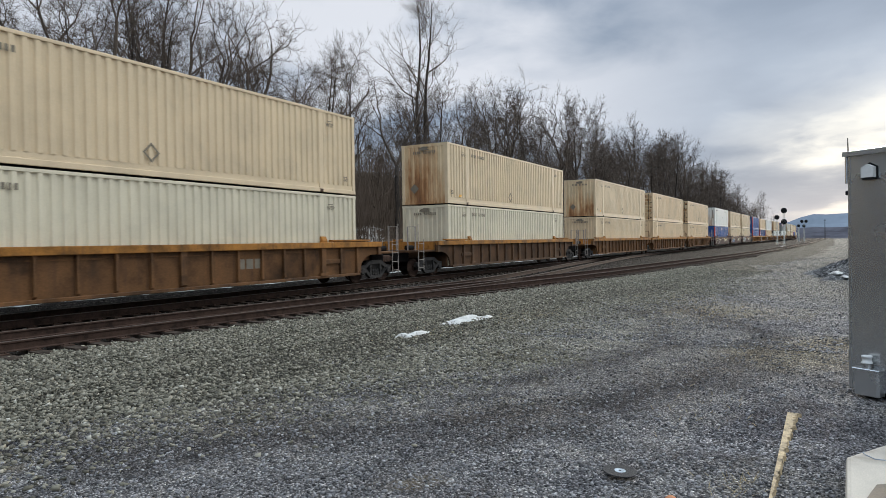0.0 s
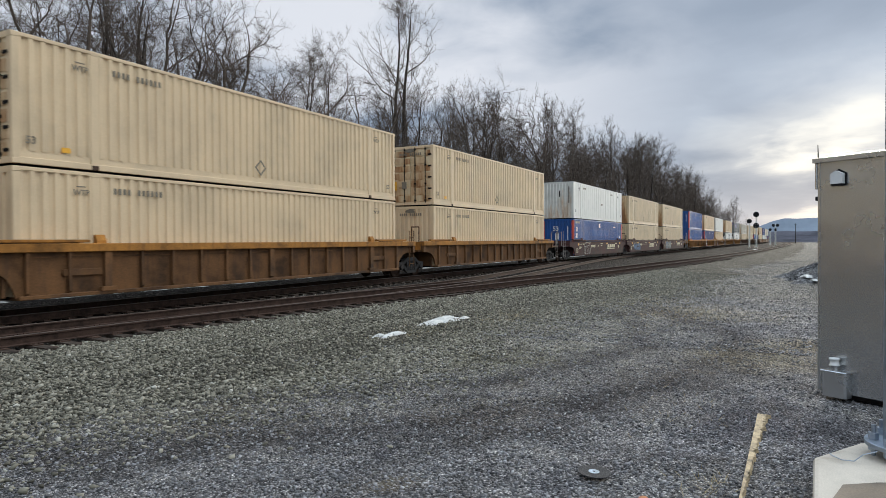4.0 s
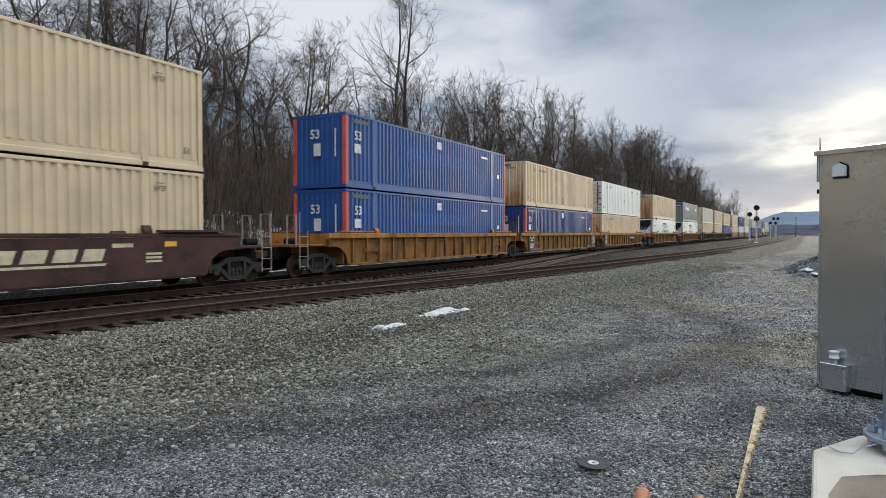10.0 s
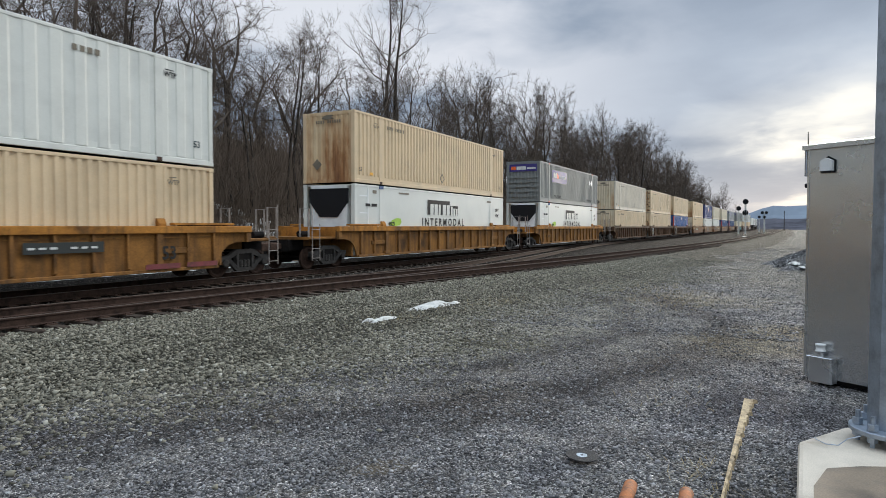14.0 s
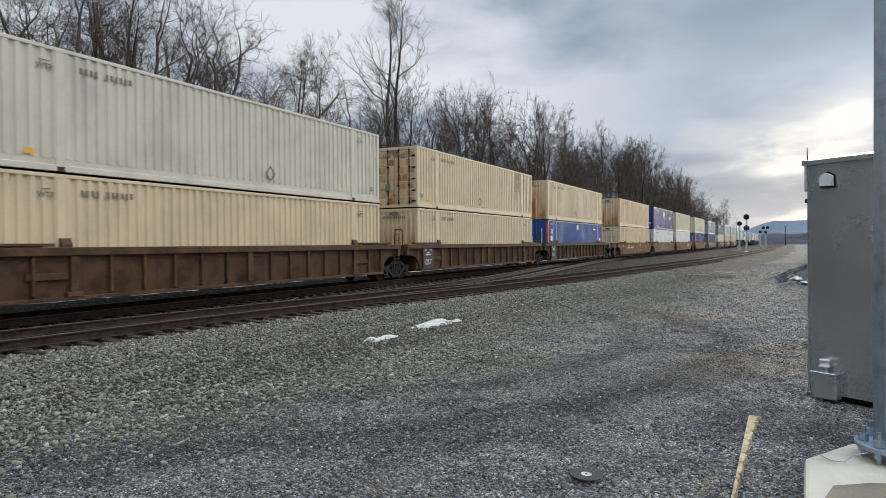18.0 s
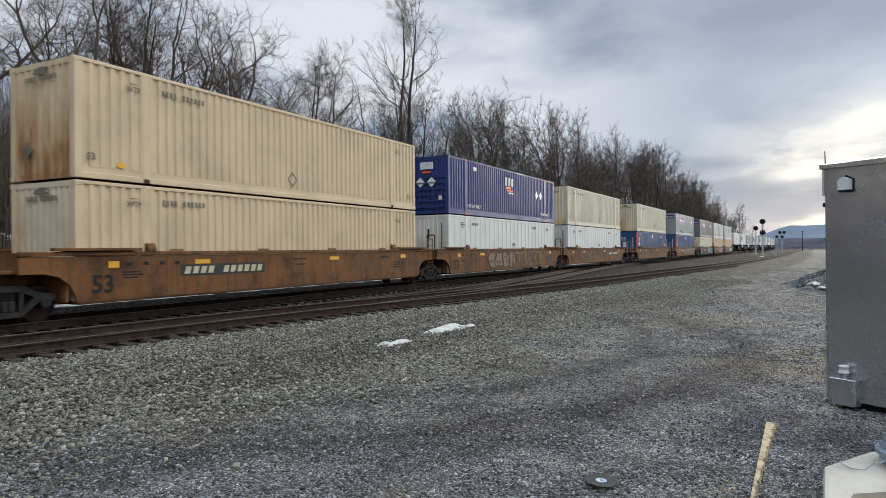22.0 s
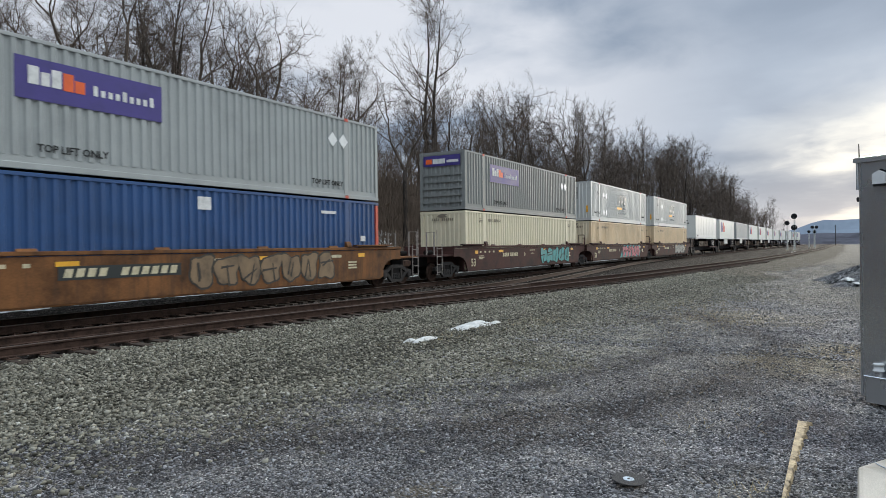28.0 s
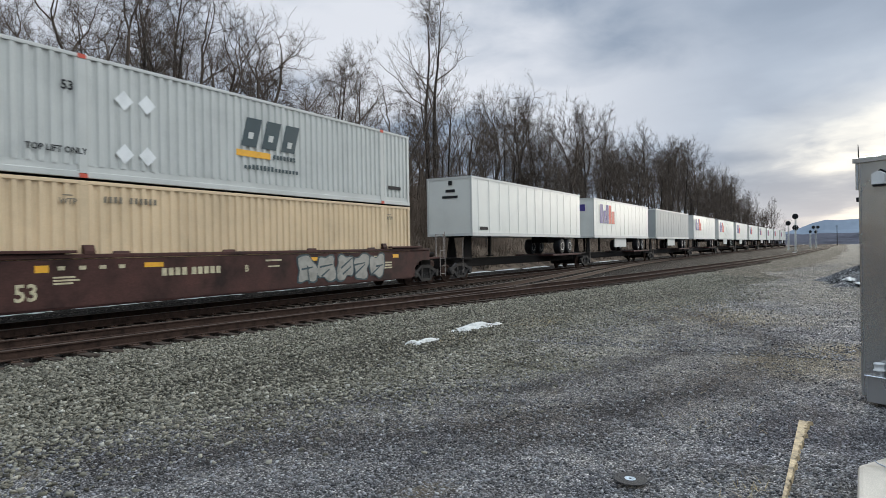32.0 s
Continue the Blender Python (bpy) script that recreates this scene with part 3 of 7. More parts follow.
_hs, _ds = steps((-140, 0, 7), (0, 70, 1.3), (70, 420, 7)), steps((3.6, 12, 0.7), (12, 34, 2), (34, 150, 12))
hs = Shape()
hs.add([(x, main_y(x) + d, hill_height(x, main_y(x) + d)) for x in _hs for d in _ds],
       [(i * len(_ds) + j, (i + 1) * len(_ds) + j, (i + 1) * len(_ds) + j + 1, i * len(_ds) + j + 1) for i in range(len(_hs) - 1) for j in range(len(_ds) - 1)])
hillside = thing("hillside", "steep brown slope of leaf litter under bare trees", "hillside", kind="structure", me=hs.mesh("hillside", M_HILL, True))

# ---- the train ----
BEIGES = [linear(c) for c in ((207, 184, 150), (210, 184, 148), (204, 178, 145), (204, 193, 168), (201, 191, 172))]
M_BEIGE = [material("faded_beige_paint", c, 0.62, 0.0, 0.10, 0.7, 0.04, 30, streak=0.22, streak_colour=(0.24, 0.15, 0.085)) for c in BEIGES]


def rusted(name, paint, amount):
    """Paint with large soft patches of rust that run down, darkest at their heart."""
    m = material(name, paint, 0.72, 0.0, 0.10, 0.9, 0.06, 30)
    t = m.node_tree
    b = t.nodes["Principled BSDF"]
    base = b.inputs["Base Color"].links[0].from_socket
    tc = t.nodes.new("ShaderNodeTexCoord")
    info = t.nodes.new("ShaderNodeObjectInfo")
    shift = t.nodes.new("ShaderNodeVectorMath")
    shift.operation = "MULTIPLY_ADD"
    t.links.new(info.outputs["Random"], shift.inputs[0])
    shift.inputs[1].default_value = (0.0, 43.0, 0.0)
    t.links.new(tc.outputs["Object"], shift.inputs[2])
    pz = t.nodes.new("ShaderNodeSeparateXYZ")
    t.links.new(tc.outputs["Object"], pz.inputs[0])
    waves_of = []
    for sy, sz, detail in ((0.75, 0.24, 3.0), (3.6, 0.20, 4.0), (9.0, 2.2, 3.0)):
        mp = t.nodes.new("ShaderNodeMapping")
        mp.inputs["Scale"].default_value = (0.0, sy, sz)
        t.links.new(shift.outputs[0], mp.inputs[0])
        n = add(t, "ShaderNodeTexNoise", Scale=1.0, Detail=detail, Roughness=0.6)
        t.links.new(mp.outputs[0], n.inputs["Vector"])
        waves_of.append(n.outputs[0])
    level = calc(t, "ADD", calc(t, "ADD", calc(t, "MULTIPLY", waves_of[0], 0.58), calc(t, "MULTIPLY", waves_of[1], 0.28)), calc(t, "MULTIPLY", waves_of[2], 0.14))
    level = calc(t, "ADD", level, calc(t, "MULTIPLY_ADD", pz.outputs[2], -0.055, 0.075 + amount))
    rust = ramp(t, level, [(0.50, (0.50, 0.31, 0.15)), (0.60, (0.37, 0.18, 0.065)), (0.70, (0.21, 0.09, 0.032)), (0.80, (0.04, 0.024, 0.018))])
    f = ramp(t, level, [(0.46, (0, 0, 0)), (0.56, (0.55,) * 3), (0.66, (1, 1, 1))], "EASE")
    t.links.new(blend(t, f, base, rust), b.inputs["Base Color"])
    return m


M_RUSTY = rusted("beige_paint_with_heavy_rust", linear((210, 187, 150)), 0.06)
M_RUST_LIGHT = rusted("beige_paint_with_light_rust", linear((207, 192, 163)), -0.03)
M_DOORRUST = rusted("beige_door_paint_with_rust_bands", linear((206, 186, 150)), 0.005)
M_CWHITE = material("dirty_white_paint", linear((208, 207, 198)), 0.55, 0.0, 0.07, 0.8, 0.03, 30, streak=0.10, streak_colour=(0.3, 0.28, 0.24))
M_BLUE = material("faded_blue_paint", linear((35, 71, 116)), 0.55, 0.0, 0.16, 0.8, 0.03, 30, streak=0.08, streak_colour=(0.10, 0.12, 0.18))
M_BLUE_FRESH = material("strong_blue_paint", linear((22, 72, 132)), 0.5, 0.0, 0.14, 0.8, 0.03, 30, streak=0.06, streak_colour=(0.08, 0.10, 0.18))
M_BLUE_DEEP = material("dark_blue_paint", linear((21, 54, 108)), 0.5, 0.0, 0.14, 0.8, 0.03, 30, streak=0.06, streak_colour=(0.08, 0.10, 0.18))


def ghost(m, x0, x1, z0, z1, gain):
    """A crisp rectangle where an old sign kept the paint from fading, or a newer coat stands out."""
    t = m.node_tree
    b = t.nodes["Principled BSDF"]
    base = b.inputs["Base Color"].links[0].from_socket
    tc = t.nodes.new("ShaderNodeTexCoord")
    q = t.nodes.new("ShaderNodeSeparateXYZ")
    t.links.new(tc.outputs["Object"], q.inputs[0])
    inside = None
    for out, lo, hi in ((q.outputs[0], x0, x1), (q.outputs[2], z0, z1)):
        for side in (calc(t, "GREATER_THAN", out, lo), calc(t, "LESS_THAN", out, hi)):
            inside = side if inside is None else calc(t, "MULTIPLY", inside, side)
    t.links.new(blend(t, inside, base, blend(t, 1.0, base, (gain, gain, gain), "MULTIPLY")), b.inputs["Base Color"])


ghost(M_BLUE_FRESH, -3.4, 3.1, 1.55, 2.10, 1.22)
ghost(M_BLUE, -3.4, 3.1, 0.25, 1.25, 0.80)
M_NAVY = material("deep_blue_paint", linear((27, 48, 106)), 0.5, 0.0, 0.12, 0.8, 0.03, 30)
M_RED = material("orange_red_paint", linear((196, 78, 56)), 0.55, 0.0, 0.14, 2, 0.03, 30)
M_GREY = material("grey_paint", linear((152, 155, 152)), 0.55, 0.0, 0.08, 0.8, 0.03, 30, streak=0.08, streak_colour=(0.16, 0.15, 0.14))
M_GREY_DARK = material("dull_grey_paint", linear((122, 124, 120)), 0.55, 0.0, 0.08, 0.8, 0.03, 30, streak=0.10, streak_colour=(0.12, 0.11, 0.10))
M_SILVER = material("pale_silver_paint", linear((188, 188, 182)), 0.5, 0.0, 0.07, 0.8, 0.03, 30)
M_REEFER = material("smooth_white_panel", linear((206, 206, 198)), 0.4, 0.0, 0.05, 0.6, 0.02, 30)
M_CREAM = material("clean_cream_paint", linear((208, 197, 168)), 0.55, 0.0, 0.06, 0.7, 0.03, 30)
M_INK = material("black_stencil", (0.02, 0.02, 0.02), 0.7, 0.0, 0.2, 6, 0.0, spec=0.2)
M_CHALK = material("white_stencil", (0.62, 0.61, 0.58), 0.7, 0.0, 0.15, 6, 0.0)
M_PURPLE = material("purple_panel", linear((62, 52, 118)), 0.5, 0.0, 0.1, 2, 0.0)
M_ORANGE = material("orange_mark", linear((226, 96, 40)), 0.5, 0.0, 0.1, 2, 0.0)
M_AMBER = material("amber_mark", linear((226, 164, 40)), 0.5, 0.0, 0.12, 3, 0.0)
M_SLATE = material("dark_slate_mark", linear((44, 62, 66)), 0.5, 0.0, 0.1, 2, 0.0)
M_BRONZE = material("faint_grey_stencil", linear((118, 108, 92)), 0.7, 0.0, 0.15, 4, 0.0)
M_STAINED = rusted("white_paint_with_rust_stains", linear((208, 206, 196)), -0.05)
M_SOOT = material("sooty_stain", linear((92, 82, 62)), 0.85, 0.0, 0.4, 5, 0.0, spec=0.1)
M_LIME = material("lime_mark", linear((150, 190, 40)), 0.5, 0.0, 0.1, 3, 0.0)

LONG, TALL, WIDE = 16.154, 2.896, 2.591


def waves(s, length, z0, z1, y, out, pitch, depth, flat=0.36):
    """A corrugated sheet in the xz plane, its outer face towards out (-1 or 1)."""
    n = max(1, round(length / pitch))
    p = length / n
    xs, ys = [], []
    for i in range(n):
        x = -length / 2 + i * p
        for f, d in ((0, 0), (flat, 0), (0.5, 1), (0.5 + flat, 1)):
            xs.append(x + f * p)
            ys.append(y - out * depth * d)
    xs.append(length / 2)
    ys.append(y)
    m = len(xs)
    s.add([(a, b, z0) for a, b in zip(xs, ys)] + [(a, b, z1) for a, b in zip(xs, ys)],
          [((i, i + 1, m + i + 1, m + i) if out < 0 else (i + 1, i, m + i, m + i + 1)) for i in range(m - 1)])


def container(style, mat, end_mat=None, doors=False, frame_mat=None, lifted=True, smooth=False, pitch=0.284, label="", marks=()):
    """A 53-foot container, centre of its base at the origin, length along x."""
    c = thing("shipping_container", label, "container", "containers on the train")
    fm = frame_mat or mat
    em = end_mat or mat
    hl, hw = LONG / 2, WIDE / 2
    wave_depth = 0.05 if pitch < 0.5 else 0.02
    for sy in (-1, 1):
        if smooth:
            me = stored(("plainside", sy), "side_panel", mat, lambda s: s.box(-hl + 0.1, hl - 0.1, min(sy * (hw - 0.035), sy * (hw - 0.012)), max(sy * (hw - 0.035), sy * (hw - 0.012)), 0.16, TALL - 0.09))
        else:
            me = stored(("side", sy, pitch), "side_panel", mat, lambda s: waves(s, LONG - 0.24, 0.30 if pitch < 0.5 else 0.18, TALL - 0.09, sy * (hw - 0.008), sy, pitch, wave_depth, 0.36 if pitch < 0.5 else 0.45))
        part("side_panel", me, c)
        part("top_rail", stored(("toprail", sy), "top_rail", fm, lambda s: s.box(-hl + 0.05, hl - 0.05, min(sy * (hw - 0.075), sy * hw), max(sy * (hw - 0.075), sy * hw), TALL - 0.09, TALL, 0.01)), c)
        part("bottom_rail", stored(("botrail", sy), "bottom_rail", fm, lambda s: (s.box(-hl + 0.05, hl - 0.05, min(sy * (hw - 0.07), sy * hw), max(sy * (hw - 0.07), sy * hw), 0.0, 0.15, 0.012),
                    s.box(-hl + 0.12, hl - 0.12, min(sy * (hw - 0.07), sy * (hw - 0.026)), max(sy * (hw - 0.07), sy * (hw - 0.026)), 0.15, 0.302))), c)
        for sx in (-1, 1):
            part("corner_post", stored(("post", sx, sy), "corner_post", frame_mat or fm, lambda s: s.add([(sx * (hl - a), sy * (hw - b), z) for z in (0.12, TALL - 0.12) for a, b in ((0, 0.02), (0.02, 0), (0.17, 0), (0.17, 0.06), (0.06, 0.17), (0, 0.17))],
                    [(i, (i + 1) % 6, 6 + (i + 1) % 6, 6 + i)[::(1 if sx * sy > 0 else -1)] for i in range(6)])), c)
            for z in (0, TALL - 0.12):
                part("corner_casting", stored(("cast", sx, sy, z), "corner_casting", fm, lambda s: s.box(min(sx * (hl - 0.18), sx * (hl + 0.004)), max(sx * (hl - 0.18), sx * (hl + 0.004)), min(sy * (hw - 0.16), sy * (hw + 0.004)), max(sy * (hw - 0.16), sy * (hw + 0.004)), z, z + 0.12, 0.012)), c)
            if lifted:
                part("lifting_post", stored(("lift", sx, sy), "lifting_post", fm, lambda s: s.box(sx * 6.096 - 0.11, sx * 6.096 + 0.11, min(sy * (hw - 0.06), sy * (hw + 0.003)), max(sy * (hw - 0.06), sy * (hw + 0.003)), 0.02, TALL - 0.02, 0.01)), c)
                for z in (0, TALL - 0.118):
                    part("lifting_casting", stored(("liftcast", sx, sy, z), "lifting_casting", M_PLATE if z == 0 else fm, lambda s: s.box(sx * 6.096 - 0.09, sx * 6.096 + 0.09, min(sy * (hw - 0.1), sy * (hw + 0.008)), max(sy * (hw - 0.1), sy * (hw + 0.008)), z, z + 0.118, 0.01)), c)
    part("roof", stored("roof", "roof", mat, lambda s: s.box(-hl + 0.06, hl - 0.06, -hw + 0.06, hw - 0.06, TALL - 0.06, TALL - 0.02)), c)
    part("floor", stored("cfloor", "floor", M_DARK, lambda s: s.box(-hl + 0.06, hl - 0.06, -hw + 0.06, hw - 0.06, 0.03, 0.14)), c)

    def end_wall(s, x, out):
        q = Shape()
        waves(q, WIDE - 0.3, 0.14, TALL - 0.12, 0, -1, 0.26, 0.04)
        s.add([(x + out * y * -1, a * out * -1, z) for a, y, z in q.v], [f[::-1] if out > 0 else f[::-1] for f in q.f])
        s.box(min(x, x - out * 0.06), max(x, x - out * 0.06), -hw + 0.14, hw - 0.14, TALL - 0.14, TALL - 0.004)
        s.box(min(x, x - out * 0.06), max(x, x - out * 0.06), -hw + 0.14, hw - 0.14, 0.004, 0.15)
    part("end_wall", stored("endr", "end_wall", mat, lambda s: end_wall(s, hl - 0.02, 1)), c)
    if style == "reefer":
        part("end_wall", stored("reefend", "end_wall", mat, lambda s: s.box(-hl + 0.30, -hl + 0.36, -hw + 0.1, hw - 0.1, 0.02, TALL - 0.02)), c)
        unit = part("cooling_unit", stored("cool", "cooling_unit", M_WHITE, lambda s: (s.slab([(0.0, 0.05), (0.3, 0.05), (0.3, TALL - 0.05), (0.0, TALL - 0.05)], -0.9, 0.9))), c, (-hl + 0.02, 0, 0))
        part("intake_grille", stored("grille", "intake_grille", M_SIGN_BLACK, lambda s: s.add([(-0.035, y, z) for y, z in ((-0.95, 2.72), (-0.95, 2.15), (-0.45, 1.55), (0.45, 1.55), (0.95, 2.15), (0.95, 2.72))] + [(0.05, y, z) for y, z in ((-0.95, 2.72), (-0.95, 2.15), (-0.45, 1.55), (0.45, 1.55), (0.95, 2.15), (0.95, 2.72))],
             [(0, 1, 2, 3, 4, 5), (11, 10, 9, 8, 7, 6)] + [(i, 6 + i, 6 + (i + 1) % 6, (i + 1) % 6) for i in range(6)])), unit, (0, 0, 0), "black grille of the cooling unit")
        part("ladder", stored("reeflad", "ladder", M_WHITE, lambda s: ([s.box(-hl + 0.35 + 0.0, -hl + 0.95, -hw + 0.005, -hw + 0.05, z, z + 0.06) for z in (0.3, 1.0, 1.7, 2.4)], s.box(-hl + 0.93, -hl + 1.0, -hw, -hw + 0.08, 0.02, TALL - 0.02))), c)
    elif doors:
        for k, (y0, y1) in enumerate(((-hw + 0.13, -0.01), (0.01, hw - 0.13))):
            d = part("door", stored(("door", k), "door", em, lambda s: s.box(-hl + 0.035, -hl + 0.075, y0, y1, 0.15, TALL - 0.13)), c)
            for i in range(7):
                part("door_panel", stored(("dpanel", k), "door_panel", em, lambda s: s.box(-hl + 0.018, -hl + 0.05, y0 + 0.02, y1 - 0.02, 0, 0.29, 0.012)), d, (0, 0, 0.17 + i * 0.368))
            ye = y0 if k == 0 else y1
            for z in (0.25, 0.75, 1.3, 1.85, 2.4):
                part("hinge", stored(("hinge", k), "hinge", M_DARK, lambda s: s.box(-hl - 0.012, -hl + 0.04, min(ye, ye + (0.16 if k == 0 else -0.16)) - 0.02, max(ye, ye + (0.16 if k == 0 else -0.16)) + 0.02, 0, 0.075, 0.01)), d, (0, 0, z))
            for i, y in enumerate((y0 + (y1 - y0) * 0.28, y0 + (y1 - y0) * 0.78)):
                part("lock_rod", stored(("rod", k, i), "lock_rod", M_DARK if end_mat else mat, lambda s: (s.tube([(-hl - 0.005, y, 0.1), (-hl - 0.005, y, TALL - 0.08)], 0.022, 6), [s.box(-hl - 0.02, -hl + 0.03, y - 0.05, y + 0.05, z, z + 0.07) for z in (0.18, 1.0, 1.9, 2.68)])), d)
        part("door_sill", stored("doorsill", "door_sill", fm, lambda s: s.box(-hl, -hl + 0.08, -hw + 0.13, hw - 0.13, 0.004, 0.145)), c)
        part("door_header", stored("doorhead", "door_header", fm, lambda s: s.box(-hl, -hl + 0.08, -hw + 0.13, hw - 0.13, TALL - 0.13, TALL - 0.004)), c)
    else:
        part("end_wall", stored("endl", "end_wall", em, lambda s: end_wall(s, -hl + 0.02, -1)), c)
    for mk in marks:
        mk(c)
    return c


def panel(name, x, z, w, h, mat, lift=0.004, face="side", skew=0.0):
    """A flat painted mark on the near side or on the left end."""
    def put(c):
        y = -WIDE / 2 - lift
        if face == "side":
            me = stored(("mark", round(w, 3), round(h, 3), skew), name, mat, lambda s: s.add([(a + skew * b, y2, b) for y2 in (0, 0.006) for a, b in ((0, 0), (w, 0), (w, h), (0, h))], [(0, 1, 2, 3), (7, 6, 5, 4), (0, 4, 5, 1), (1, 5, 6, 2), (2, 6, 7, 3), (3, 7, 4, 0)]))
            part(name, me, c, (x, y, z))
        else:
            me = stored(("emark", round(w, 3), round(h, 3)), name, mat, lambda s: s.box(0, 0.006, 0, w, 0, h))
            part(name, me, c, (-LONG / 2 - lift - 0.02, x, z))
    return put


def word(text, x, z, size, mat, lift=0.004, spread=1.0):
    def put(c):
        part("lettering", letters(text, size, mat, spread=spread), c, (x, -WIDE / 2 - lift - 0.002, z))
    return put


def end_word(text, y, z, size, mat):
    """Lettering on the left end wall, read from there."""
    def put(c):
        part("lettering", letters(text, size, mat), c, (-LONG / 2 - 0.022, y, z), turn=-math.pi / 2)
    return put


def diamond(x, z, r, mat, face="side"):
    def put(c):
        if face == "side":
            part("placard", stored(("dia", r), "placard", mat, lambda s: s.slab([(0, -r), (r, 0), (0, r), (-r, 0)], 0, 0.006)), c, (x, -WIDE / 2 - 0.006, z))
        else:
            part("placard", stored(("ediae", r), "placard", mat, lambda s: s.add([(q, a, b) for q in (0, 0.006) for a, b in ((0, -r), (r, 0), (0, r), (-r, 0))], [(0, 3, 2, 1), (4, 5, 6, 7), (0, 1, 5, 4), (1, 2, 6, 5), (2, 3, 7, 6), (3, 0, 4, 7)])), c, (-LONG / 2 - 0.03, x, z))
    return put


def end_crest(mat):
    """The dark swept emblem over the number on an end wall."""
    def put(c):
        part("emblem", stored("crest", "emblem", mat, lambda s: s.add([(q, a, b) for q in (0, 0.006) for a, b in ((0.34, 0.0), (0.06, -0.04), (-0.30, -0.02), (-0.16, 0.06), (-0.26, 0.13), (0.02, 0.16), (0.24, 0.10))],
             [tuple(range(7)), tuple(range(13, 6, -1))] + [(i, 7 + i, 7 + (i + 1) % 7, (i + 1) % 7) for i in range(7)])), c, (-LONG / 2 - 0.026, -0.02, 2.61))
    return put


def ring_diamond(x, z, r, mat):
    """A diamond-shaped placard holder: a thin raised frame with a paint-coloured middle."""
    def put(c):
        q = r * 0.72
        part("placard_holder", stored(("ringdia", r), "placard_holder", mat, lambda s: s.add([(a, y, b) for y in (0, 0.008) for f in (r, q) for a, b in ((0, -f), (f, 0), (0, f), (-f, 0))],
             [(i, (i + 1) % 4, 4 + (i + 1) % 4, 4 + i) for i in range(4)] + [(8 + i, 12 + i, 12 + (i + 1) % 4, 8 + (i + 1) % 4) for i in range(4)] + [(i, 8 + i, 8 + (i + 1) % 4, (i + 1) % 4) for i in range(4)] + [(4 + i, 4 + (i + 1) % 4, 12 + (i + 1) % 4, 12 + i) for i in range(4)])), c, (x, -WIDE / 2 - 0.004, z))
    return put


def stencils(mat=None):
    """The small rows of stencilled marks near the ends of a container."""
    m = mat or M_BRONZE
    out = []
    for x in (-6.68, 6.36):
        out.append(panel("stencil_mark", x + 0.08, 2.52, 0.24, 0.025, m))
        out.append(word("WTP", x, 2.33, 0.19, m))
    for i in range(10):
        out.append(panel("stencil_mark", -5.6 + 0.135 * i + (0.16 if i > 3 else 0), 2.40, 0.075, 0.15, m))
    for i in range(10):
        out.append(panel("stencil_mark", -0.62 + i * 0.115 + (0.12 if i > 5 else 0), 2.42, 0.065, 0.13, m, face="end"))
    out.append(end_crest(m))
    out.append(panel("warning_label", -6.95, 0.34, 0.22, 0.12, M_AMBER))
    return out


def drips(x, n, seed):
    """Sooty runs down the side from the roof."""
    def put(c):
        rng = random.Random(seed)
        for i in range(n):
            w, h = rng.uniform(0.05, 0.11), rng.uniform(1.2, 2.3)
            o = [(-w / 2, TALL - 0.1), (-w * 0.35, TALL - 0.1 - h * 0.6), (-w * 0.1, TALL - 0.1 - h), (w * 0.12, TALL - 0.1 - h * 0.96), (w * 0.4, TALL - 0.1 - h * 0.5), (w / 2, TALL - 0.1)]
            part("soot_run", Shape().slab(o, 0, 0.003).mesh("soot_run", M_SOOT), c, (x + 0.284 * i, -WIDE / 2 + 0.004, 0))
    return put


def beige(k, rusty=False, doors=False, dia=True, extra=()):
    marks = stencils() + ([ring_diamond(-0.8 + 0.5 * k, 0.62, 0.26, M_BRONZE)] if dia else [])
    if not doors and rusty:
        marks.append(diamond(0.55, 0.75, 0.24, M_BRONZE, "end"))
    if doors:
        marks += [panel("placard_plate", 0.75, 0.75, 0.34, 0.42, M_AMBER, face="end", lift=0.03), panel("placard_plate", 0.2, 0.8, 0.26, 0.34, M_BRONZE, face="end", lift=0.03)]
    marks += [word("53", -7.78, 0.46, 0.24, M_BRONZE), word("53", 7.35, 0.46, 0.24, M_BRONZE)]
    marks += extra
    words = "rust-streaked door end" if doors else "lightly rusted end wall" if rusty == "light" else "rust-stained end wall" if rusty else "clean end wall"
    return container("dry", M_BEIGE[k], M_DOORRUST if doors else M_RUST_LIGHT if rusty == "light" else M_RUSTY if rusty else None, doors, marks=marks, label="faded beige corrugated steel shipping container with " + words)


def blue_box(k=0):
    tone = (M_BLUE, M_BLUE_FRESH, M_BLUE_DEEP)[k]
    marks = [word("53", -7.5, 1.9, 0.5, M_CHALK), panel("label_plate", -7.5, 1.38, 0.44, 0.36, M_CHALK), panel("label_plate", -0.58, 2.28, 0.46, 0.36, M_CHALK),
             panel("stencil_mark", 4.66, 2.36, 0.8, 0.10, M_CHALK), panel("stencil_mark", 6.9, 1.4, 0.3, 0.2, M_CHALK), panel("faded_patch", -7.6, 2.55, 1.2, 0.16, M_SLATE), 
             panel("label_plate", -0.1, 1.25, 0.34, 0.5, M_CHALK, face="end"), panel("stencil_mark", -0.85, 1.2, 0.07, 1.1, M_CHALK, face="end")]
    marks.append(end_word("53", 0.42, 1.95, 0.5, M_CHALK))
    return container("dry", tone, None, False, tone, marks=marks + [red_posts], label=("faded blue", "bright blue", "dark blue")[k] + " corrugated shipping container with orange-red corner posts")


def red_posts(c):
    for ch in c.children:
        if ch.name.startswith("corner_post"):
            k = ("red post", ch.data.name)
            if k not in STORE:
                STORE[k] = ch.data.copy()
                STORE[k].materials.clear()
                STORE[k].materials.append(M_RED)
            ch.data = STORE[k]


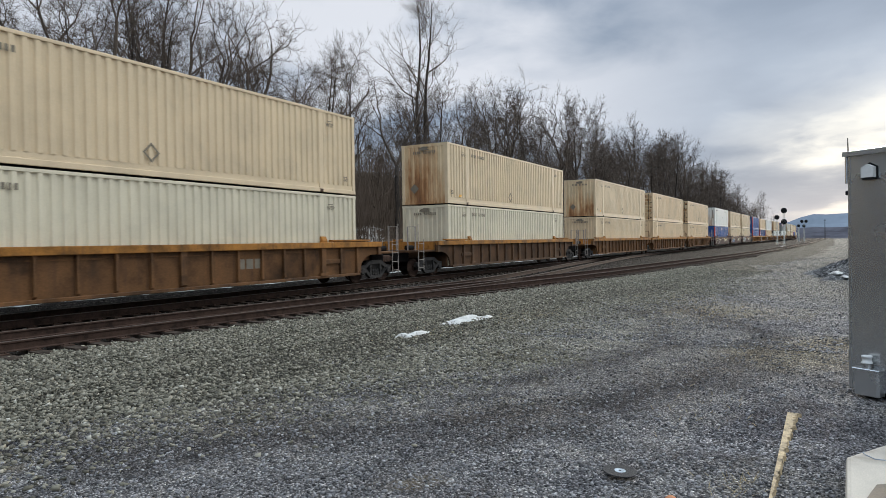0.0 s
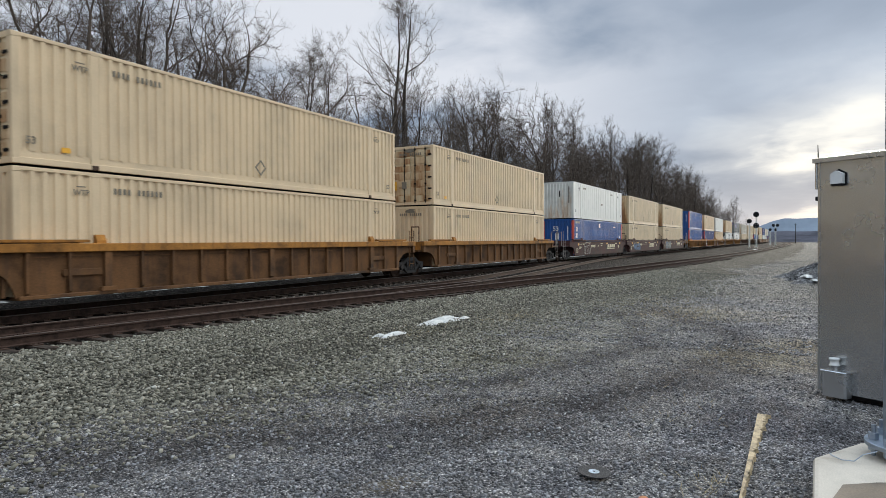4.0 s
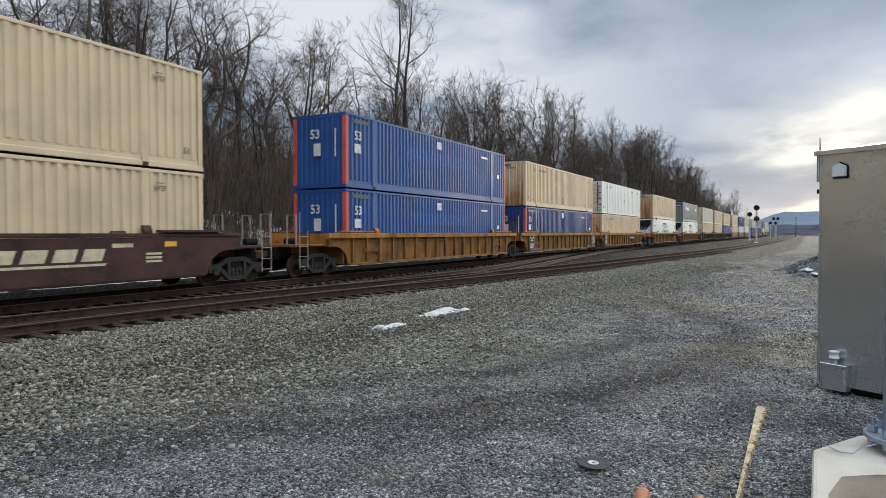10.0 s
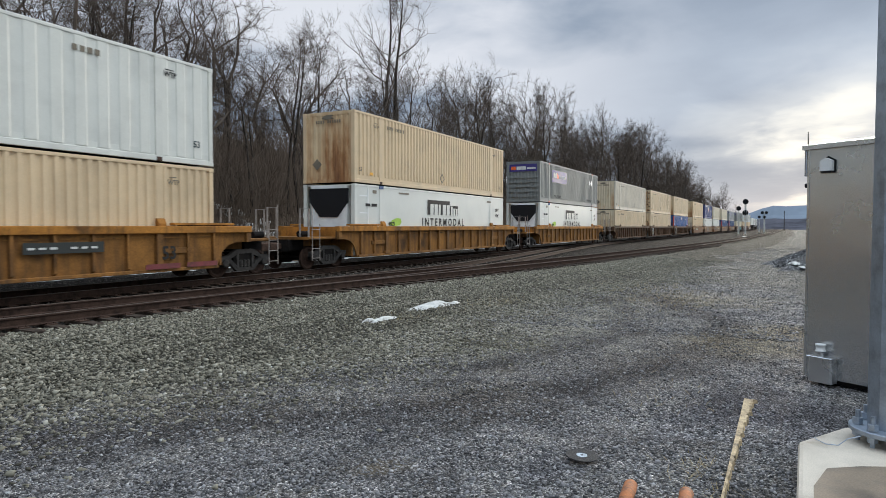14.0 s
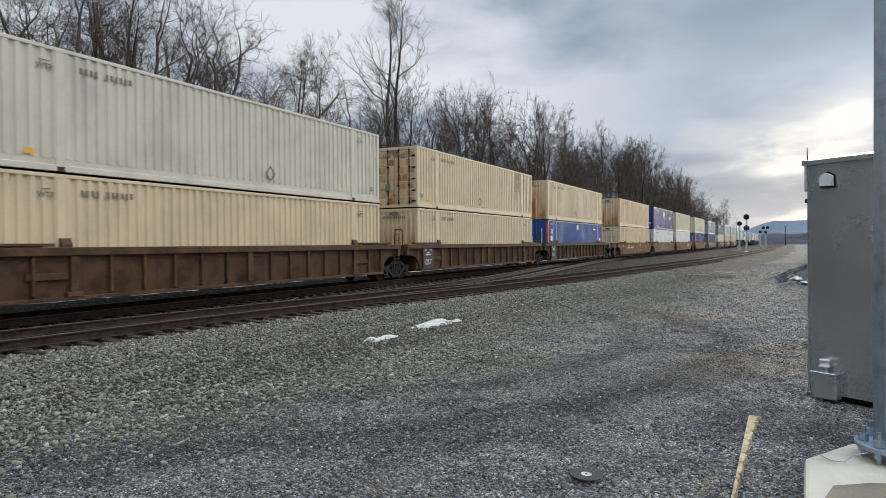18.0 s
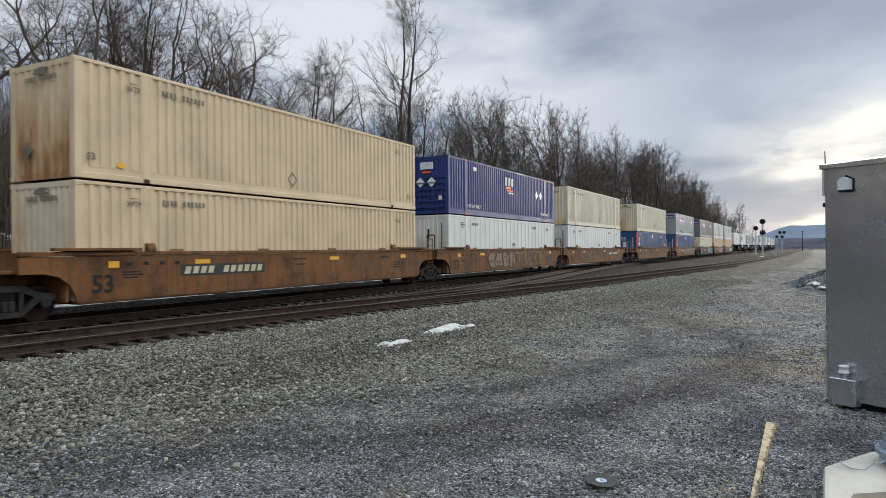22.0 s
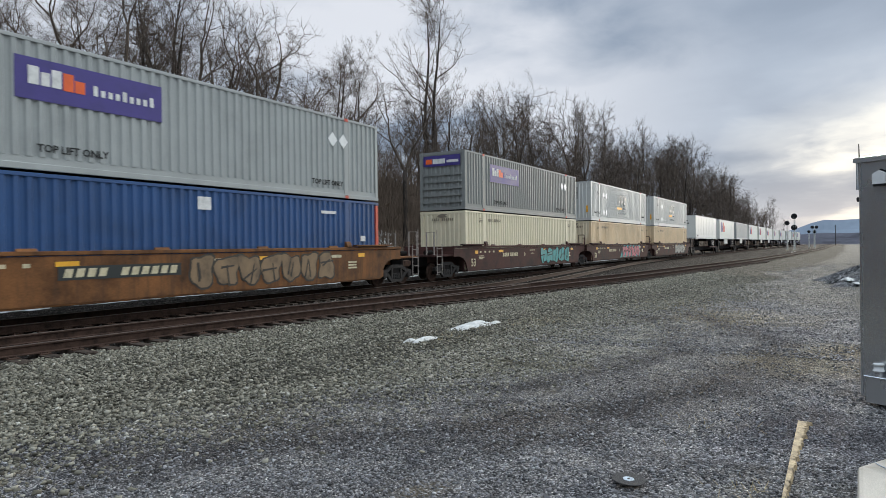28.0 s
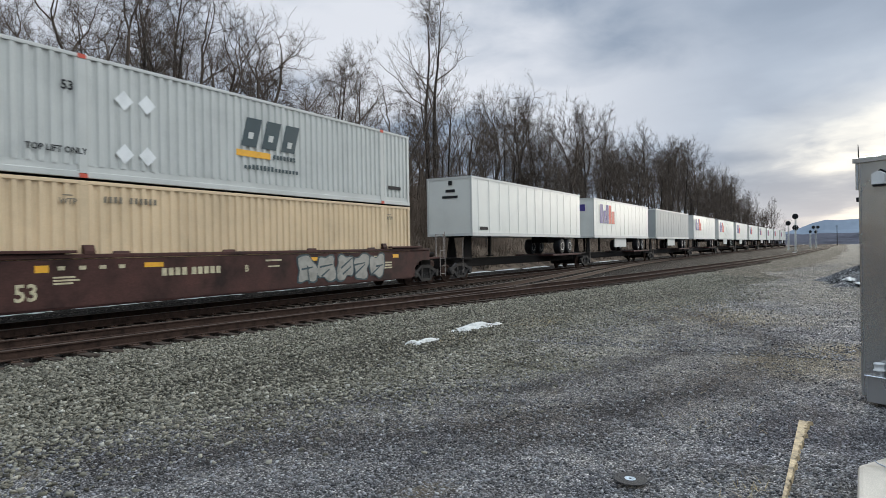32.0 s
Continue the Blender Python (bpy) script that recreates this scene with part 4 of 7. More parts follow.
def white_box(k=0):
    marks = [word("WTP", -6.75, 2.34, 0.2, M_INK), panel("stencil_mark", -6.7, 2.52, 0.3, 0.025, M_INK), panel("stencil_mark", -6.7, 2.26, 0.3, 0.025, M_BRONZE), word("WTP", 6.28, 2.34, 0.2, M_INK), panel("stencil_mark", 6.33, 2.52, 0.3, 0.025, M_INK), word("53", 7.3, 0.5, 0.26, M_SLATE), word("53", -7.7, 0.5, 0.26, M_SLATE),
             panel("stencil_mark", -0.2, 1.7, 0.10, 0.5, M_INK, face="end"), panel("stencil_mark", -0.95, 1.2, 0.08, 1.3, M_BRONZE, face="end")]
    marks += [panel("stencil_mark", x + 0.2 * i, 2.42, 0.13, 0.15, M_BRONZE) for x in (-5.4, 3.6) for i in range(4)] + [panel("stencil_mark", 0.2, 1.35, 0.5, 0.14, M_BRONZE)]
    return container("dry", M_CWHITE, M_STAINED, k == 1, None, pitch=0.62, marks=marks, label="dirty white shipping container with widely spaced ribs")


def leaf(c):
    """A lime leaf-shaped mark."""
    part("leaf_mark", stored("leaf", "leaf_mark", M_LIME, lambda s: s.slab([(-0.45, -0.10), (0.1, -0.14), (0.5, -0.1), (0.62, 0.06), (0.55, 0.2), (0.2, 0.22), (-0.2, 0.12)], 0, 0.006)), c, (-5.0, -WIDE / 2 - 0.006, 1.32))


def reefer():
    marks = [panel("stencil_mark", -7.3, 2.0, 0.35, 0.12, M_INK), panel("stencil_mark", -6.85, 2.0, 0.42, 0.12, M_INK), word("INTERMODAL", -2.44, 1.20, 0.53, M_INK, spread=1.60), leaf, word("eco", -5.5, 1.2, 0.36, M_INK, lift=0.012),
             panel("logo_shade", -1.86, 1.74, 2.45, 0.72, M_SIGN_BLACK, lift=0.003, skew=0.0), panel("logo_shade", 0.55, 1.74, 1.0, 0.5, M_SIGN_BLACK, lift=0.003, skew=0.0), word("53FT", 6.75, 2.05, 0.26, M_INK), word("XHC", 6.75, 1.72, 0.26, M_INK), panel("stencil_mark", -4.6, 2.62, 0.9, 0.07, M_BRONZE), panel("stencil_mark", -6.75, 2.55, 0.3, 0.14, M_BRONZE), panel("stencil_mark", 5.5, 2.55, 0.6, 0.1, M_BRONZE)]
    marks += [panel("logo_block", -1.60 + 0.45 * i, 1.70, 0.34 if i != 2 else 0.2, 0.56, M_REEFER, lift=0.011, skew=0.04) for i in range(5)] + [panel("logo_block", 0.70 + 0.29 * i, 1.70, 0.20, 0.40 if i else 0.5, M_REEFER, lift=0.011) for i in range(3)]
    c = container("reefer", M_REEFER, smooth=True, label="smooth white refrigerated container with a black cooling grille", marks=marks)
    part("blue_bracket", stored("bluebr", "blue_bracket", M_BLUE, lambda s: s.box(-0.16, 0.16, -0.03, 0.02, -0.14, 0.0)), c, (-6.1, -WIDE / 2, TALL))
    return c


def red_markers(c):
    """Small red plates at the lifting posts, top and bottom."""
    for x in (-6.096, 6.096):
        for z in (0.0, TALL - 0.10):
            part("lift_marker", stored("liftmark", "lift_marker", M_RED, lambda s: s.box(-0.10, 0.10, -0.008, 0.0, 0.0, 0.10)), c, (x, -WIDE / 2 - 0.009, z))


def grey_purple(dull=False):
    tone = M_GREY_DARK if dull else M_GREY
    marks = [panel("logo_panel", -5.36, 1.54, 3.66, 0.92, M_PURPLE, 0.006), panel("logo_block", -5.08, 1.88, 0.24, 0.40, M_CHALK, 0.014), panel("logo_block", -4.80, 1.88, 0.2, 0.30, M_CHALK, 0.014), panel("logo_block", -4.56, 1.88, 0.22, 0.40, M_CHALK, 0.014), panel("logo_block", -4.30, 1.86, 0.24, 0.40, M_ORANGE, 0.014), panel("logo_block", -4.03, 1.86, 0.24, 0.28, M_ORANGE, 0.014),
             *[panel("logo_block", -3.58 + 0.19 * i, 1.88, 0.11, 0.24 if i in (0, 4, 8) else 0.16, M_CHALK, 0.014) for i in range(9)], diamond(5.33, 2.05, 0.26, M_WHITE), diamond(5.93, 2.05, 0.26, M_WHITE),
             word("TOP LIFT ONLY", -4.9, 0.42, 0.24, M_INK), word("TOP LIFT ONLY", 4.2, 0.42, 0.24, M_INK),
             panel("logo_panel", -1.05, 2.18, 2.1, 0.52, M_PURPLE, 0.006, "end"), panel("logo_block", -0.2, 2.3, 0.7, 0.24, M_CHALK, 0.016, "end"), panel("logo_block", 0.55, 2.3, 0.36, 0.24, M_ORANGE, 0.016, "end"), panel("logo_block", -0.95, 2.33, 0.66, 0.13, M_CHALK, 0.016, "end")]
    c = container("dry", tone, marks=marks + [red_markers], label=("dull" if dull else "light") + " grey corrugated container with a purple sign panel")
    for i in range(5):
        part("end_rib", stored("endrib", "end_rib", tone, lambda s: s.box(-0.05, 0, -1.1, 1.1, 0, 0.09, 0.02)), c, (-LONG / 2 + 0.02, 0, 0.35 + 0.34 * i))
    return c


def navy_box():
    marks = [*[panel("logo_block", -0.85 + 0.47 * i, 1.95, 0.30, 0.5, M_CHALK, skew=0.12) for i in range(3)], panel("logo_block", -0.75, 1.78, 0.8, 0.12, M_ORANGE, skew=0.1), panel("logo_block", -0.6, 1.64, 0.95, 0.08, M_ORANGE), panel("logo_block", -0.3, 1.5, 0.75, 0.08, M_CHALK),
             diamond(4.5, 1.72, 0.26, M_WHITE), diamond(5.25, 1.72, 0.26, M_WHITE), word("TOP LIFT ONLY", -5.99, 0.40, 0.24, M_CHALK), word("TOP LIFT ONLY", 5.2, 0.42, 0.22, M_CHALK), panel("stencil_mark", -5.2, 2.4, 0.4, 0.2, M_CHALK),
             panel("logo_block", -0.45, 2.25, 0.75, 0.36, M_CHALK, face="end"), panel("logo_block", -0.3, 2.05, 0.5, 0.1, M_ORANGE, face="end"), diamond(0.3, 1.6, 0.26, M_WHITE, "end"), diamond(-0.35, 1.6, 0.26, M_WHITE, "end"), panel("label_plate", -0.95, 0.62, 0.2, 0.3, M_CHALK, face="end")]
    c = container("dry", M_NAVY, marks=marks + [red_markers], label="dark blue corrugated container with white and orange marks")
    for i in range(6):
        part("end_rib", stored("endrib", "end_rib", M_NAVY, lambda s: s.box(-0.05, 0, -1.1, 1.1, 0, 0.09, 0.02)), c, (-LONG / 2 + 0.02, 0, 0.3 + 0.3 * i))
    return c


def silver_box():
    marks = [panel("logo_block", -1.22 + 0.84 * k, 1.38, 0.62, 0.88, M_SLATE, skew=0.30) for k in range(3)] + [panel("logo_block", -0.95 + 0.84 * k, 1.62 - 0.1 * (k == 2), 0.2, 0.2, M_SILVER, 0.012, skew=0.30) for k in range(3)]
    marks += [panel("logo_bar", -1.4, 1.07, 1.4, 0.19, M_AMBER), *[panel("logo_block", 0.12 + 0.15 * i, 1.1, 0.1, 0.14, M_SLATE) for i in range(7)], *[panel("logo_block", -1.1 + 0.16 * i, 0.70, 0.1, 0.11 if i not in (2, 3, 4, 5, 6, 7) else 0.15, M_SLATE) for i in range(15)]]
    marks += [diamond(x, z, 0.25, M_WHITE) for x in (-5.02, -4.38) for z in (2.0, 0.68)] + [word("TOP LIFT ONLY", -7.4, 0.55, 0.2, M_INK), word("53", -6.6, 2.0, 0.3, M_INK), panel("stencil_mark", 6.5, 0.6, 0.9, 0.14, M_INK)]
    marks += [diamond(y, z, 0.22, M_WHITE, "end") for y in (0.2, 0.75) for z in (0.75, 1.85)] + [panel("stencil_mark", -0.25, 1.6, 0.06, 0.9, M_INK, face="end"), panel("warning_label", -1.05, 0.6, 0.14, 0.5, M_AMBER, face="end")]
    return container("dry", M_SILVER, marks=marks + [red_markers], label="pale silver corrugated container with dark slate and amber marks")


# well cars
def car_paint(name, c, streak=0.5, s_col=(0.05, 0.03, 0.02)):
    return material(name, linear(c), 0.8, 0.0, 0.42, 1.1, 0.12, 24, streak=streak * 1.7, streak_colour=s_col, spec=0.22)


M_CREAMMARK = material("cream_stencil", linear((190, 178, 146)), 0.7, 0.0, 0.2, 6, 0.0)
M_HANDRAIL = material("worn_pale_steel", linear((142, 132, 124)), 0.7, 0.0, 0.25, 6, 0.05)
M_CAST = material("grimy_cast_steel", (0.034, 0.030, 0.027), 0.8, 0.0, 0.4, 5, 0.3, spec=0.25)
P_BROWN = car_paint("grimy_brown_car_paint", (101, 70, 43))
P_DULL = car_paint("weathered_grey_brown_paint", (86, 62, 43), 0.6)
P_YELLOW = car_paint("dirty_yellow_car_paint", (134, 92, 46), 0.85)
P_YTOP = car_paint("yellow_top_chord_paint", (162, 108, 46), 0.5)
P_MINERAL = car_paint("mineral_brown_car_paint", (70, 47, 44), 0.25)
P_ORANGE = car_paint("orange_brown_car_paint", (114, 76, 45), 0.7)
P_MAROON = car_paint("dark_maroon_car_paint", (71, 47, 42), 0.25)
P_GOLD = car_paint("yellow_top_band_paint", (152, 102, 46), 0.5)
M_TEAL = material("teal_spray_paint", linear((52, 140, 138)), 0.6, 0.0, 0.2, 3, 0.0)
M_PINK = material("pink_spray_paint", linear((178, 96, 104)), 0.6, 0.0, 0.2, 3, 0.0)
M_SPRAYBLUE = material("blue_spray_paint", linear((44, 80, 116)), 0.6, 0.0, 0.25, 3, 0.0)
M_SPRAYFAINT = material("faded_spray_paint", linear((104, 98, 66)), 0.6, 0.0, 0.3, 3, 0.0)
M_SPRAYTAN = material("dusty_tan_spray_paint", linear((122, 100, 74)), 0.7, 0.0, 0.3, 2, 0.0)
M_SPRAYDARK = material("dark_spray_outline", linear((58, 52, 44)), 0.7, 0.0, 0.3, 3, 0.0)
M_SPRAYGREY = material("grey_spray_paint", linear((150, 146, 136)), 0.6, 0.0, 0.2, 3, 0.0)
M_SLATEPLATE = material("black_stencil_plate", linear((39, 43, 41)), 0.7, 0.0, 0.2, 3, 0.05)
M_MAROONBAND = material("worn_red_band", linear((112, 46, 48)), 0.7, 0.0, 0.3, 4, 0.05)
HALF = 8.28      # half the length of the well
SILL_TOP, SILL_LOW = 1.62, 0.42


def cast_frame(s, y0, y1):
    """A cast side frame: top arch, bottom tie, two columns and the jaws over the bearings, with open windows between."""
    s.slab([(-1.12, 0.56), (-1.12, 0.66), (-0.72, 0.70), (-0.40, 0.88), (0.40, 0.88), (0.72, 0.70), (1.12, 0.66), (1.12, 0.56), (0.66, 0.58), (0.34, 0.74), (-0.34, 0.74), (-0.66, 0.58)], y0, y1)
    s.slab([(-0.78, 0.52), (-0.66, 0.60), (-0.30, 0.30), (0.30, 0.30), (0.66, 0.60), (0.78, 0.52), (0.36, 0.18), (-0.36, 0.18)], y0, y1)
    for q in (-1, 1):
        s.slab([(q * 0.34 - 0.05, 0.28), (q * 0.34 + 0.05, 0.28), (q * 0.34 + 0.05, 0.76), (q * 0.34 - 0.05, 0.76)], y0 - 0.01, y1 + 0.01)
        s.slab([(q * 0.89 - 0.22, 0.50), (q * 0.89 + 0.22, 0.50), (q * 0.89 + 0.18, 0.64), (q * 0.89 - 0.18, 0.64)], y0 - 0.012, y1 + 0.012)


def truck(parent, x):
    """A two-axle bogie under a car, as a part with its wheels, axles and side frames."""
    tk = part("truck", stored("bolster", "truck", M_DARK, lambda s: s.box(-0.22, 0.22, -1.1, 1.1, 0.42, 0.78, 0.04)), parent, (x, 0, 0))
    for sy in (-1, 1):
        y0, y1 = sorted((sy * 1.0, sy * 1.13))
        part("side_frame", stored(("frame", sy), "side_frame", M_CAST, lambda s: cast_frame(s, y0, y1)), tk)
        for ax in (-0.89, 0.89):
            part("bearing_box", stored(("bearing", sy), "bearing_box", M_CAST, lambda s: s.lathe([(0.05, sy * 1.0), (0.13, sy * 1.0), (0.13, sy * 1.17), (0.09, sy * 1.19), (0.03, sy * 1.19)], "y", (0, 0, 0.46), 14)), tk, (ax, 0, 0))
        part("spring_nest", stored(("spring", sy), "spring_nest", M_CAST, lambda s: [s.lathe([(0.06, 0), (0.075, 0.02), (0.075, 0.22), (0.06, 0.24)], "z", (k * 0.16, sy * 1.07, 0.30), 8) for k in (-1, 0, 1)]), tk)
    for ax in (-0.89, 0.89):
        part("axle", stored("axle", "axle", M_DARK, lambda s: s.tube([(0, -1.05, 0.42), (0, 1.05, 0.42)], 0.08, 8)), tk, (ax, 0, 0))
        for sy in (-1, 1):
            part("wheel", stored(("wheel", sy), "wheel", M_RAIL, lambda s: s.lathe([(0.10, -sy * 0.06 + sy * 0.79), (0.36, sy * 0.75), (0.42, sy * 0.735), (0.42, sy * 0.81), (0.36, sy * 0.83), (0.30, sy * 0.78), (0.12, sy * 0.80), (0.10, sy * 0.86)], "y", (0, 0, 0.42), 24)), tk, (ax, 0, 0))
    return tk


def rails_and_ladders(car, x, out, mat):
    """Ladder and grab rails at one near corner of a car."""
    part("ladder", stored(("ladder", out), "ladder", mat, lambda s: ([s.tube([(a, -1.36, 0.35), (a, -1.36, 2.35 if a * out > 0.1 else 1.7)], 0.018, 5) for a in (-0.22, 0.22)], [s.tube([(-0.22, -1.36, z), (0.22, -1.36, z)], 0.013, 5) for z in (0.45, 0.8, 1.15, 1.5)])), car, (x, 0, 0))


END = HALF + 1.17   # how far the side sills reach


def sill_outline():
    right = [(8.10, SILL_LOW), (8.16, 0.62), (8.30, 0.86), (8.55, 1.04), (8.90, 1.12), (END, 1.12), (END, SILL_TOP - 0.12)]
    return right + [(-x, z) for x, z in right[::-1]]


def well_car(paint, style, left, right, label, band=None, text=(), tags=()):
    """One well of a double-stack car. left, right: 'coupler' or 'joint' or 'shared' (its neighbour carries the truck)."""
    car = thing("well_car", label, "rail car", "wells of the train")
    band = band or (P_YTOP if paint is P_YELLOW else paint)
    for sy in (-1, 1):
        a, b = sorted((sy * 1.34, sy * 1.40))
        sill = part("side_sill", stored(("sill", style, sy), "side_sill", paint, lambda s: s.slab(sill_outline(), a, b)), car)
        a2, b2 = sorted((sy * 1.32, sy * (1.53 if style == "ribbed" else 1.43)))
        part("top_chord", stored(("chord", sy, style), "top_chord", band, lambda s: s.box(-END, END, a2, b2, SILL_TOP - (0.20 if style == "ribbed" else 0.1), SILL_TOP, 0.012)), sill)
        a3, b3 = sorted((sy * 1.10, sy * (1.49 if style == "ribbed" else 1.38)))
        part("bottom_chord", stored(("lchord", sy, style), "bottom_chord", paint, lambda s: s.box(-8.05, 8.05, a3, b3, SILL_LOW - 0.05, SILL_LOW + 0.04, 0.012)), sill)
        if style == "ribbed":
            q0, q1 = sorted((sy * 1.40, sy * 1.42))
            part("stringer", stored(("stringer", sy), "stringer", paint, lambda s: s.box(-8.0, 8.0, q0, q1, 1.29, 1.325)), sill)
            for i in range(-8, 9):
                x = i * 0.985 + 0.0
                wide = 0.20 if abs(i) == 6 or i == 0 else 0.075
                f, g = sy * 1.40, sy * 1.50
                part("rib", stored(("rib", sy, wide), "rib", paint, lambda s: s.add([(-wide / 2, f, SILL_LOW + 0.04), (wide / 2, f, SILL_LOW + 0.04), (wide / 2, g, SILL_LOW + 0.10), (-wide / 2, g, SILL_LOW + 0.10),
                     (-wide / 2, f, SILL_TOP - 0.2), (wide / 2, f, SILL_TOP - 0.2), (wide / 2, g, SILL_TOP - 0.2), (-wide / 2, g, SILL_TOP - 0.2)],
                     [(0, 1, 5, 4), (2, 3, 7, 6), (1, 2, 6, 5), (3, 0, 4, 7), (0, 3, 2, 1), (4, 5, 6, 7)])), sill, (x, 0, 0))
                if abs(i) == 6:
                    part("rib_foot", stored(("ribfoot", sy), "rib_foot", paint, lambda s: s.box(-0.2, 0.2, min(f, sy * 1.53), max(f, sy * 1.53), SILL_LOW + 0.03, SILL_LOW + 0.14, 0.01)), sill, (x, 0, 0))
            for sx in (-1, 1):
                part("gusset", stored(("gusset", sy), "gusset", paint, lambda s: s.box(-0.5, 0.5, min(f, sy * 1.46), max(f, sy * 1.46), 0.86, 1.02, 0.01)), sill, (sx * 6.55, 0, 0))
                part("end_stake", stored(("estake", sy), "end_stake", paint, lambda s: s.box(-0.09, 0.09, min(f, sy * 1.5), max(f, sy * 1.5), 1.12, SILL_TOP - 0.2)), sill, (sx * (END - 0.1), 0, 0))
        else:
            for x in (-5.2, -1.8, 1.8, 5.2):
                part("sill_lug", stored(("lug", sy), "sill_lug", paint, lambda s: s.prism([(sy * 1.32, SILL_TOP), (sy * 1.40, SILL_TOP), (sy * 1.36, SILL_TOP + 0.06)][::sy], -0.22, 0.22)), sill, (x, 0, 0))
        for sx in (-1, 1):
            part("container_guide", stored(("guide", sy), "container_guide", band, lambda s: s.prism([(sy * 1.31, SILL_TOP), (sy * 1.44, SILL_TOP), (sy * 1.44, SILL_TOP + 0.07), (sy * 1.37, SILL_TOP + 0.21), (sy * 1.31, SILL_TOP + 0.21)][::sy], -0.13, 0.13)), car, (sx * 6.05, 0, 0))
            part("deck_plank", stored(("plank", sy), "deck_plank", band if style == "ribbed" else paint, lambda s: s.box(-1.15, 1.15, min(sy * 1.31, sy * 1.50), max(sy * 1.31, sy * 1.50), SILL_TOP + 0.02, SILL_TOP + 0.09, 0.01)), car, (sx * 7.55, 0, 0))
            part("plank_foot", stored(("plankf", sy), "plank_foot", M_DARK, lambda s: s.box(-0.9, 0.9, min(sy * 1.33, sy * 1.45), max(sy * 1.33, sy * 1.45), SILL_TOP - 0.002, SILL_TOP + 0.02)), car, (sx * 7.55, 0, 0))
    for x in (-7.5, -4, 0, 4, 7.5):
        part("floor_beam", stored("wfloor", "floor_beam", M_DARK, lambda s: s.box(-0.5, 0.5, -1.3, 1.3, 0.36, 0.44)), car, (x, 0, 0))
    for out, kind in ((-1, left), (1, right)):
        reach = 2.75 if kind == "coupler" else 1.3
        x0, x1 = sorted((out * (HALF + 0.05), out * (HALF + reach)))
        part("end_platform", stored(("plat", out, kind), "end_platform", paint, lambda s: (s.box(x0, x1, -1.30, 1.30, 1.13, 1.22, 0.02), s.box(x0, x1, -0.35, 0.35, 0.86, 1.13))), car)
        part("end_bulkhead", stored(("bulk", out), "end_bulkhead", paint, lambda s: s.box(out * (HALF + 0.02) - 0.04, out * (HALF + 0.02) + 0.04, -1.32, 1.32, 0.44, 1.5)), car)
        part("end_beam", stored(("ebeam", out), "end_beam", band, lambda s: s.box(min(out * (END - 0.25), out * END), max(out * (END - 0.25), out * END), -1.33, 1.33, 1.22, SILL_TOP - 0.02, 0.02)), car)
        if kind == "coupler":
            truck(car, out * (HALF + 1.30))
            xe = out * (HALF + 2.75)
            part("draft_gear", stored(("draft", out), "draft_gear", M_DARK, lambda s: s.box(min(out * (HALF + 2.0), out * (HALF + 2.85)), max(out * (HALF + 2.0), out * (HALF + 2.85)), -0.45, 0.45, 0.68, 1.13, 0.05)), car)
            part("coupler", stored(("coup", out), "coupler", M_PLATE, lambda s: (s.box(min(out * (HALF + 2.6), out * (HALF + 3.3)), max(out * (HALF + 2.6), out * (HALF + 3.3)), -0.11, 0.11, 0.78, 0.98, 0.02), s.box(min(out * (HALF + 3.15), out * (HALF + 3.55)), max(out * (HALF + 3.15), out * (HALF + 3.55)), -0.22, 0.2, 0.72, 1.02, 0.04))), car)
            for sy in (-1, 1):
                part("handrail", stored(("hand", out, sy), "handrail", M_HANDRAIL, lambda s: s.tube([(xe - out * 0.06, sy * 1.25, 1.2), (xe - out * 0.06, sy * 1.25, 2.25), (xe - out * 0.06, sy * 0.85, 2.25), (xe - out * 0.06, sy * 0.85, 1.2)], 0.034, 5)), car)
            rails_and_ladders(car, xe - out * 0.35, out, M_HANDRAIL)
            part("brake_cylinder", stored(("brk", out), "brake_cylinder", M_DARK, lambda s: s.lathe([(0.02, 0), (0.11, 0.0), (0.11, 0.5), (0.04, 0.55)], "x", (out * (HALF + 2.35) - 0.3, -0.75, 1.33), 14)), car)
            part("air_hose", stored(("hose", out), "air_hose", M_BLACK, lambda s: s.tube([(xe, 0.4, 0.95), (xe + out * 0.15, 0.38, 0.7), (xe + out * 0.35, 0.3, 0.52), (xe + out * 0.6, 0.2, 0.6)], 0.03, 6)), car)
        elif kind == "joint":
            truck(car, out * (HALF + 1.47))
            part("joint_casting", stored(("jcast", out), "joint_casting", M_DARK, lambda s: s.box(min(out * (HALF + 1.0), out * (HALF + 1.94)), max(out * (HALF + 1.0), out * (HALF + 1.94)), -0.5, 0.5, 0.78, 1.12, 0.06)), car)
            part("brake_ladder", stored(("bl", out), "brake_ladder", paint, lambda s: ([s.tube([(out * (HALF + 0.95) + a, -1.45, 0.5), (out * (HALF + 0.95) + a, -1.45, 2.1)], 0.02, 5) for a in (-0.2, 0.2)], [s.tube([(out * (HALF + 0.95) - 0.2, -1.45, z), (out * (HALF + 0.95) + 0.2, -1.45, z)], 0.014, 5) for z in (0.62, 1.0, 1.4, 1.8, 2.08)])), car)
        else:
            part("brake_stand", stored(("bstand", out), "brake_stand", paint, lambda s: (s.tube([(out * (HALF + 0.9), -1.1, 1.2), (out * (HALF + 0.9), -1.1, 2.3)], 0.03, 6), s.tube([(out * (HALF + 0.9), -0.7, 1.2), (out * (HALF + 0.9), -0.7, 2.3)], 0.03, 6), s.tube([(out * (HALF + 0.9), -1.1, 2.3), (out * (HALF + 0.9), -0.7, 2.3)], 0.03, 6))), car)
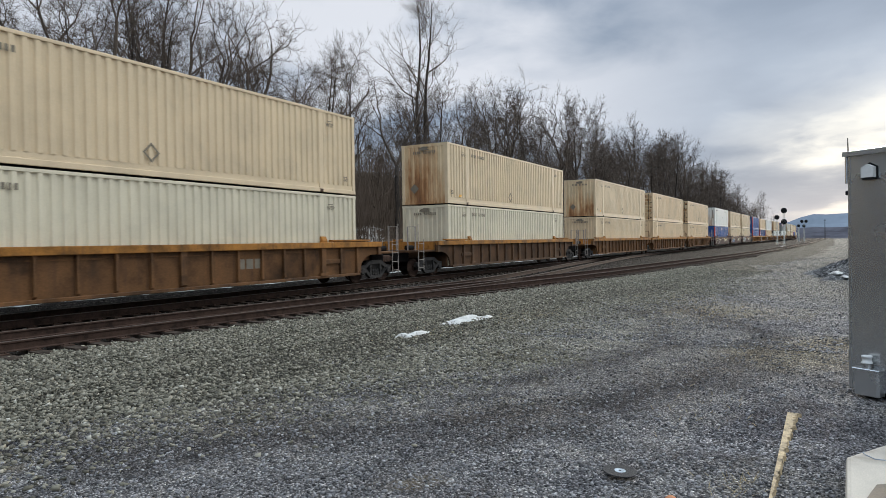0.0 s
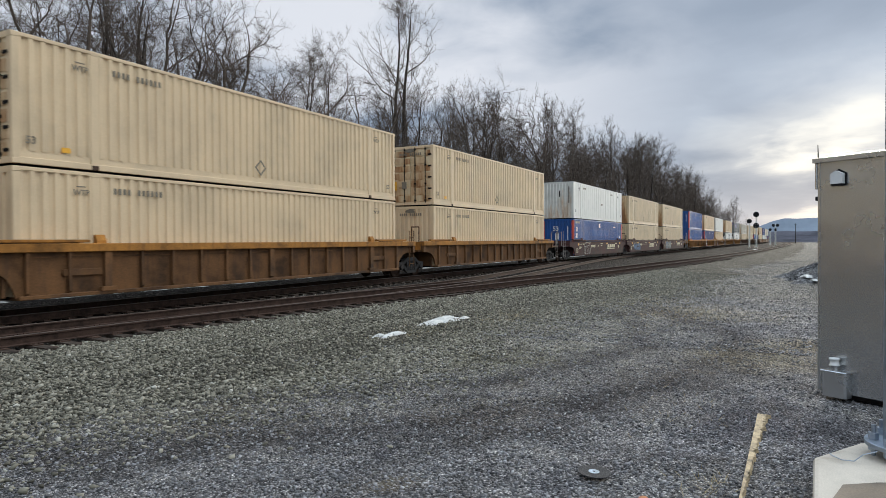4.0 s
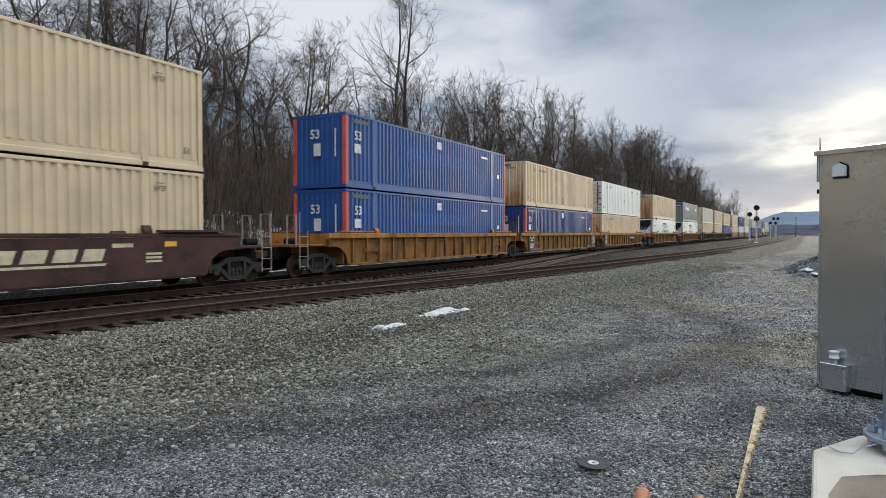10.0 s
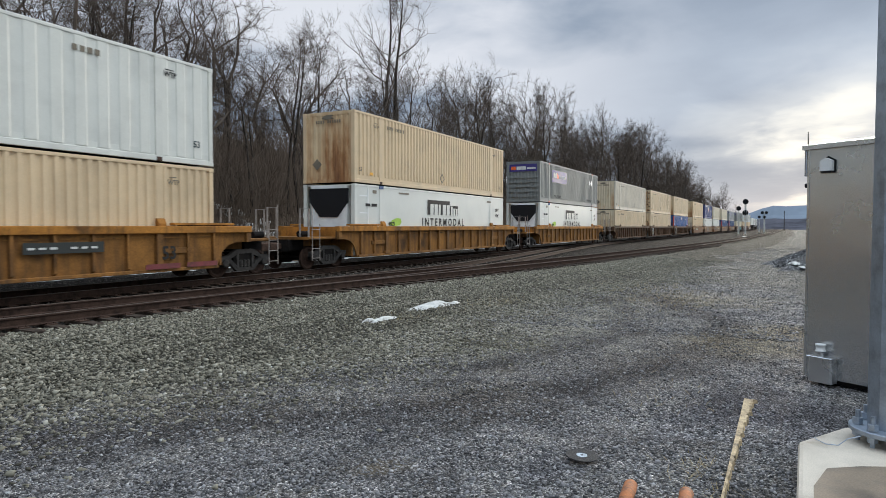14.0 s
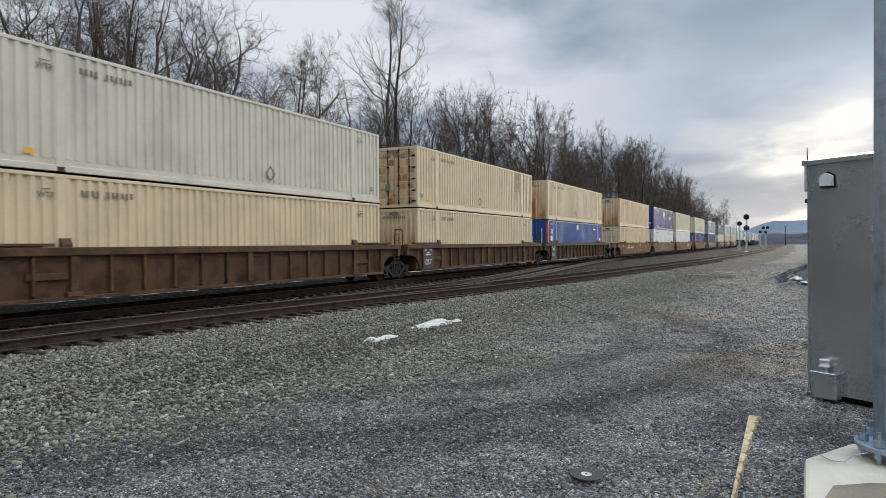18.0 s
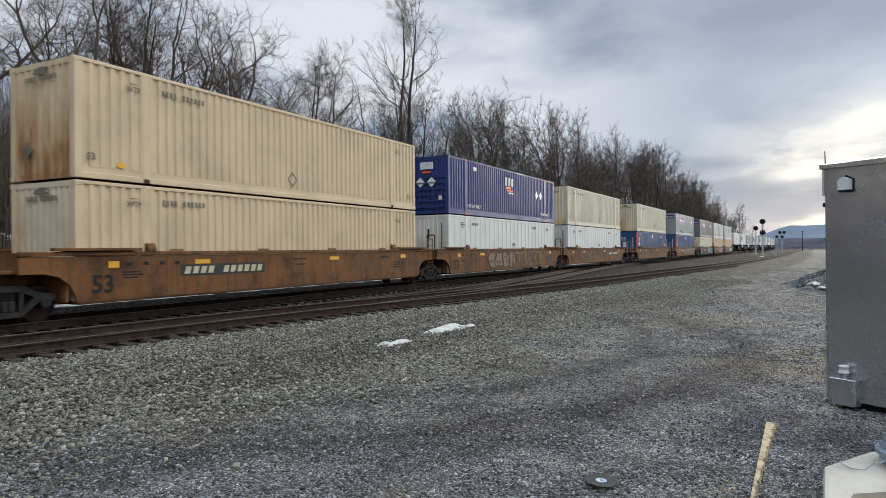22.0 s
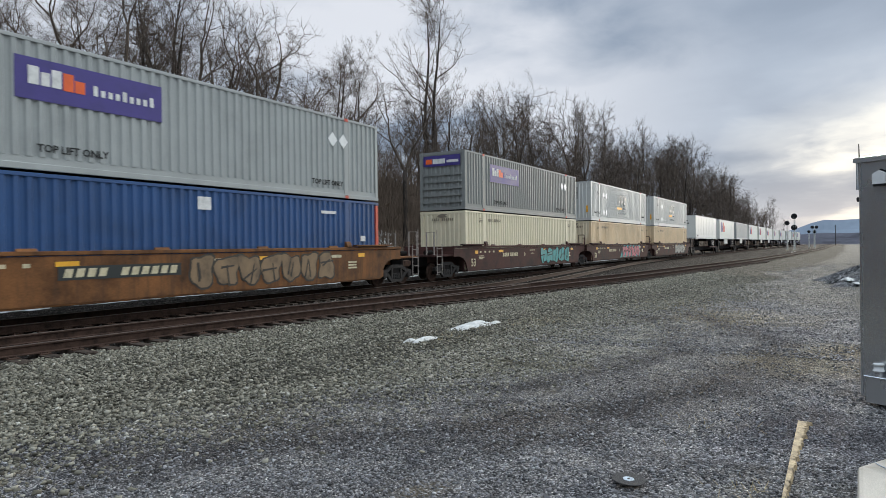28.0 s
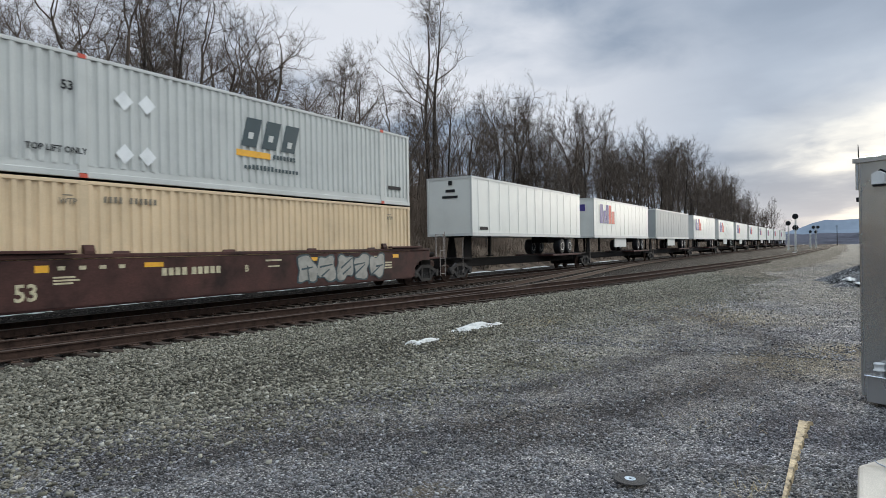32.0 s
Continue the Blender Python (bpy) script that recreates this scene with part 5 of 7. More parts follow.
    for x, z, w, h, mt in text:
        part("stencil", stored(("st", w, h), "stencil", mt, lambda s: s.box(0, w, -0.004, 0.002, 0, h)), car, (x, -1.402 if style != "ribbed" else -1.506, z))
    for tx, x, z, size, mt in tags:
        part("lettering", letters(tx, size, mt), car, (x, -1.406 if style != "ribbed" else -1.516, z))
    return car


def spray(car, x0, x1, z0, z1, fill, edge, seed, cloud=None):
    """A spray-painted row of swollen, locking letter-like shapes on the near sill, with an outline and inner strokes."""
    rng = random.Random(seed)
    n = max(3, round((x1 - x0) / (0.95 * (z1 - z0))))
    w, h = (x1 - x0) / n, z1 - z0
    if cloud:
        pts = [(-0.62 * (x1 - x0) + 0.1 * rng.random(), -0.46 * h), (-0.5 * (x1 - x0), 0.1 * h), (-0.42 * (x1 - x0), 0.5 * h), (0.1, 0.48 * h), (0.50 * (x1 - x0), 0.5 * h), (0.55 * (x1 - x0), -0.1 * h), (0.5 * (x1 - x0), -0.48 * h), (0, -0.44 * h)]
        part("spray_paint", Shape().slab(pts[::-1], 0, 0.003).mesh("spray_paint", cloud), car, ((x0 + x1) / 2, -1.4035, (z0 + z1) / 2))
    for i in range(n):
        ph = [rng.uniform(0, 6.3) for _ in range(3)]
        pts = []
        for k in range(26):
            a = 2 * math.pi * k / 26
            c, s = math.cos(a), math.sin(a)
            sq = max(abs(c), abs(s))
            r = (1 / sq) ** 0.72 * (1 + 0.10 * math.sin(2 * a + ph[0]) + 0.13 * math.sin(3 * a + ph[1]) + 0.08 * math.sin(5 * a + ph[2]))
            pts.append((0.50 * w * r * c, max(-0.5, min(0.5, 0.45 * r * s)) * h))
        cx, cz = x0 + w * (i + 0.5), (z0 + z1) / 2
        part("spray_paint", Shape().slab(pts, 0, 0.003).mesh("spray_paint", edge), car, (cx, -1.4065 - 0.0007 * i, cz))
        part("spray_paint", Shape().slab([(a * 0.86, b * 0.88) for a, b in pts], 0, 0.003).mesh("spray_paint", fill), car, (cx, -1.4145 - 0.0007 * i, cz))
        for _ in range(2):
            ang, ln, ox, oz = rng.choice((0.1, 1.3, 1.7, 0.5)), rng.uniform(0.22, 0.36) * h, rng.uniform(-0.16, 0.16) * w, rng.uniform(-0.18, 0.18) * h
            dx, dz, t = math.cos(ang) * ln, math.sin(ang) * ln, 0.035
            part("spray_paint", Shape().slab([(-dx - dz / ln * t, -dz + dx / ln * t), (-dx + dz / ln * t, -dz - dx / ln * t), (dx + dz / ln * t * 0.6, dz - dx / ln * t * 0.6), (dx - dz / ln * t * 0.6, dz + dx / ln * t * 0.6)], 0, 0.003).mesh("spray_paint", edge), car, (cx + ox, -1.4215 - 0.0007 * i, cz + oz))


def smooth_marks(ink=M_CREAMMARK):
    """Stencil rows of a smooth-sided well."""
    return [(-6.8 + 0.5 * i, 1.26, 0.16, 0.09, ink) for i in range(4)] + [(-7.3, 1.22, 0.3, 0.16, M_AMBER), (-4.6, 1.26, 0.55, 0.12, M_AMBER), (1.6, 1.26, 0.55, 0.12, M_AMBER), (6.6, 1.26, 0.4, 0.14, M_AMBER),
            (-0.4, 1.30, 0.7, 0.05, ink), (-0.3, 1.12, 0.5, 0.04, ink), (-6.9, 1.08, 0.5, 0.04, ink), (-6.9, 1.01, 0.6, 0.04, ink), (-6.9, 0.94, 0.45, 0.04, ink), (5.0, 1.26, 0.6, 0.1, ink), (6.0, 1.05, 0.5, 0.06, ink), (6.0, 0.95, 0.5, 0.06, ink), (6.0, 0.85, 0.5, 0.06, ink)]


NUMBER_PLATES = {16: ((-5.1, 0.93),), 18: ((3.2, 0.95),), 20: ((-4.55, 0.95),)}


def build_train():
    """All wells and boxes: offset of the left end of each well's containers along the line at the start, and what it carries."""
    offsets = [-25.1, -1.68, 21.92, 41.47, 61.17, 84.3, 103.79, 123.25, 146.51, 166.2, 185.4, 209.1, 232.3, 255.76, 275.29, 294.9, 318.4, 337.83, 357.1, 380.6, 404.2, 427.6, 447.1, 466.5]
    w = "brown ribbed steel well car with a dirty yellow top band"
    plan = [
        (P_BROWN, "ribbed", "cc", P_GOLD, w, lambda: beige(0), lambda: beige(3)),
        (P_DULL, "ribbed", "cc", P_GOLD, "weathered grey-brown ribbed well car", lambda: beige(0, True), lambda: beige(3)),
        (P_BROWN, "ribbed", "cj", P_GOLD, w, lambda: beige(0, True, dia=False, extra=(ring_diamond(-0.3, 0.62, 0.26, M_BRONZE),)), lambda: beige(0)),
        (P_BROWN, "ribbed", "sj", P_GOLD, w, lambda: beige(1, True, True), lambda: beige(1)),
        (P_BROWN, "ribbed", "sc", P_GOLD, w, lambda: beige(1, True, True), lambda: beige(1)),
        (P_MINERAL, "plain", "cj", None, "smooth mineral-brown well car with white and yellow stencils", lambda: white_box(), lambda: blue_box(1)),
        (P_MINERAL, "plain", "sj", None, "smooth mineral-brown well car with blue spray paint", lambda: beige(0, True), lambda: beige(0, True)),
        (P_MINERAL, "plain", "sc", None, "smooth mineral-brown well car with grey and blue spray paint", lambda: beige(0, True), lambda: beige(0)),
        (P_YELLOW, "ribbed", "cj", None, "dirty yellow ribbed well car", lambda: blue_box(1), lambda: blue_box(1)),
        (P_YELLOW, "ribbed", "sj", None, "dirty yellow ribbed well car with black stencil plates", lambda: beige(1, True), lambda: blue_box(2)),
        (P_YELLOW, "ribbed", "sc", None, "dirty yellow ribbed well car with black stencil plates", lambda: white_box(1), lambda: beige(1, True)),
        (P_YELLOW, "ribbed", "cc", None, "dirty yellow ribbed well car", lambda: beige(1, True), reefer),
        (P_YELLOW, "ribbed", "cc", None, "dirty yellow ribbed well car", lambda: grey_purple(True), reefer),
        (P_DULL, "ribbed", "cj", None, "weathered brown ribbed well car", lambda: beige(4, "light"), lambda: beige(0, "light")),
        (P_DULL, "ribbed", "sj", None, "weathered brown ribbed well car with black stencil plates", lambda: beige(0, True, True, extra=[drips(4.9, 4, 3), drips(6.4, 1, 5)]), lambda: beige(0, True)),
        (P_DULL, "ribbed", "sc", None, "weathered brown ribbed well car with chalky scribbles", lambda: beige(0, True), lambda: blue_box(1)),
        (P_ORANGE, "plain", "cj", None, "smooth orange-brown well car", lambda: beige(1, True), lambda: beige(1, "light")),
        (P_ORANGE, "plain", "sj", None, "smooth orange-brown well car with faded spray paint", navy_box, lambda: white_box()),
        (P_ORANGE, "plain", "sc", None, "smooth orange-brown well car with dark spray paint", lambda: beige(3, "light"), lambda: white_box()),
        (P_ORANGE, "plain", "cc", None, "smooth orange-brown well car with dark scribbles", lambda: beige(3, "light"), blue_box),
        (P_ORANGE, "plain", "cc", None, "smooth orange-brown well car with spray-painted shapes", grey_purple, blue_box),
        (P_MAROON, "plain", "cj", None, "dark maroon smooth well car with teal spray paint", lambda: grey_purple(True), lambda: container("dry", M_CREAM, marks=stencils(), label="clean cream corrugated shipping container")),
        (P_MAROON, "plain", "sj", None, "dark maroon smooth well car with pink spray paint", silver_box, lambda: beige(1, "light")),
        (P_MAROON, "plain", "sc", None, "dark maroon smooth well car with grey spray paint", silver_box, lambda: beige(1)),
    ]
    kinds = {"c": "coupler", "j": "joint", "s": "shared"}
    moving = []
    for i, (paint, style, ends, band, label, upper, lower) in enumerate(plan):
        text, tags = [], []
        if style == "plain":
            text, tags = smooth_marks(M_INK if paint is P_ORANGE and i != 20 else M_CREAMMARK), [("53", -7.75, 0.62, 0.62 if paint is P_ORANGE else 0.52, M_INK if paint is P_ORANGE else M_CREAMMARK)]
            if paint is not P_ORANGE:
                tags.append(("B", -1.25, 1.02, 0.27, M_CREAMMARK))
        elif i in (9, 10, 14, 15):
            text = [(-7.95, 0.47, 1.0, 1.13, M_SLATEPLATE)] + ([(6.95, 0.47, 1.0, 1.13, M_SLATEPLATE)] if i == 9 else [(2.2, 0.98, 2.0, 0.26, M_SLATEPLATE)] if i == 10 else [])
            tags = [("125T", -7.88, 0.66, 0.36, M_CHALK if i in (9, 10) else M_CREAMMARK), ("53", 5.95, 0.72, 0.5, M_INK)]
        car = well_car(paint, style, kinds[ends[0]], kinds[ends[1]], label, band, text, tags)
        if paint in (P_MAROON, P_MINERAL):
            for k in range(9):
                part("stencil", stored("numbar", "stencil", M_CREAMMARK, lambda s: s.box(0, 0.15, -0.003, 0.002, 0, 0.2)), car, (-4.1 + 0.21 * k + (0.1 if k > 3 else 0), -1.4025, 1.02))
        for x, z in NUMBER_PLATES.get(i, ()):
            part("number_plate", stored("dttx", "number_plate", M_SLATEPLATE, lambda s: s.box(0, 3.3, -0.004, 0.002, 0, 0.32)), car, (x, -1.403, z))
            for k in range(10):
                part("stencil", stored("plbar", "stencil", M_CREAMMARK, lambda s: s.slab([(0, 0), (0.19, 0), (0.25, 0.2), (0.06, 0.2)], 0, 0.003)), car, (x + 0.12 + 0.28 * k + (0.3 if k > 3 else 0), -1.411, z + 0.06))
        if i in (5, 6, 7):
            for k in range(4):
                part("logo_block", stored("slant", "logo_block", M_CREAMMARK, lambda s: s.slab([(0, 0), (0.55, 0), (0.66, 0.30), (0.11, 0.30)], 0, 0.003)), car, (2.0 + 0.72 * k, -1.405, 0.94))
            part("logo_bar", stored("slantbar", "logo_bar", M_CREAMMARK, lambda s: s.slab([(0, 0), (3.0, 0), (3.05, 0.06), (0.05, 0.06)], 0, 0.003)), car, (1.8, -1.405, 0.82))
        if i in (9, 10, 14, 15):
            for k, (x, z, wd) in enumerate(((-7.8, 1.32, 0.14), (-7.3, 1.32, 0.2), (-7.62, 1.2, 0.3), (-7.7, 1.1, 0.5)) + (((7.05, 1.38, 0.3), (7.6, 1.38, 0.2), (7.2, 1.2, 0.4), (7.1, 1.05, 0.7), (7.05, 0.9, 0.45), (7.6, 0.9, 0.25), (7.1, 0.76, 0.5)) if i == 9 else tuple((2.3 + 0.26 * q + (0.25 if q > 2 else 0), 1.08, 0.17) for q in range(6)) if i == 10 else ())):
                part("stencil", stored(("plt", wd), "stencil", M_CHALK, lambda s: s.box(0, wd, -0.004, 0.002, 0, 0.05)), car, (x, -1.514, z))
            if i in (9, 10):
                for x in (-7.8, -6.6, 5.4, 6.8):
                    part("red_band", stored("redband", "red_band", M_MAROONBAND, lambda s: s.box(0, 1.15, -0.004, 0.002, 0, 0.14)), car, (x, -1.535, 0.46))
        if i == 5:
            spray(car, -5.5, -3.5, 0.5, 1.5, P_MINERAL, M_SPRAYGREY, 2)
        if i == 6:
            spray(car, -6.4, -3.1, 0.48, 1.3, M_SPRAYBLUE, M_INK, 3)
        if i == 7:
            spray(car, -6.9, -2.8, 0.46, 1.42, M_SLATE, M_SPRAYGREY, 4)
            spray(car, -6.8, -5.0, 0.46, 1.42, M_SPRAYBLUE, M_SPRAYGREY, 14)
        if i in (18, 19):
            spray(car, -5.5 if i == 18 else -1.5, -2.5 if i == 18 else 2.5, 0.7, 1.3, P_ORANGE, M_SLATE, 15 + i)
        if i == 17:
            spray(car, -3.6, 0.4, 0.5, 1.45, M_SPRAYTAN, M_SPRAYDARK, 5)
            spray(car, 0.6, 5.2, 0.55, 1.45, P_ORANGE, M_SPRAYFAINT, 25)
        if i == 20:
            spray(car, -1.0, 5.2, 0.5, 1.5, M_SPRAYTAN, M_SPRAYDARK, 6)
        if i == 21:
            spray(car, 1.2, 6.3, 0.45, 1.5, M_TEAL, M_INK, 7)
        if i == 22:
            spray(car, -0.4, 5.2, 0.45, 1.5, M_PINK, M_INK, 8, M_TEAL)
        if i == 23:
            spray(car, 1.0, 6.0, 0.46, 1.5, M_SPRAYGREY, M_SLATE, 9)
        if i == 0:
            for k, x in enumerate((2.0, 2.35, 2.7)):
                part("logo_block", stored("ghost", "logo_block", M_BRONZE, lambda s: s.box(0, 0.28, -0.004, 0.002, 0, 0.3)), car, (x, -1.402, 0.85))
        mid = offsets[i] + LONG / 2
        moving.append((car, mid, 0.0))
        moving.append((lower(), mid, 0.445))
        moving.append((upper(), mid, 0.445 + TALL + 0.06))
    return moving


def trailer(k, label, marks):
    """A 53-foot road trailer, centre of its base on the ground line of its tyres."""
    t = thing("road_trailer", label, "trailer", "trailers on the train")
    body = part("trailer_body", stored("tbody", "trailer_body", M_REEFER if k != 2 else M_GREY, lambda s: s.box(-8.07, 8.07, -1.29, 1.29, 1.2, 4.05, 0.03)), t)
    for sy in (-1, 1):
        part("side_rail", stored(("tsr", sy), "side_rail", M_SILVER, lambda s: (s.box(-8.07, 8.07, sy * 1.30 - 0.015, sy * 1.30 + 0.015, 1.08, 1.26), s.box(-8.07, 8.07, sy * 1.30 - 0.012, sy * 1.30 + 0.012, 3.95, 4.06))), body)
        for i in range(13):
            part("side_rib", stored(("trib", sy), "side_rib", M_REEFER if k != 2 else M_GREY, lambda s: s.box(-0.012, 0.012, sy * 1.292 - 0.006, sy * 1.292 + 0.006, 1.26, 3.95)), body, (-7.4 + 1.23 * i, 0, 0))
    part("nose_frame", stored("tnose", "nose_frame", M_SILVER, lambda s: (s.box(-8.10, -8.05, -1.3, -1.2, 1.1, 4.06), s.box(-8.10, -8.05, 1.2, 1.3, 1.1, 4.06), s.box(-8.10, -8.05, -1.2, 1.2, 3.95, 4.06), s.box(-8.10, -8.05, -1.2, 1.2, 1.1, 1.22))), body)
    part("landing_gear", stored("tleg", "landing_gear", M_DARK, lambda s: ([s.box(-4.9, -4.75, y - 0.06, y + 0.06, 0.1, 1.2) for y in (-0.6, 0.6)], [s.box(-5.0, -4.65, y - 0.12, y + 0.12, 0.02, 0.1) for y in (-0.6, 0.6)])), t)
    bogie = part("axle_frame", stored("tbog", "axle_frame", M_DARK, lambda s: s.box(3.8, 7.0, -0.55, 0.55, 0.75, 1.15)), t)
    for x in (4.6, 6.0):
        for y in (-1.02, 1.02):
            wh = part("tyre", stored(("tyre", y > 0), "tyre", M_BLACK, lambda s: s.lathe([(0.28, y - 0.24), (0.47, y - 0.22), (0.5, y - 0.16), (0.5, y + 0.16), (0.47, y + 0.22), (0.28, y + 0.24)], "y", (0, 0, 0.5), 20)), bogie, (x, 0, 0))
            part("rim", stored(("rim", y > 0), "rim", M_SILVER, lambda s: s.lathe([(0.05, y - 0.235), (0.2, y - 0.235), (0.275, y - 0.245), (0.275, y + 0.245), (0.2, y + 0.235), (0.05, y + 0.235)], "y", (0, 0, 0.5), 14)), wh)
    if k % 3:
        part("side_box", stored("tskirt", "side_box", M_SILVER, lambda s: s.box(-2.6, 0.8, -1.2, -1.12, 0.35, 1.1)), t)
    for x, z, wd, h, mt in marks:
        part("logo_block", stored(("tm", wd, h), "logo_block", mt, lambda s: s.box(0, wd, -0.004, 0.004, 0, h)), t, (x, -1.312, z))
    for y, z, wd, h, mt in ([(-0.2, 3.65, 0.24, 0.22, M_INK), (-0.35, 3.3, 0.55, 0.14, M_INK), (-0.5, 3.0, 0.9, 0.12, M_INK)] if k == 0 else [(-0.6, 3.1, 0.55, 0.5, M_PURPLE), (0.0, 3.1, 0.5, 0.5, M_RED)] if k % 2 else []):
        part("logo_block", stored(("te", wd, h), "logo_block", mt, lambda s: s.box(-0.004, 0.004, 0, wd, 0, h)), t, (-8.09, y, z))
    return t


def spine_car(ends):
    """A skeleton car: a spine beam with a wheel platform and a hitch stand."""
    car = thing("spine_car", "dark skeleton flat car with a hitch stand", "rail car", "trailer cars of the train")
    part("spine_beam", stored("spine", "spine_beam", M_DARK, lambda s: s.box(-9.3, 9.3, -0.32, 0.32, 0.62, 1.05, 0.03)), car)
    part("wheel_platform", stored("wplat", "wheel_platform", P_MINERAL, lambda s: (s.box(2.8, 8.2, -1.32, -0.7, 0.98, 1.10, 0.02), s.box(2.8, 8.2, 0.7, 1.32, 0.98, 1.10, 0.02), s.box(2.8, 8.2, -0.7, 0.7, 1.0, 1.08))), car)
    part("hitch_stand", stored("hitch", "hitch_stand", M_DARK, lambda s: (s.slab([(-7.6, 1.0), (-6.6, 1.0), (-6.9, 2.2), (-7.3, 2.2)], -0.5, -0.42), s.slab([(-7.6, 1.0), (-6.6, 1.0), (-6.9, 2.2), (-7.3, 2.2)], 0.42, 0.5), s.box(-7.5, -6.7, -0.55, 0.55, 2.14, 2.2))), car)
    for x in (-8.75, 8.75):
        part("end_walkway", stored("walkw", "end_walkway", M_DARK, lambda s: s.box(-0.55, 0.55, -1.3, 1.3, 1.05, 1.12)), car, (x, 0, 0))
    for y in (-1.25, 1.25):
        part("grab_rail", stored("spgrab", "grab_rail", M_HANDRAIL, lambda s: s.tube([(0, 0, 0.4), (0, 0, 2.0)], 0.02, 5)), car, (-9.0, y, 0))
    truck(car, 9.68)
    if ends:
        truck(car, -9.0)
    return car


def build_trailers():
    moving = []
    for k in range(11):
        mid = 488.3 + 19.35 * k + LONG / 2
        if k == 0:
            label, marks = "white ribbed road trailer riding a skeleton rail car", [(-7.3, 1.4, 0.9, 0.16, M_INK)]
        elif k == 2:
            label, marks = "plain grey road trailer riding a skeleton rail car", []
        else:
            label, marks = "white road trailer with purple and red logo blocks", [(-6.7, 2.2, 0.75, 1.45, M_PURPLE), (-5.85, 2.2, 0.6, 1.0, M_PURPLE), (-5.15, 2.2, 0.6, 1.45, M_PURPLE), (-4.45, 2.2, 0.65, 1.45, M_RED), (-3.7, 2.2, 0.75, 1.0, M_RED)]
        moving.append((spine_car(k == 0), mid, 0.0))
        moving.append((trailer(k, label, marks), mid, 1.10))
    return moving


TRAIN = build_train() + build_trailers()


def travelled(t):
    """How far the train has rolled after t seconds."""
    return 15.563 * t - 0.01022 * t * t + 2.81e-5 * t ** 3


def ride(s, up):
    x, y = on_line(s)
    (xa, ya), (xb, yb) = on_line(s - 7), on_line(s + 7)
    h = math.atan2(yb - ya, xb - xa)
    x, y = (xa + xb + x * 2) / 4, (ya + yb + y * 2) / 4
    return pose(x, y, RAIL + up, 0, 0, math.degrees(h))


def motions():
    for ob, mid, up in TRAIN:
        walk(ob, [(t, ride(mid - travelled(t), up)) for t in (0, 2, 4, 6, 8, 10, 12, 14, 16, 18, 20, 22, 24, 26, 28, 30, 32)])


# ---- loose stone ----
def scatter(name, label, mat, places, low, high, seed):
    """Many small angular stones joined in one mesh: places is an (n, 3) array."""
    rng = np.random.default_rng(seed)
    n = len(places)
    block = np.array([(a, b, c) for a in (-1, 1) for b in (-1, 1) for c in (-1, 1)], float) * (0.80, 0.55, 0.40)
    v = block[None] * rng.uniform(0.6, 1.15, (n, 1, 3)) + rng.normal(0, 0.17, (n, 8, 3))
    a = rng.uniform(0, 2 * np.pi, n)
    c, s = np.cos(a)[:, None], np.sin(a)[:, None]
    x, y = v[:, :, 0] * c - v[:, :, 1] * s, v[:, :, 0] * s + v[:, :, 1] * c
    tilt = rng.uniform(-0.6, 0.6, n)[:, None]
    z = v[:, :, 2] * np.cos(tilt) + x * np.sin(tilt)
    x = x * np.cos(tilt) - v[:, :, 2] * np.sin(tilt)
    r = (low + (high - low) * rng.random(n) ** 2)[:, None]
    verts = np.stack([x * r + places[:, None, 0], y * r + places[:, None, 1], z * r + places[:, None, 2]], -1).reshape(-1, 3)
    tri = np.array([(0, 1, 3), (0, 3, 2), (4, 6, 7), (4, 7, 5), (0, 4, 5), (0, 5, 1), (2, 3, 7), (2, 7, 6), (0, 2, 6), (0, 6, 4), (1, 5, 7), (1, 7, 3)])
    faces = (tri[None] + 8 * np.arange(n)[:, None, None]).reshape(-1, 3)
    me = bpy.data.meshes.new(name)
    me.vertices.add(len(verts))
    me.vertices.foreach_set("co", verts.ravel())
    me.loops.add(faces.size)
    me.loops.foreach_set("vertex_index", faces.ravel())
    me.polygons.add(len(faces))
    me.polygons.foreach_set("loop_start", np.arange(0, faces.size, 3))
    me.update(calc_edges=True)
    me.materials.append(mat)
    return thing(name, label, "gravel", kind="stuff", me=me)


def bed_spots(n, x0, x1, k0, k1, seed, lean=0.0):
    """Random places on the ballast between two of its profile lines."""
    rng = random.Random(seed)
    out = []
    for _ in range(n):
        x = x0 + (x1 - x0) * rng.random() ** (1 + lean)
        k = rng.uniform(k0, k1)
        i = int(k)
        f = k - i
        ya, yb = bed_y(x, i), bed_y(x, i + 1)
        za, zb = bed_height(x, i), bed_height(x, i + 1)
        out.append((x, ya + (yb - ya) * f, za + (zb - za) * f + rng.uniform(-0.01, 0.03)))
    return np.array(out)


def stray_spots(n, seed):
    """Ballast that has rolled out on to the yard, ever thinner away from the bed."""
    rng = random.Random(seed)
    out = []
    for _ in range(n):
        x = 2.5 + 34 * rng.random() ** 1.9
        y = bed_y(x, 0) + 1.0 - abs(rng.gauss(0, 1.35))
        out.append((x, y, yard_height(x, y) + rng.uniform(-0.005, 0.02)))
    return np.array(out)


scatter("ballast_stones", "loose greenish grey ballast stones on the shoulder", M_STONE, np.concatenate([bed_spots(74000, 3, 45, 1, 3.9, 1, 0.8), bed_spots(30000, 3, 45, 0, 1.2, 4, 0.7), stray_spots(24000, 6)]), 0.015, 0.044, 1)


scatter("track_bed_stones", "oily stones between the rails with the train's shade in their colour", M_DARKSTONE, bed_spots(8000, 3, 50, 4, 9, 2, 0.5), 0.02, 0.05, 5)


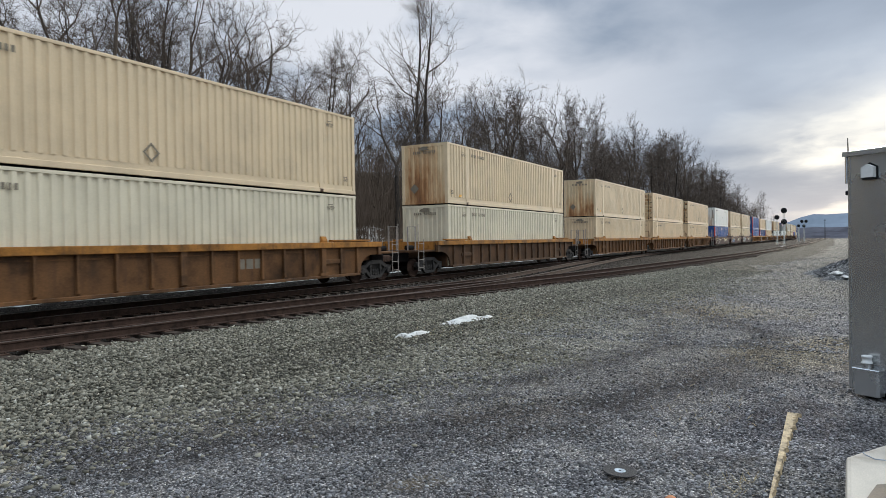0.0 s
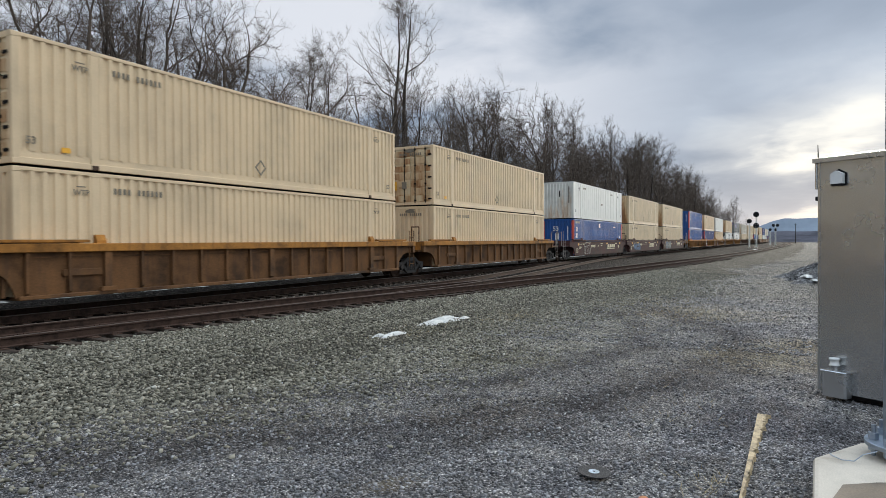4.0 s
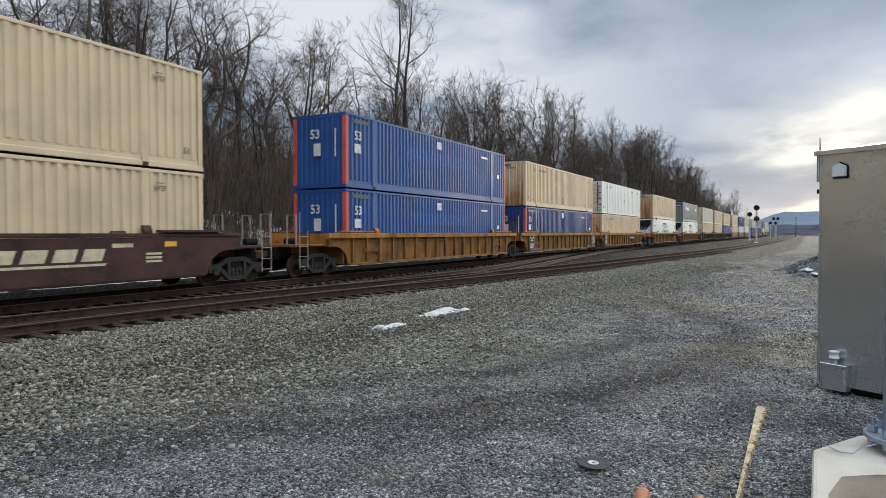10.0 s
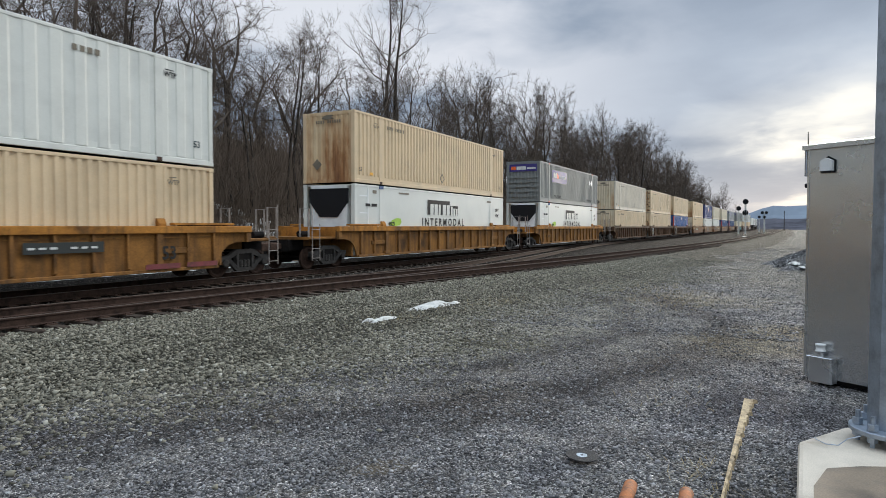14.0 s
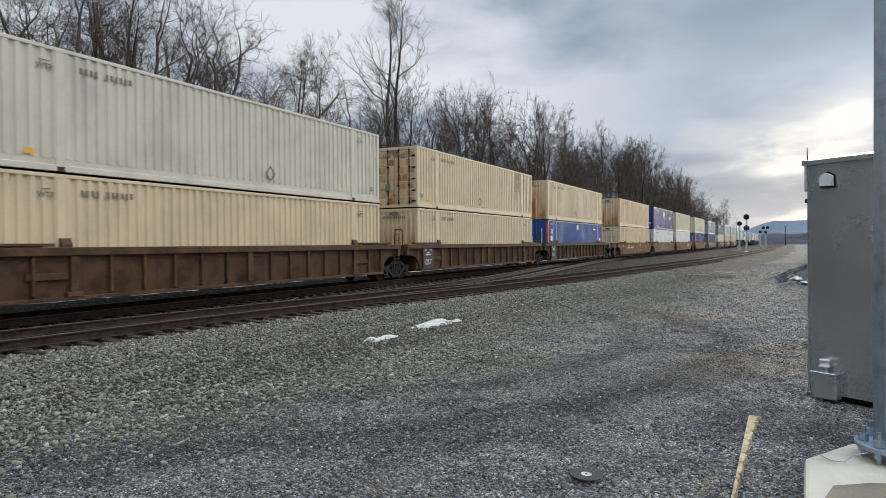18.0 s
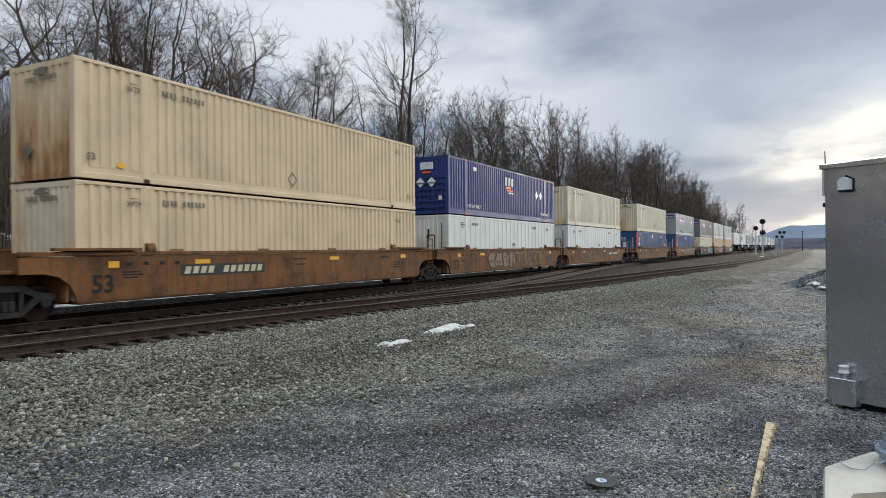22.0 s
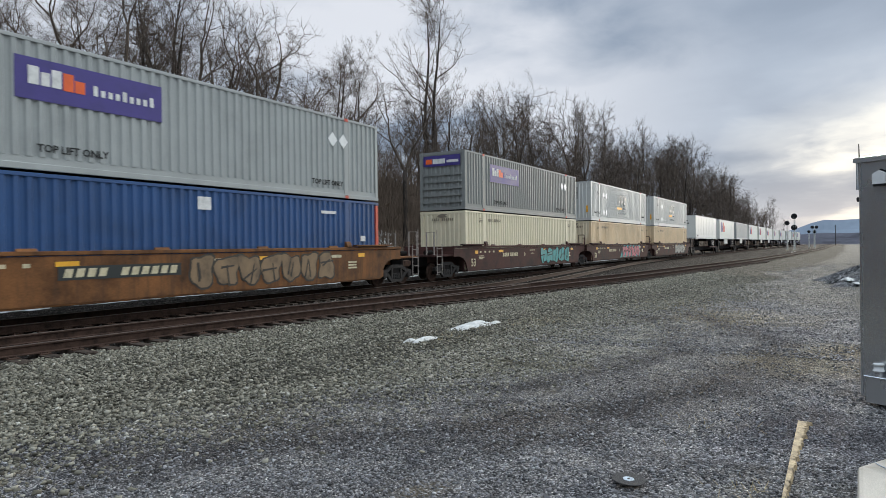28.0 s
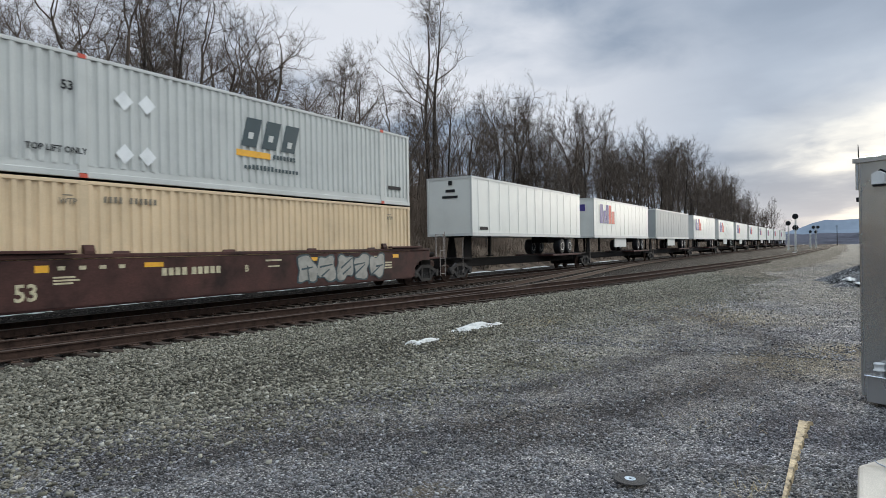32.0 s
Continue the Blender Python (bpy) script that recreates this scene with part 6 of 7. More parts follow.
def yard_spots(n, seed):
    rng = np.random.default_rng(seed)
    d = 4.3 + 20 * rng.random(n) ** 1.7
    a = np.radians(rng.uniform(-8, 68, n))
    x, y = d * np.cos(a), d * np.sin(a)
    return np.array([(p, q, yard_height(p, q) + 0.004) for p, q in zip(x, y) if q < siding_y(p) - 2.6])


def far_spots(n, seed):
    """Places on the yard further along, beyond the cabinet."""
    rng = np.random.default_rng(seed)
    x = 14 + 60 * rng.random(n) ** 1.6
    y = rng.uniform(-9, 10, n)
    return np.array([(p, q, yard_height(p, q) + 0.006) for p, q in zip(x, y) if q < siding_y(p) - 2.6])


scatter("coarse_chippings", "scattered coarser grey stones further along the yard", M_CHIP, far_spots(40000, 8), 0.008, 0.034, 3)
scatter("yard_chippings", "small blue-grey stone chippings on the packed yard", M_CHIP, yard_spots(70000, 7), 0.006, 0.024, 2)


def blot(name, label, cat, mat, x, y, z, rx, ry, high, seed, group="", height=None):
    """A low irregular heap with a frayed outline."""
    rng = random.Random(seed)
    rings, n = 7, 64
    ph = [rng.uniform(0, 6.3) for _ in range(5)]
    vs, fs = [], []
    for i in range(rings):
        q = i / (rings - 1)
        for k in range(n):
            a = 2 * math.pi * k / n
            e = 1 + 0.22 * math.sin(2 * a + ph[0]) + 0.18 * math.sin(3 * a + ph[1]) + 0.15 * math.sin(5 * a + ph[2]) + 0.12 * math.sin(9 * a + ph[3]) + 0.30 * rng.uniform(-1, 1) * q * q
            px, py = x + rx * q * e * math.cos(a), y + ry * q * e * math.sin(a)
            base = height(px, py) if height else z
            vs.append((px, py, base - 0.02 + high * (1 - q ** 2.2) * (1 + 0.35 * noise.noise((px * 2.1, py * 2.1, seed)))))
    for i in range(rings - 1):
        for k in range(n):
            fs.append((i * n + k, (i + 1) * n + k, (i + 1) * n + (k + 1) % n, i * n + (k + 1) % n))
    fs.append(tuple(range(n)))
    return thing(name, label, cat, group, me=Shape().add(vs, fs).mesh(name, mat, True))


def over_bed(x, y):
    k = 0
    for i in range(4):
        if y > bed_y(x, i):
            k = i
    f = (y - bed_y(x, k)) / (bed_y(x, k + 1) - bed_y(x, k))
    return max(0.0, bed_height(x, k) + (bed_height(x, k + 1) - bed_height(x, k)) * f) + 0.02 if y > bed_y(x, 0) else 0.02


for _x, _y, _rx, _ry, _s in ((15.75, 8.3, 0.80, 0.34, 1), (16.3, 7.95, 0.30, 0.08, 2), (15.0, 8.12, 0.35, 0.10, 4), (12.75, 8.05, 0.40, 0.15, 3), (12.4, 8.2, 0.2, 0.08, 5)):
    blot("snow_patch", "melting white snow patch on grey gravel", "snow", M_SNOW, _x + 0.04, _y - 0.08, 0, _rx, _ry, 0.075, _s, "snow left on the ground", height=over_bed)
_rs = random.Random(11)
for _i in range(60):
    _x = _rs.uniform(4, 36)
    _y = main_y(_x) + _rs.uniform(6.0, 10.2)
    blot("snow_patch", "thin old snow lying on the brushy slope", "snow", M_SNOW, _x, _y, 0, _rs.uniform(0.4, 1.6) * (0.5 if _y < main_y(_x) + 6 else 1), _rs.uniform(0.25, 0.9), 0.10, 20 + _i, "snow left on the ground", height=hill_height)
for _i in range(34):
    _x = 4 + 66 * (_i / 33) ** 1.2 + _rs.uniform(-0.6, 0.6)
    blot("snow_patch", "thin line of old snow beside the track", "snow", M_SNOW, _x, main_y(_x) + 3.5 + _rs.uniform(-0.15, 0.25), 0.47, _rs.uniform(0.5, 1.4), 0.3, 0.07, 120 + _i, "snow left on the ground")
blot("snow_patch", "flat white snow beside the siding", "snow", M_SNOW, 128, 4.9, 0.35, 1.5, 0.5, 0.1, 70, "snow left on the ground")
blot("gravel_mound", "heap of dark grey crushed stone with some snow", "gravel heap", M_MOUND, 40.5, -2.9, 0, 4.0, 3.0, 1.0, 31, height=lambda x, y: 0.0)
blot("snow_patch", "white snow caught on the stone heap", "snow", M_SNOW, 37.6, -0.85, 0.28, 0.5, 0.28, 0.12, 71, "snow left on the ground")
blot("snow_patch", "white snow caught on the stone heap", "snow", M_SNOW, 37.2, -1.15, 0.14, 0.5, 0.2, 0.08, 72, "snow left on the ground")

# ---- beside the camera ----
cab = thing("equipment_cabinet", "tall stainless steel trackside equipment cabinet on the gravel", "cabinet", at=(10.605, -0.373, 0.0))
cab.scale = (1.045, 1.045, 1.035)
cab.rotation_euler[2] = math.atan2(-0.83, -0.55)
# local x runs along the front, local -y faces away from the camera side
part("cabinet_body", Shape().box(0.0, 1.35, 0.0, 1.2, 0.06, 3.12).mesh("cabinet_body", M_STEEL), cab)
part("cabinet_roof", Shape().prism([(-0.05, 3.10), (1.25, 3.10), (1.25, 3.16), (0.6, 3.26), (-0.05, 3.16)], -0.05, 1.40).mesh("cabinet_roof", M_STEEL), cab)
part("cabinet_plinth", Shape().box(0.04, 1.31, 0.04, 1.16, 0.0, 0.06).mesh("cabinet_plinth", M_DARK), cab)
hood = part("vent_hood", Shape().add([(x, y, z) for y in (-0.075, 0.0) for x, z in ((0.205, 2.80), (0.36, 2.80), (0.36, 2.93), (0.2825, 2.97), (0.205, 2.93))], [(0, 1, 2, 3, 4), (9, 8, 7, 6, 5)] + [(i, 5 + i, 5 + (i + 1) % 5, (i + 1) % 5) for i in range(5)]).mesh("vent_hood", M_WHITE), cab, (0, -0.002, 0), "pale sheet hood over a vent")
part("vent_gasket", Shape().add([(x, y, z) for y in (-0.014, 0.0) for x, z in ((0.185, 2.775), (0.38, 2.775), (0.38, 2.94), (0.2825, 2.995), (0.185, 2.94))], [(0, 1, 2, 3, 4), (9, 8, 7, 6, 5)] + [(i, 5 + i, 5 + (i + 1) % 5, (i + 1) % 5) for i in range(5)]).mesh("vent_gasket", M_BLACK), hood)
part("vent_slot", Shape().box(0.215, 0.35, -0.07, -0.002, 2.778, 2.80).mesh("vent_slot", M_BLACK), hood)
vbox = part("battery_box", Shape().add([(x, y, z) for z in (0.02, 0.34) for x, y in ((0.16, -0.14), (0.42, -0.14), (0.445, -0.115), (0.445, -0.002), (0.135, -0.002), (0.135, -0.115))], [(5, 4, 3, 2, 1, 0), (6, 7, 8, 9, 10, 11)] + [(i, (i + 1) % 6, 6 + (i + 1) % 6, 6 + i) for i in range(6)]).mesh("battery_box", M_STEEL), cab)
part("box_flange", Shape().box(0.12, 0.46, -0.155, -0.003, 0.34, 0.36, 0.008).mesh("box_flange", M_STEEL), vbox)
part("vent_neck", Shape().lathe([(0.045, 0.36), (0.045, 0.44)], "z", (0.27, -0.08, 0), 16).mesh("vent_neck", M_STEEL), vbox)
part("vent_cap", Shape().lathe([(0.02, 0.425), (0.066, 0.425), (0.066, 0.438), (0.055, 0.442), (0.055, 0.50), (0.066, 0.504), (0.062, 0.522), (0.03, 0.528)], "z", (0.27, -0.08, 0), 18).mesh("vent_cap", M_WHITE, True), vbox)
for _i in range(18):
    part("louvre", stored("louvre", "louvre", M_STEEL, lambda s: s.prism([(0.25, 0.0), (0.95, 0.0), (0.95, 0.012), (0.25, 0.012)], -0.045, -0.002)), cab, (0, 0, 1.35 + 0.05 * _i))
part("door_handle", Shape().box(-0.10, -0.002, 0.10, 0.20, 2.60, 2.66, 0.01).mesh("door_handle", M_BLACK), cab)
part("hinge", Shape().tube([(-0.03, 0.02, 2.75), (-0.03, 0.02, 3.12)], 0.022, 8).mesh("hinge", M_STEEL), cab)
part("antenna", Shape().tube([(-0.055, 0.1, 3.0), (-0.065, 0.1, 3.36)], [0.012, 0.005], 6).mesh("antenna", M_DARK), cab)
part("edge_trim", Shape().box(0.0, 0.03, -0.006, -0.001, 0.06, 3.1).mesh("edge_trim", M_STEEL), cab)

# mast on its concrete foundation
_pad = [(4.6, -0.13), (6.6, -0.20), (7.28, -0.60), (7.75, -1.35), (7.0, -2.0), (4.6, -1.95)]


def pad_shape(s):
    n = len(_pad)
    cx, cy = sum(p[0] for p in _pad) / n, sum(p[1] for p in _pad) / n
    lv = [(1.0, -0.05), (1.0, 0.21), (0.985, 0.242), (0.955, 0.25)]
    vs = [(cx + (x - cx) * f, cy + (y - cy) * f, z) for f, z in lv for x, y in _pad]
    s.add(vs, [(i * n + (k + 1) % n, i * n + k, (i + 1) * n + k, (i + 1) * n + (k + 1) % n) for i in range(len(lv) - 1) for k in range(n)] + [tuple(range(3 * n, 4 * n))[::-1]])


_ps = Shape()
pad_shape(_ps)
_ps.f = [f[::-1] for f in _ps.f]
pad = thing("concrete_foundation", "pale worn concrete foundation block with a damp stain", "concrete pad", me=_ps.mesh("concrete_foundation", M_CONC))
_stain = [(4.75, -0.24), (5.5, -0.27), (5.95, -0.38), (6.12, -0.62), (6.2, -0.8), (6.45, -0.98), (6.6, -1.2), (6.5, -1.5), (6.62, -1.8), (6.4, -1.9), (4.75, -1.85)]
part("damp_stain", Shape().add([(x, y, z) for z in (0.244, 0.2525) for x, y in _stain], [tuple(range(11, 22))[::-1]] + [((i + 1) % 11, i, 11 + i, 11 + (i + 1) % 11) for i in range(11)]).mesh("damp_stain", material("damp_concrete", (0.19, 0.145, 0.10), 0.6, 0.0, 0.3, 3, 0.2, 60)), pad, label="brown damp stain")
mast = thing("steel_mast", "galvanised steel mast bolted to a concrete foundation", "mast", at=(6.90, -0.965, 0.25))
mast.rotation_euler[2] = radians(24)
oct_ring = [(0.225 * math.cos(math.pi / 8 + k * math.pi / 4), 0.225 * math.sin(math.pi / 8 + k * math.pi / 4)) for k in range(8)]
part("shaft", Shape().add([(x * f, y * f, z) for z, f in ((0.14, 1.0), (6.2, 0.9)) for x, y in oct_ring], [(i, (i + 1) % 8, 8 + (i + 1) % 8, 8 + i) for i in range(8)] + [tuple(range(8))[::-1], tuple(range(8, 16))]).mesh("shaft", M_GALV), mast)
part("base_flange", Shape().lathe([(0.10, 0.10), (0.36, 0.10), (0.365, 0.105), (0.365, 0.138), (0.36, 0.142), (0.2, 0.142)], "z", (0, 0, 0), 36).mesh("base_flange", M_GALV), mast)
for _k in range(8):
    _a = math.pi / 8 + _k * math.pi / 4
    b = part("anchor_bolt", stored("anchor", "anchor_bolt", M_GALV, lambda s: s.tube([(0, 0, -0.04), (0, 0, 0.27)], 0.02, 8)), mast, (0.295 * math.cos(_a), 0.295 * math.sin(_a), 0))
    part("nut", stored("nut", "nut", M_GALV, lambda s: s.tube([(0, 0, 0.145), (0, 0, 0.20)], 0.042, 6)), b)
    part("levelling_nut", stored("lnut", "levelling_nut", M_GALV, lambda s: s.tube([(0, 0, 0.045), (0, 0, 0.098)], 0.042, 6)), b)
for _k in range(9):
    for _q in (3, 4):
        _a = math.pi / 4 * _q
        part("rivet", stored("rivet", "rivet", M_STEEL, lambda s: s.lathe([(0.004, -0.004), (0.012, 0.0), (0.012, 0.004), (0.006, 0.01)], "z", (0, 0, 0), 8)), mast, (0.205 * math.cos(_a) * (1 - 0.014 * _k), 0.205 * math.sin(_a) * (1 - 0.014 * _k), 0.55 + 0.42 * _k))
_arm = part("bracket_arm", Shape().tube([(0.1, 0.1, 4.55), (0.33, 0.62, 4.55)], 0.02, 8).mesh("bracket_arm", M_GALV), mast)
part("cable_loop", Shape().tube([(0.33 + 0.11 * math.sin(a), 0.60 + 0.02 * math.sin(a), 4.32 - 0.2 * math.cos(a) + 0.02) for a in [2 * math.pi * k / 24 for k in range(25)]], 0.011, 6).mesh("cable_loop", M_BLACK), _arm, label="black cable loop hanging from the arm")
wire = thing("ground_wire", "thin looped wire on the concrete foundation", "wire", me=Shape().tube([(6.45, -0.62, 0.36), (6.42, -0.52, 0.33), (6.40, -0.45, 0.27), (6.42, -0.36, 0.262), (6.5, -0.30, 0.265), (6.58, -0.28, 0.262)], 0.005, 5).mesh("ground_wire", M_GALV), at=(0.16, -0.05, 0.0))

disc = thing("cutting_disc", "worn black abrasive cutting disc lying on gravel", "cutting disc", at=(6.02, 1.58, 0.02))
disc.rotation_euler = (radians(3), radians(-2), 0.3)
part("abrasive_ring", Shape().lathe([(0.02, 0.0), (0.15, 0.0), (0.152, 0.003), (0.15, 0.006), (0.02, 0.006)], "z", (0, 0, 0), 48).mesh("abrasive_ring", material("black_abrasive", (0.02, 0.02, 0.021), 0.85, 0, 0.2, 30, 0.5, 300)), disc)
part("paper_label", Shape().lathe([(0.014, 0.006), (0.05, 0.006), (0.05, 0.0072), (0.014, 0.0072)], "z", (0, 0, 0), 32).mesh("paper_label", material("torn_label_paper", (0.40, 0.46, 0.50), 0.7, 0, 0.35, 18, 0.1)), disc, label="pale torn paper label")
# the centre hole is a black disc, its shade given as colour
part("bore", Shape().lathe([(0.001, 0.0074), (0.0135, 0.0074), (0.0135, 0.008), (0.001, 0.008)], "z", (0, 0, 0), 16).mesh("bore", M_BLACK), disc)


def split_timber():
    """A half-buried timber: one sawn straight edge, one ragged edge."""
    rng = random.Random(4)
    n, vs = 170, []
    for i in range(n + 1):
        u = i / n
        x, yl = 4.9 + (8.93 - 4.9) * u, 0.365 + (0.325 - 0.365) * u
        w = (0.016 + 0.085 * u * u) * (1 + 0.40 * noise.noise((x * 7, 0, 0)) + 0.45 * noise.noise((x * 22, 4, 0)) + 0.22 * rng.uniform(-1, 1))
        vs += [(x, yl, -0.05), (x, yl, 0.026), (x, yl - w, 0.018 + 0.004 * rng.random()), (x, yl - w - 0.012, -0.05)]
    fs = [(i * 4 + k, i * 4 + k + 1, i * 4 + k + 5, i * 4 + k + 4) for i in range(n) for k in range(3)] + [(0, 1, 2, 3), (4 * n + 3, 4 * n + 2, 4 * n + 1, 4 * n)]
    return Shape().add(vs, fs)


thing("split_timber", "pale split pine timber half buried in gravel", "timber", me=split_timber().mesh("split_timber", M_TIMBER))
for _x, _y in ((5.42, 1.02), (5.46, 0.60)):
    p = thing("rusty_pipe", "orange rusted steel pipe end lying on gravel", "pipe", "pipes on the ground", at=(_x, _y, 0.055))
    p.rotation_euler[2] = radians(3.8)
    part("pipe_wall", stored("pipe", "pipe_wall", M_RUSTPIPE, lambda s: s.lathe([(0.036, 0.0), (0.05, 0.0), (0.054, -0.012), (0.054, -1.5), (0.04, -1.5)], "x", (0, 0, 0), 20), True), p)
    # dark disc stands in for the unlit inside of the pipe
    part("pipe_bore", stored("pipebore", "pipe_bore", M_DARK, lambda s: s.lathe([(0.002, -0.02), (0.0365, -0.02), (0.0365, -0.03), (0.002, -0.03)], "x", (0, 0, 0), 16)), p)


def tufts():
    rng = random.Random(8)
    s = Shape()
    for cx, cy, n, r in ((6.25, 0.62, 45, 0.16), (5.6, 0.5, 40, 0.3), (8.8, 1.2, 60, 0.5), (20, 2.4, 500, 1.4), (24, 4.0, 400, 1.8), (13.5, 8.1, 260, 0.9), (17.5, 7.2, 260, 1.0)):
        for _ in range(n):
            x, y = rng.gauss(cx, r), rng.gauss(cy, r * 0.6)
            a, l, h = rng.uniform(0, 6.3), rng.uniform(0.04, 0.13), rng.uniform(0.01, 0.06)
            w = 0.0025 + 0.0002 * x
            s.add([(x - w * math.sin(a), y + w * math.cos(a), 0), (x + w * math.sin(a), y - w * math.cos(a), 0), (x + l * math.cos(a), y + l * math.sin(a), h + 0.02)], [(0, 1, 2)])
    return s


thing("dead_grass", "sparse straw-coloured dead grass on the gravel", "grass", kind="stuff", me=tufts().mesh("dead_grass", material("straw", (0.34, 0.26, 0.13), 0.9, 0, 0.3, 5, 0)))


# ---- signals and the far distance ----
def signal(x, y, high, heads, label):
    s = thing("signal_mast", label, "railway signal", "signals by the line", at=(x, y, 0.25))
    part("mast_pole", Shape().tube([(0, 0, 0), (0, 0, high)], [0.11, 0.08], 10).mesh("mast_pole", M_SILVER), s)
    part("mast_base", Shape().box(-0.3, 0.3, -0.3, 0.3, 0.0, 0.2).mesh("mast_base", M_CONC), s)
    part("mast_ladder", Shape().tube([(-0.35, -0.2, 0.2), (-0.35, -0.2, high - 1)], 0.03, 5).tube([(-0.35, 0.2, 0.2), (-0.35, 0.2, high - 1)], 0.03, 5).mesh("mast_ladder", M_SILVER), s)
    for yy, z, r in heads:
        h = part("signal_head", stored(("shead", r), "signal_head", M_SIGN_BLACK, lambda q: q.lathe([(r * 0.9, 0.0), (r, 0.02), (r, 0.06), (r * 0.9, 0.08)], "x", (-0.35, 0, 0), 28)), s, (0, yy, z), "round black target with a hooded lamp")
        for k in range(3):
            a = 2 * math.pi * k / 3 + math.pi / 2
            part("lamp_hood", stored(("lhood", r), "lamp_hood", M_SIGN_BLACK, lambda q: q.lathe([(0.10 * r / 0.6, 0.0), (0.15 * r / 0.6, 0.0), (0.15 * r / 0.6, -0.28), (0.10 * r / 0.6, -0.28)], "x", (-0.36, 0, 0), 12)), h, (0, 0.32 * r * math.cos(a), 0.32 * r * math.sin(a)))
        part("head_bracket", stored(("hbr", yy), "head_bracket", M_WHITE, lambda q: q.box(-0.3, 0.05, min(-yy, 0) - 0.05, max(-yy, 0) + 0.05, -0.06, 0.06)), h)
    return s


signal(160, 6.15, 7.9, [(0.0, 7.3, 0.6), (0.0, 4.9, 0.6)], "tall white signal mast with two round black heads")
signal(161, 7.55, 6.2, [(0.0, 5.9, 0.5)], "slim white signal mast with one round black head")
signal(214, 3.2, 6.4, [(0.55, 5.9, 0.42), (-0.55, 5.9, 0.42), (0.0, 4.6, 0.42)], "white signal mast with small black heads")
signal(216, 4.6, 5.0, [(0.0, 4.7, 0.4)], "short white signal post with a black head")
for _x, _y in ((330, -3.0),):
    p = thing("utility_pole", "dark wooden utility pole far beyond the yard", "utility pole", "far poles", at=(_x, _y, 0))
    part("pole_shaft", stored("upole", "pole_shaft", M_BARK, lambda s: s.tube([(0, 0, 0), (0, 0, 9)], [0.16, 0.11], 8)), p)
    part("cross_arm", stored("uarm", "cross_arm", M_BARK, lambda s: s.box(-0.05, 0.05, -0.5, 0.5, 8.5, 8.6)), p)


def ridge(name, label, mat, dist, tops, seed, rough, base=-5.0, near=0.0):
    """A far wooded rise round the view: (bearing in degrees, tangent of its height)."""
    vs, n = [], 260
    b0, b1 = tops[0][0], tops[-1][0]
    for i in range(n + 1):
        b = b0 + (b1 - b0) * i / n
        for (p, e), (q, g) in zip(tops, tops[1:]):
            if (p - b) * (q - b) <= 0:
                t = e + (g - e) * (b - p) / (q - p)
                break
        h = 2.15 + dist * t + rough * (noise.noise((b * 3.1, seed, 0)) + 0.6 * noise.noise((b * 11.0, seed, 0)) + 0.4 * noise.noise((b * 37.0, seed, 0)))
        c, s = math.cos(radians(b)), math.sin(radians(b))
        for f, z in ((1.0, base), (1.0 + near * 0.6, base + (h - base) * 0.55), (1.0 + near, h), (1.3 + near, base)):
            vs.append((dist * f * c, dist * f * s, z))
    fs = [(i * 4 + k, i * 4 + k + 1, i * 4 + k + 5, i * 4 + k + 4) for i in range(n) for k in range(3)]
    return thing(name, label, "distance", kind="structure", me=Shape().add(vs, fs).mesh(name, mat))


# the ridge carries its aerial haze as painted colour
ridge("backdrop_ridge", "wooded ridge far away with blue haze in its colour", M_RIDGE, 2600, [(40, 0.006), (9, 0.006), (3.2, 0.011), (1.9, 0.0193), (1.0, 0.0262), (0.2, 0.0281), (-1.8, 0.0295), (-6, 0.031), (-14, 0.028), (-40, 0.02), (-90, 0.015), (-180, 0.012)], 1, 5.0, 0, 0.05)
ridge("backdrop_woods", "dark bare woods across the valley with a bluish haze tint", M_FARWOOD, 480, [(30, 0.010), (6, 0.010), (2.5, 0.0125), (0.2, 0.0125), (-2, 0.012), (-8, 0.014), (-40, 0.016), (-100, 0.018), (-180, 0.018)], 2, 1.6, -0.2, 0.18)
for _i, (_b, _d, _w) in enumerate(((-0.95, 640, 4),)):
    h = thing("far_house", "small far house with snow on its roof", "house", "houses across the valley", at=(_d * math.cos(radians(_b)), _d * math.sin(radians(_b)), 4.6))
    part("house_wall", stored(("hw", _w), "house_wall", M_GREY, lambda s: s.box(-4, 4, -_w / 2, _w / 2, 0, 2.4)), h)
    part("house_roof", stored(("hr", _w), "house_roof", M_GREY, lambda s: s.add([(-4.4, -_w / 2 - 0.4, 2.3), (4.4, -_w / 2 - 0.4, 2.3), (4.4, _w / 2 + 0.4, 2.3), (-4.4, _w / 2 + 0.4, 2.3), (0, -_w / 2 - 0.4, 4.0), (0, _w / 2 + 0.4, 4.0)], [(0, 4, 5, 3), (1, 2, 5, 4), (0, 1, 4), (2, 3, 5), (0, 3, 2, 1)])), h)


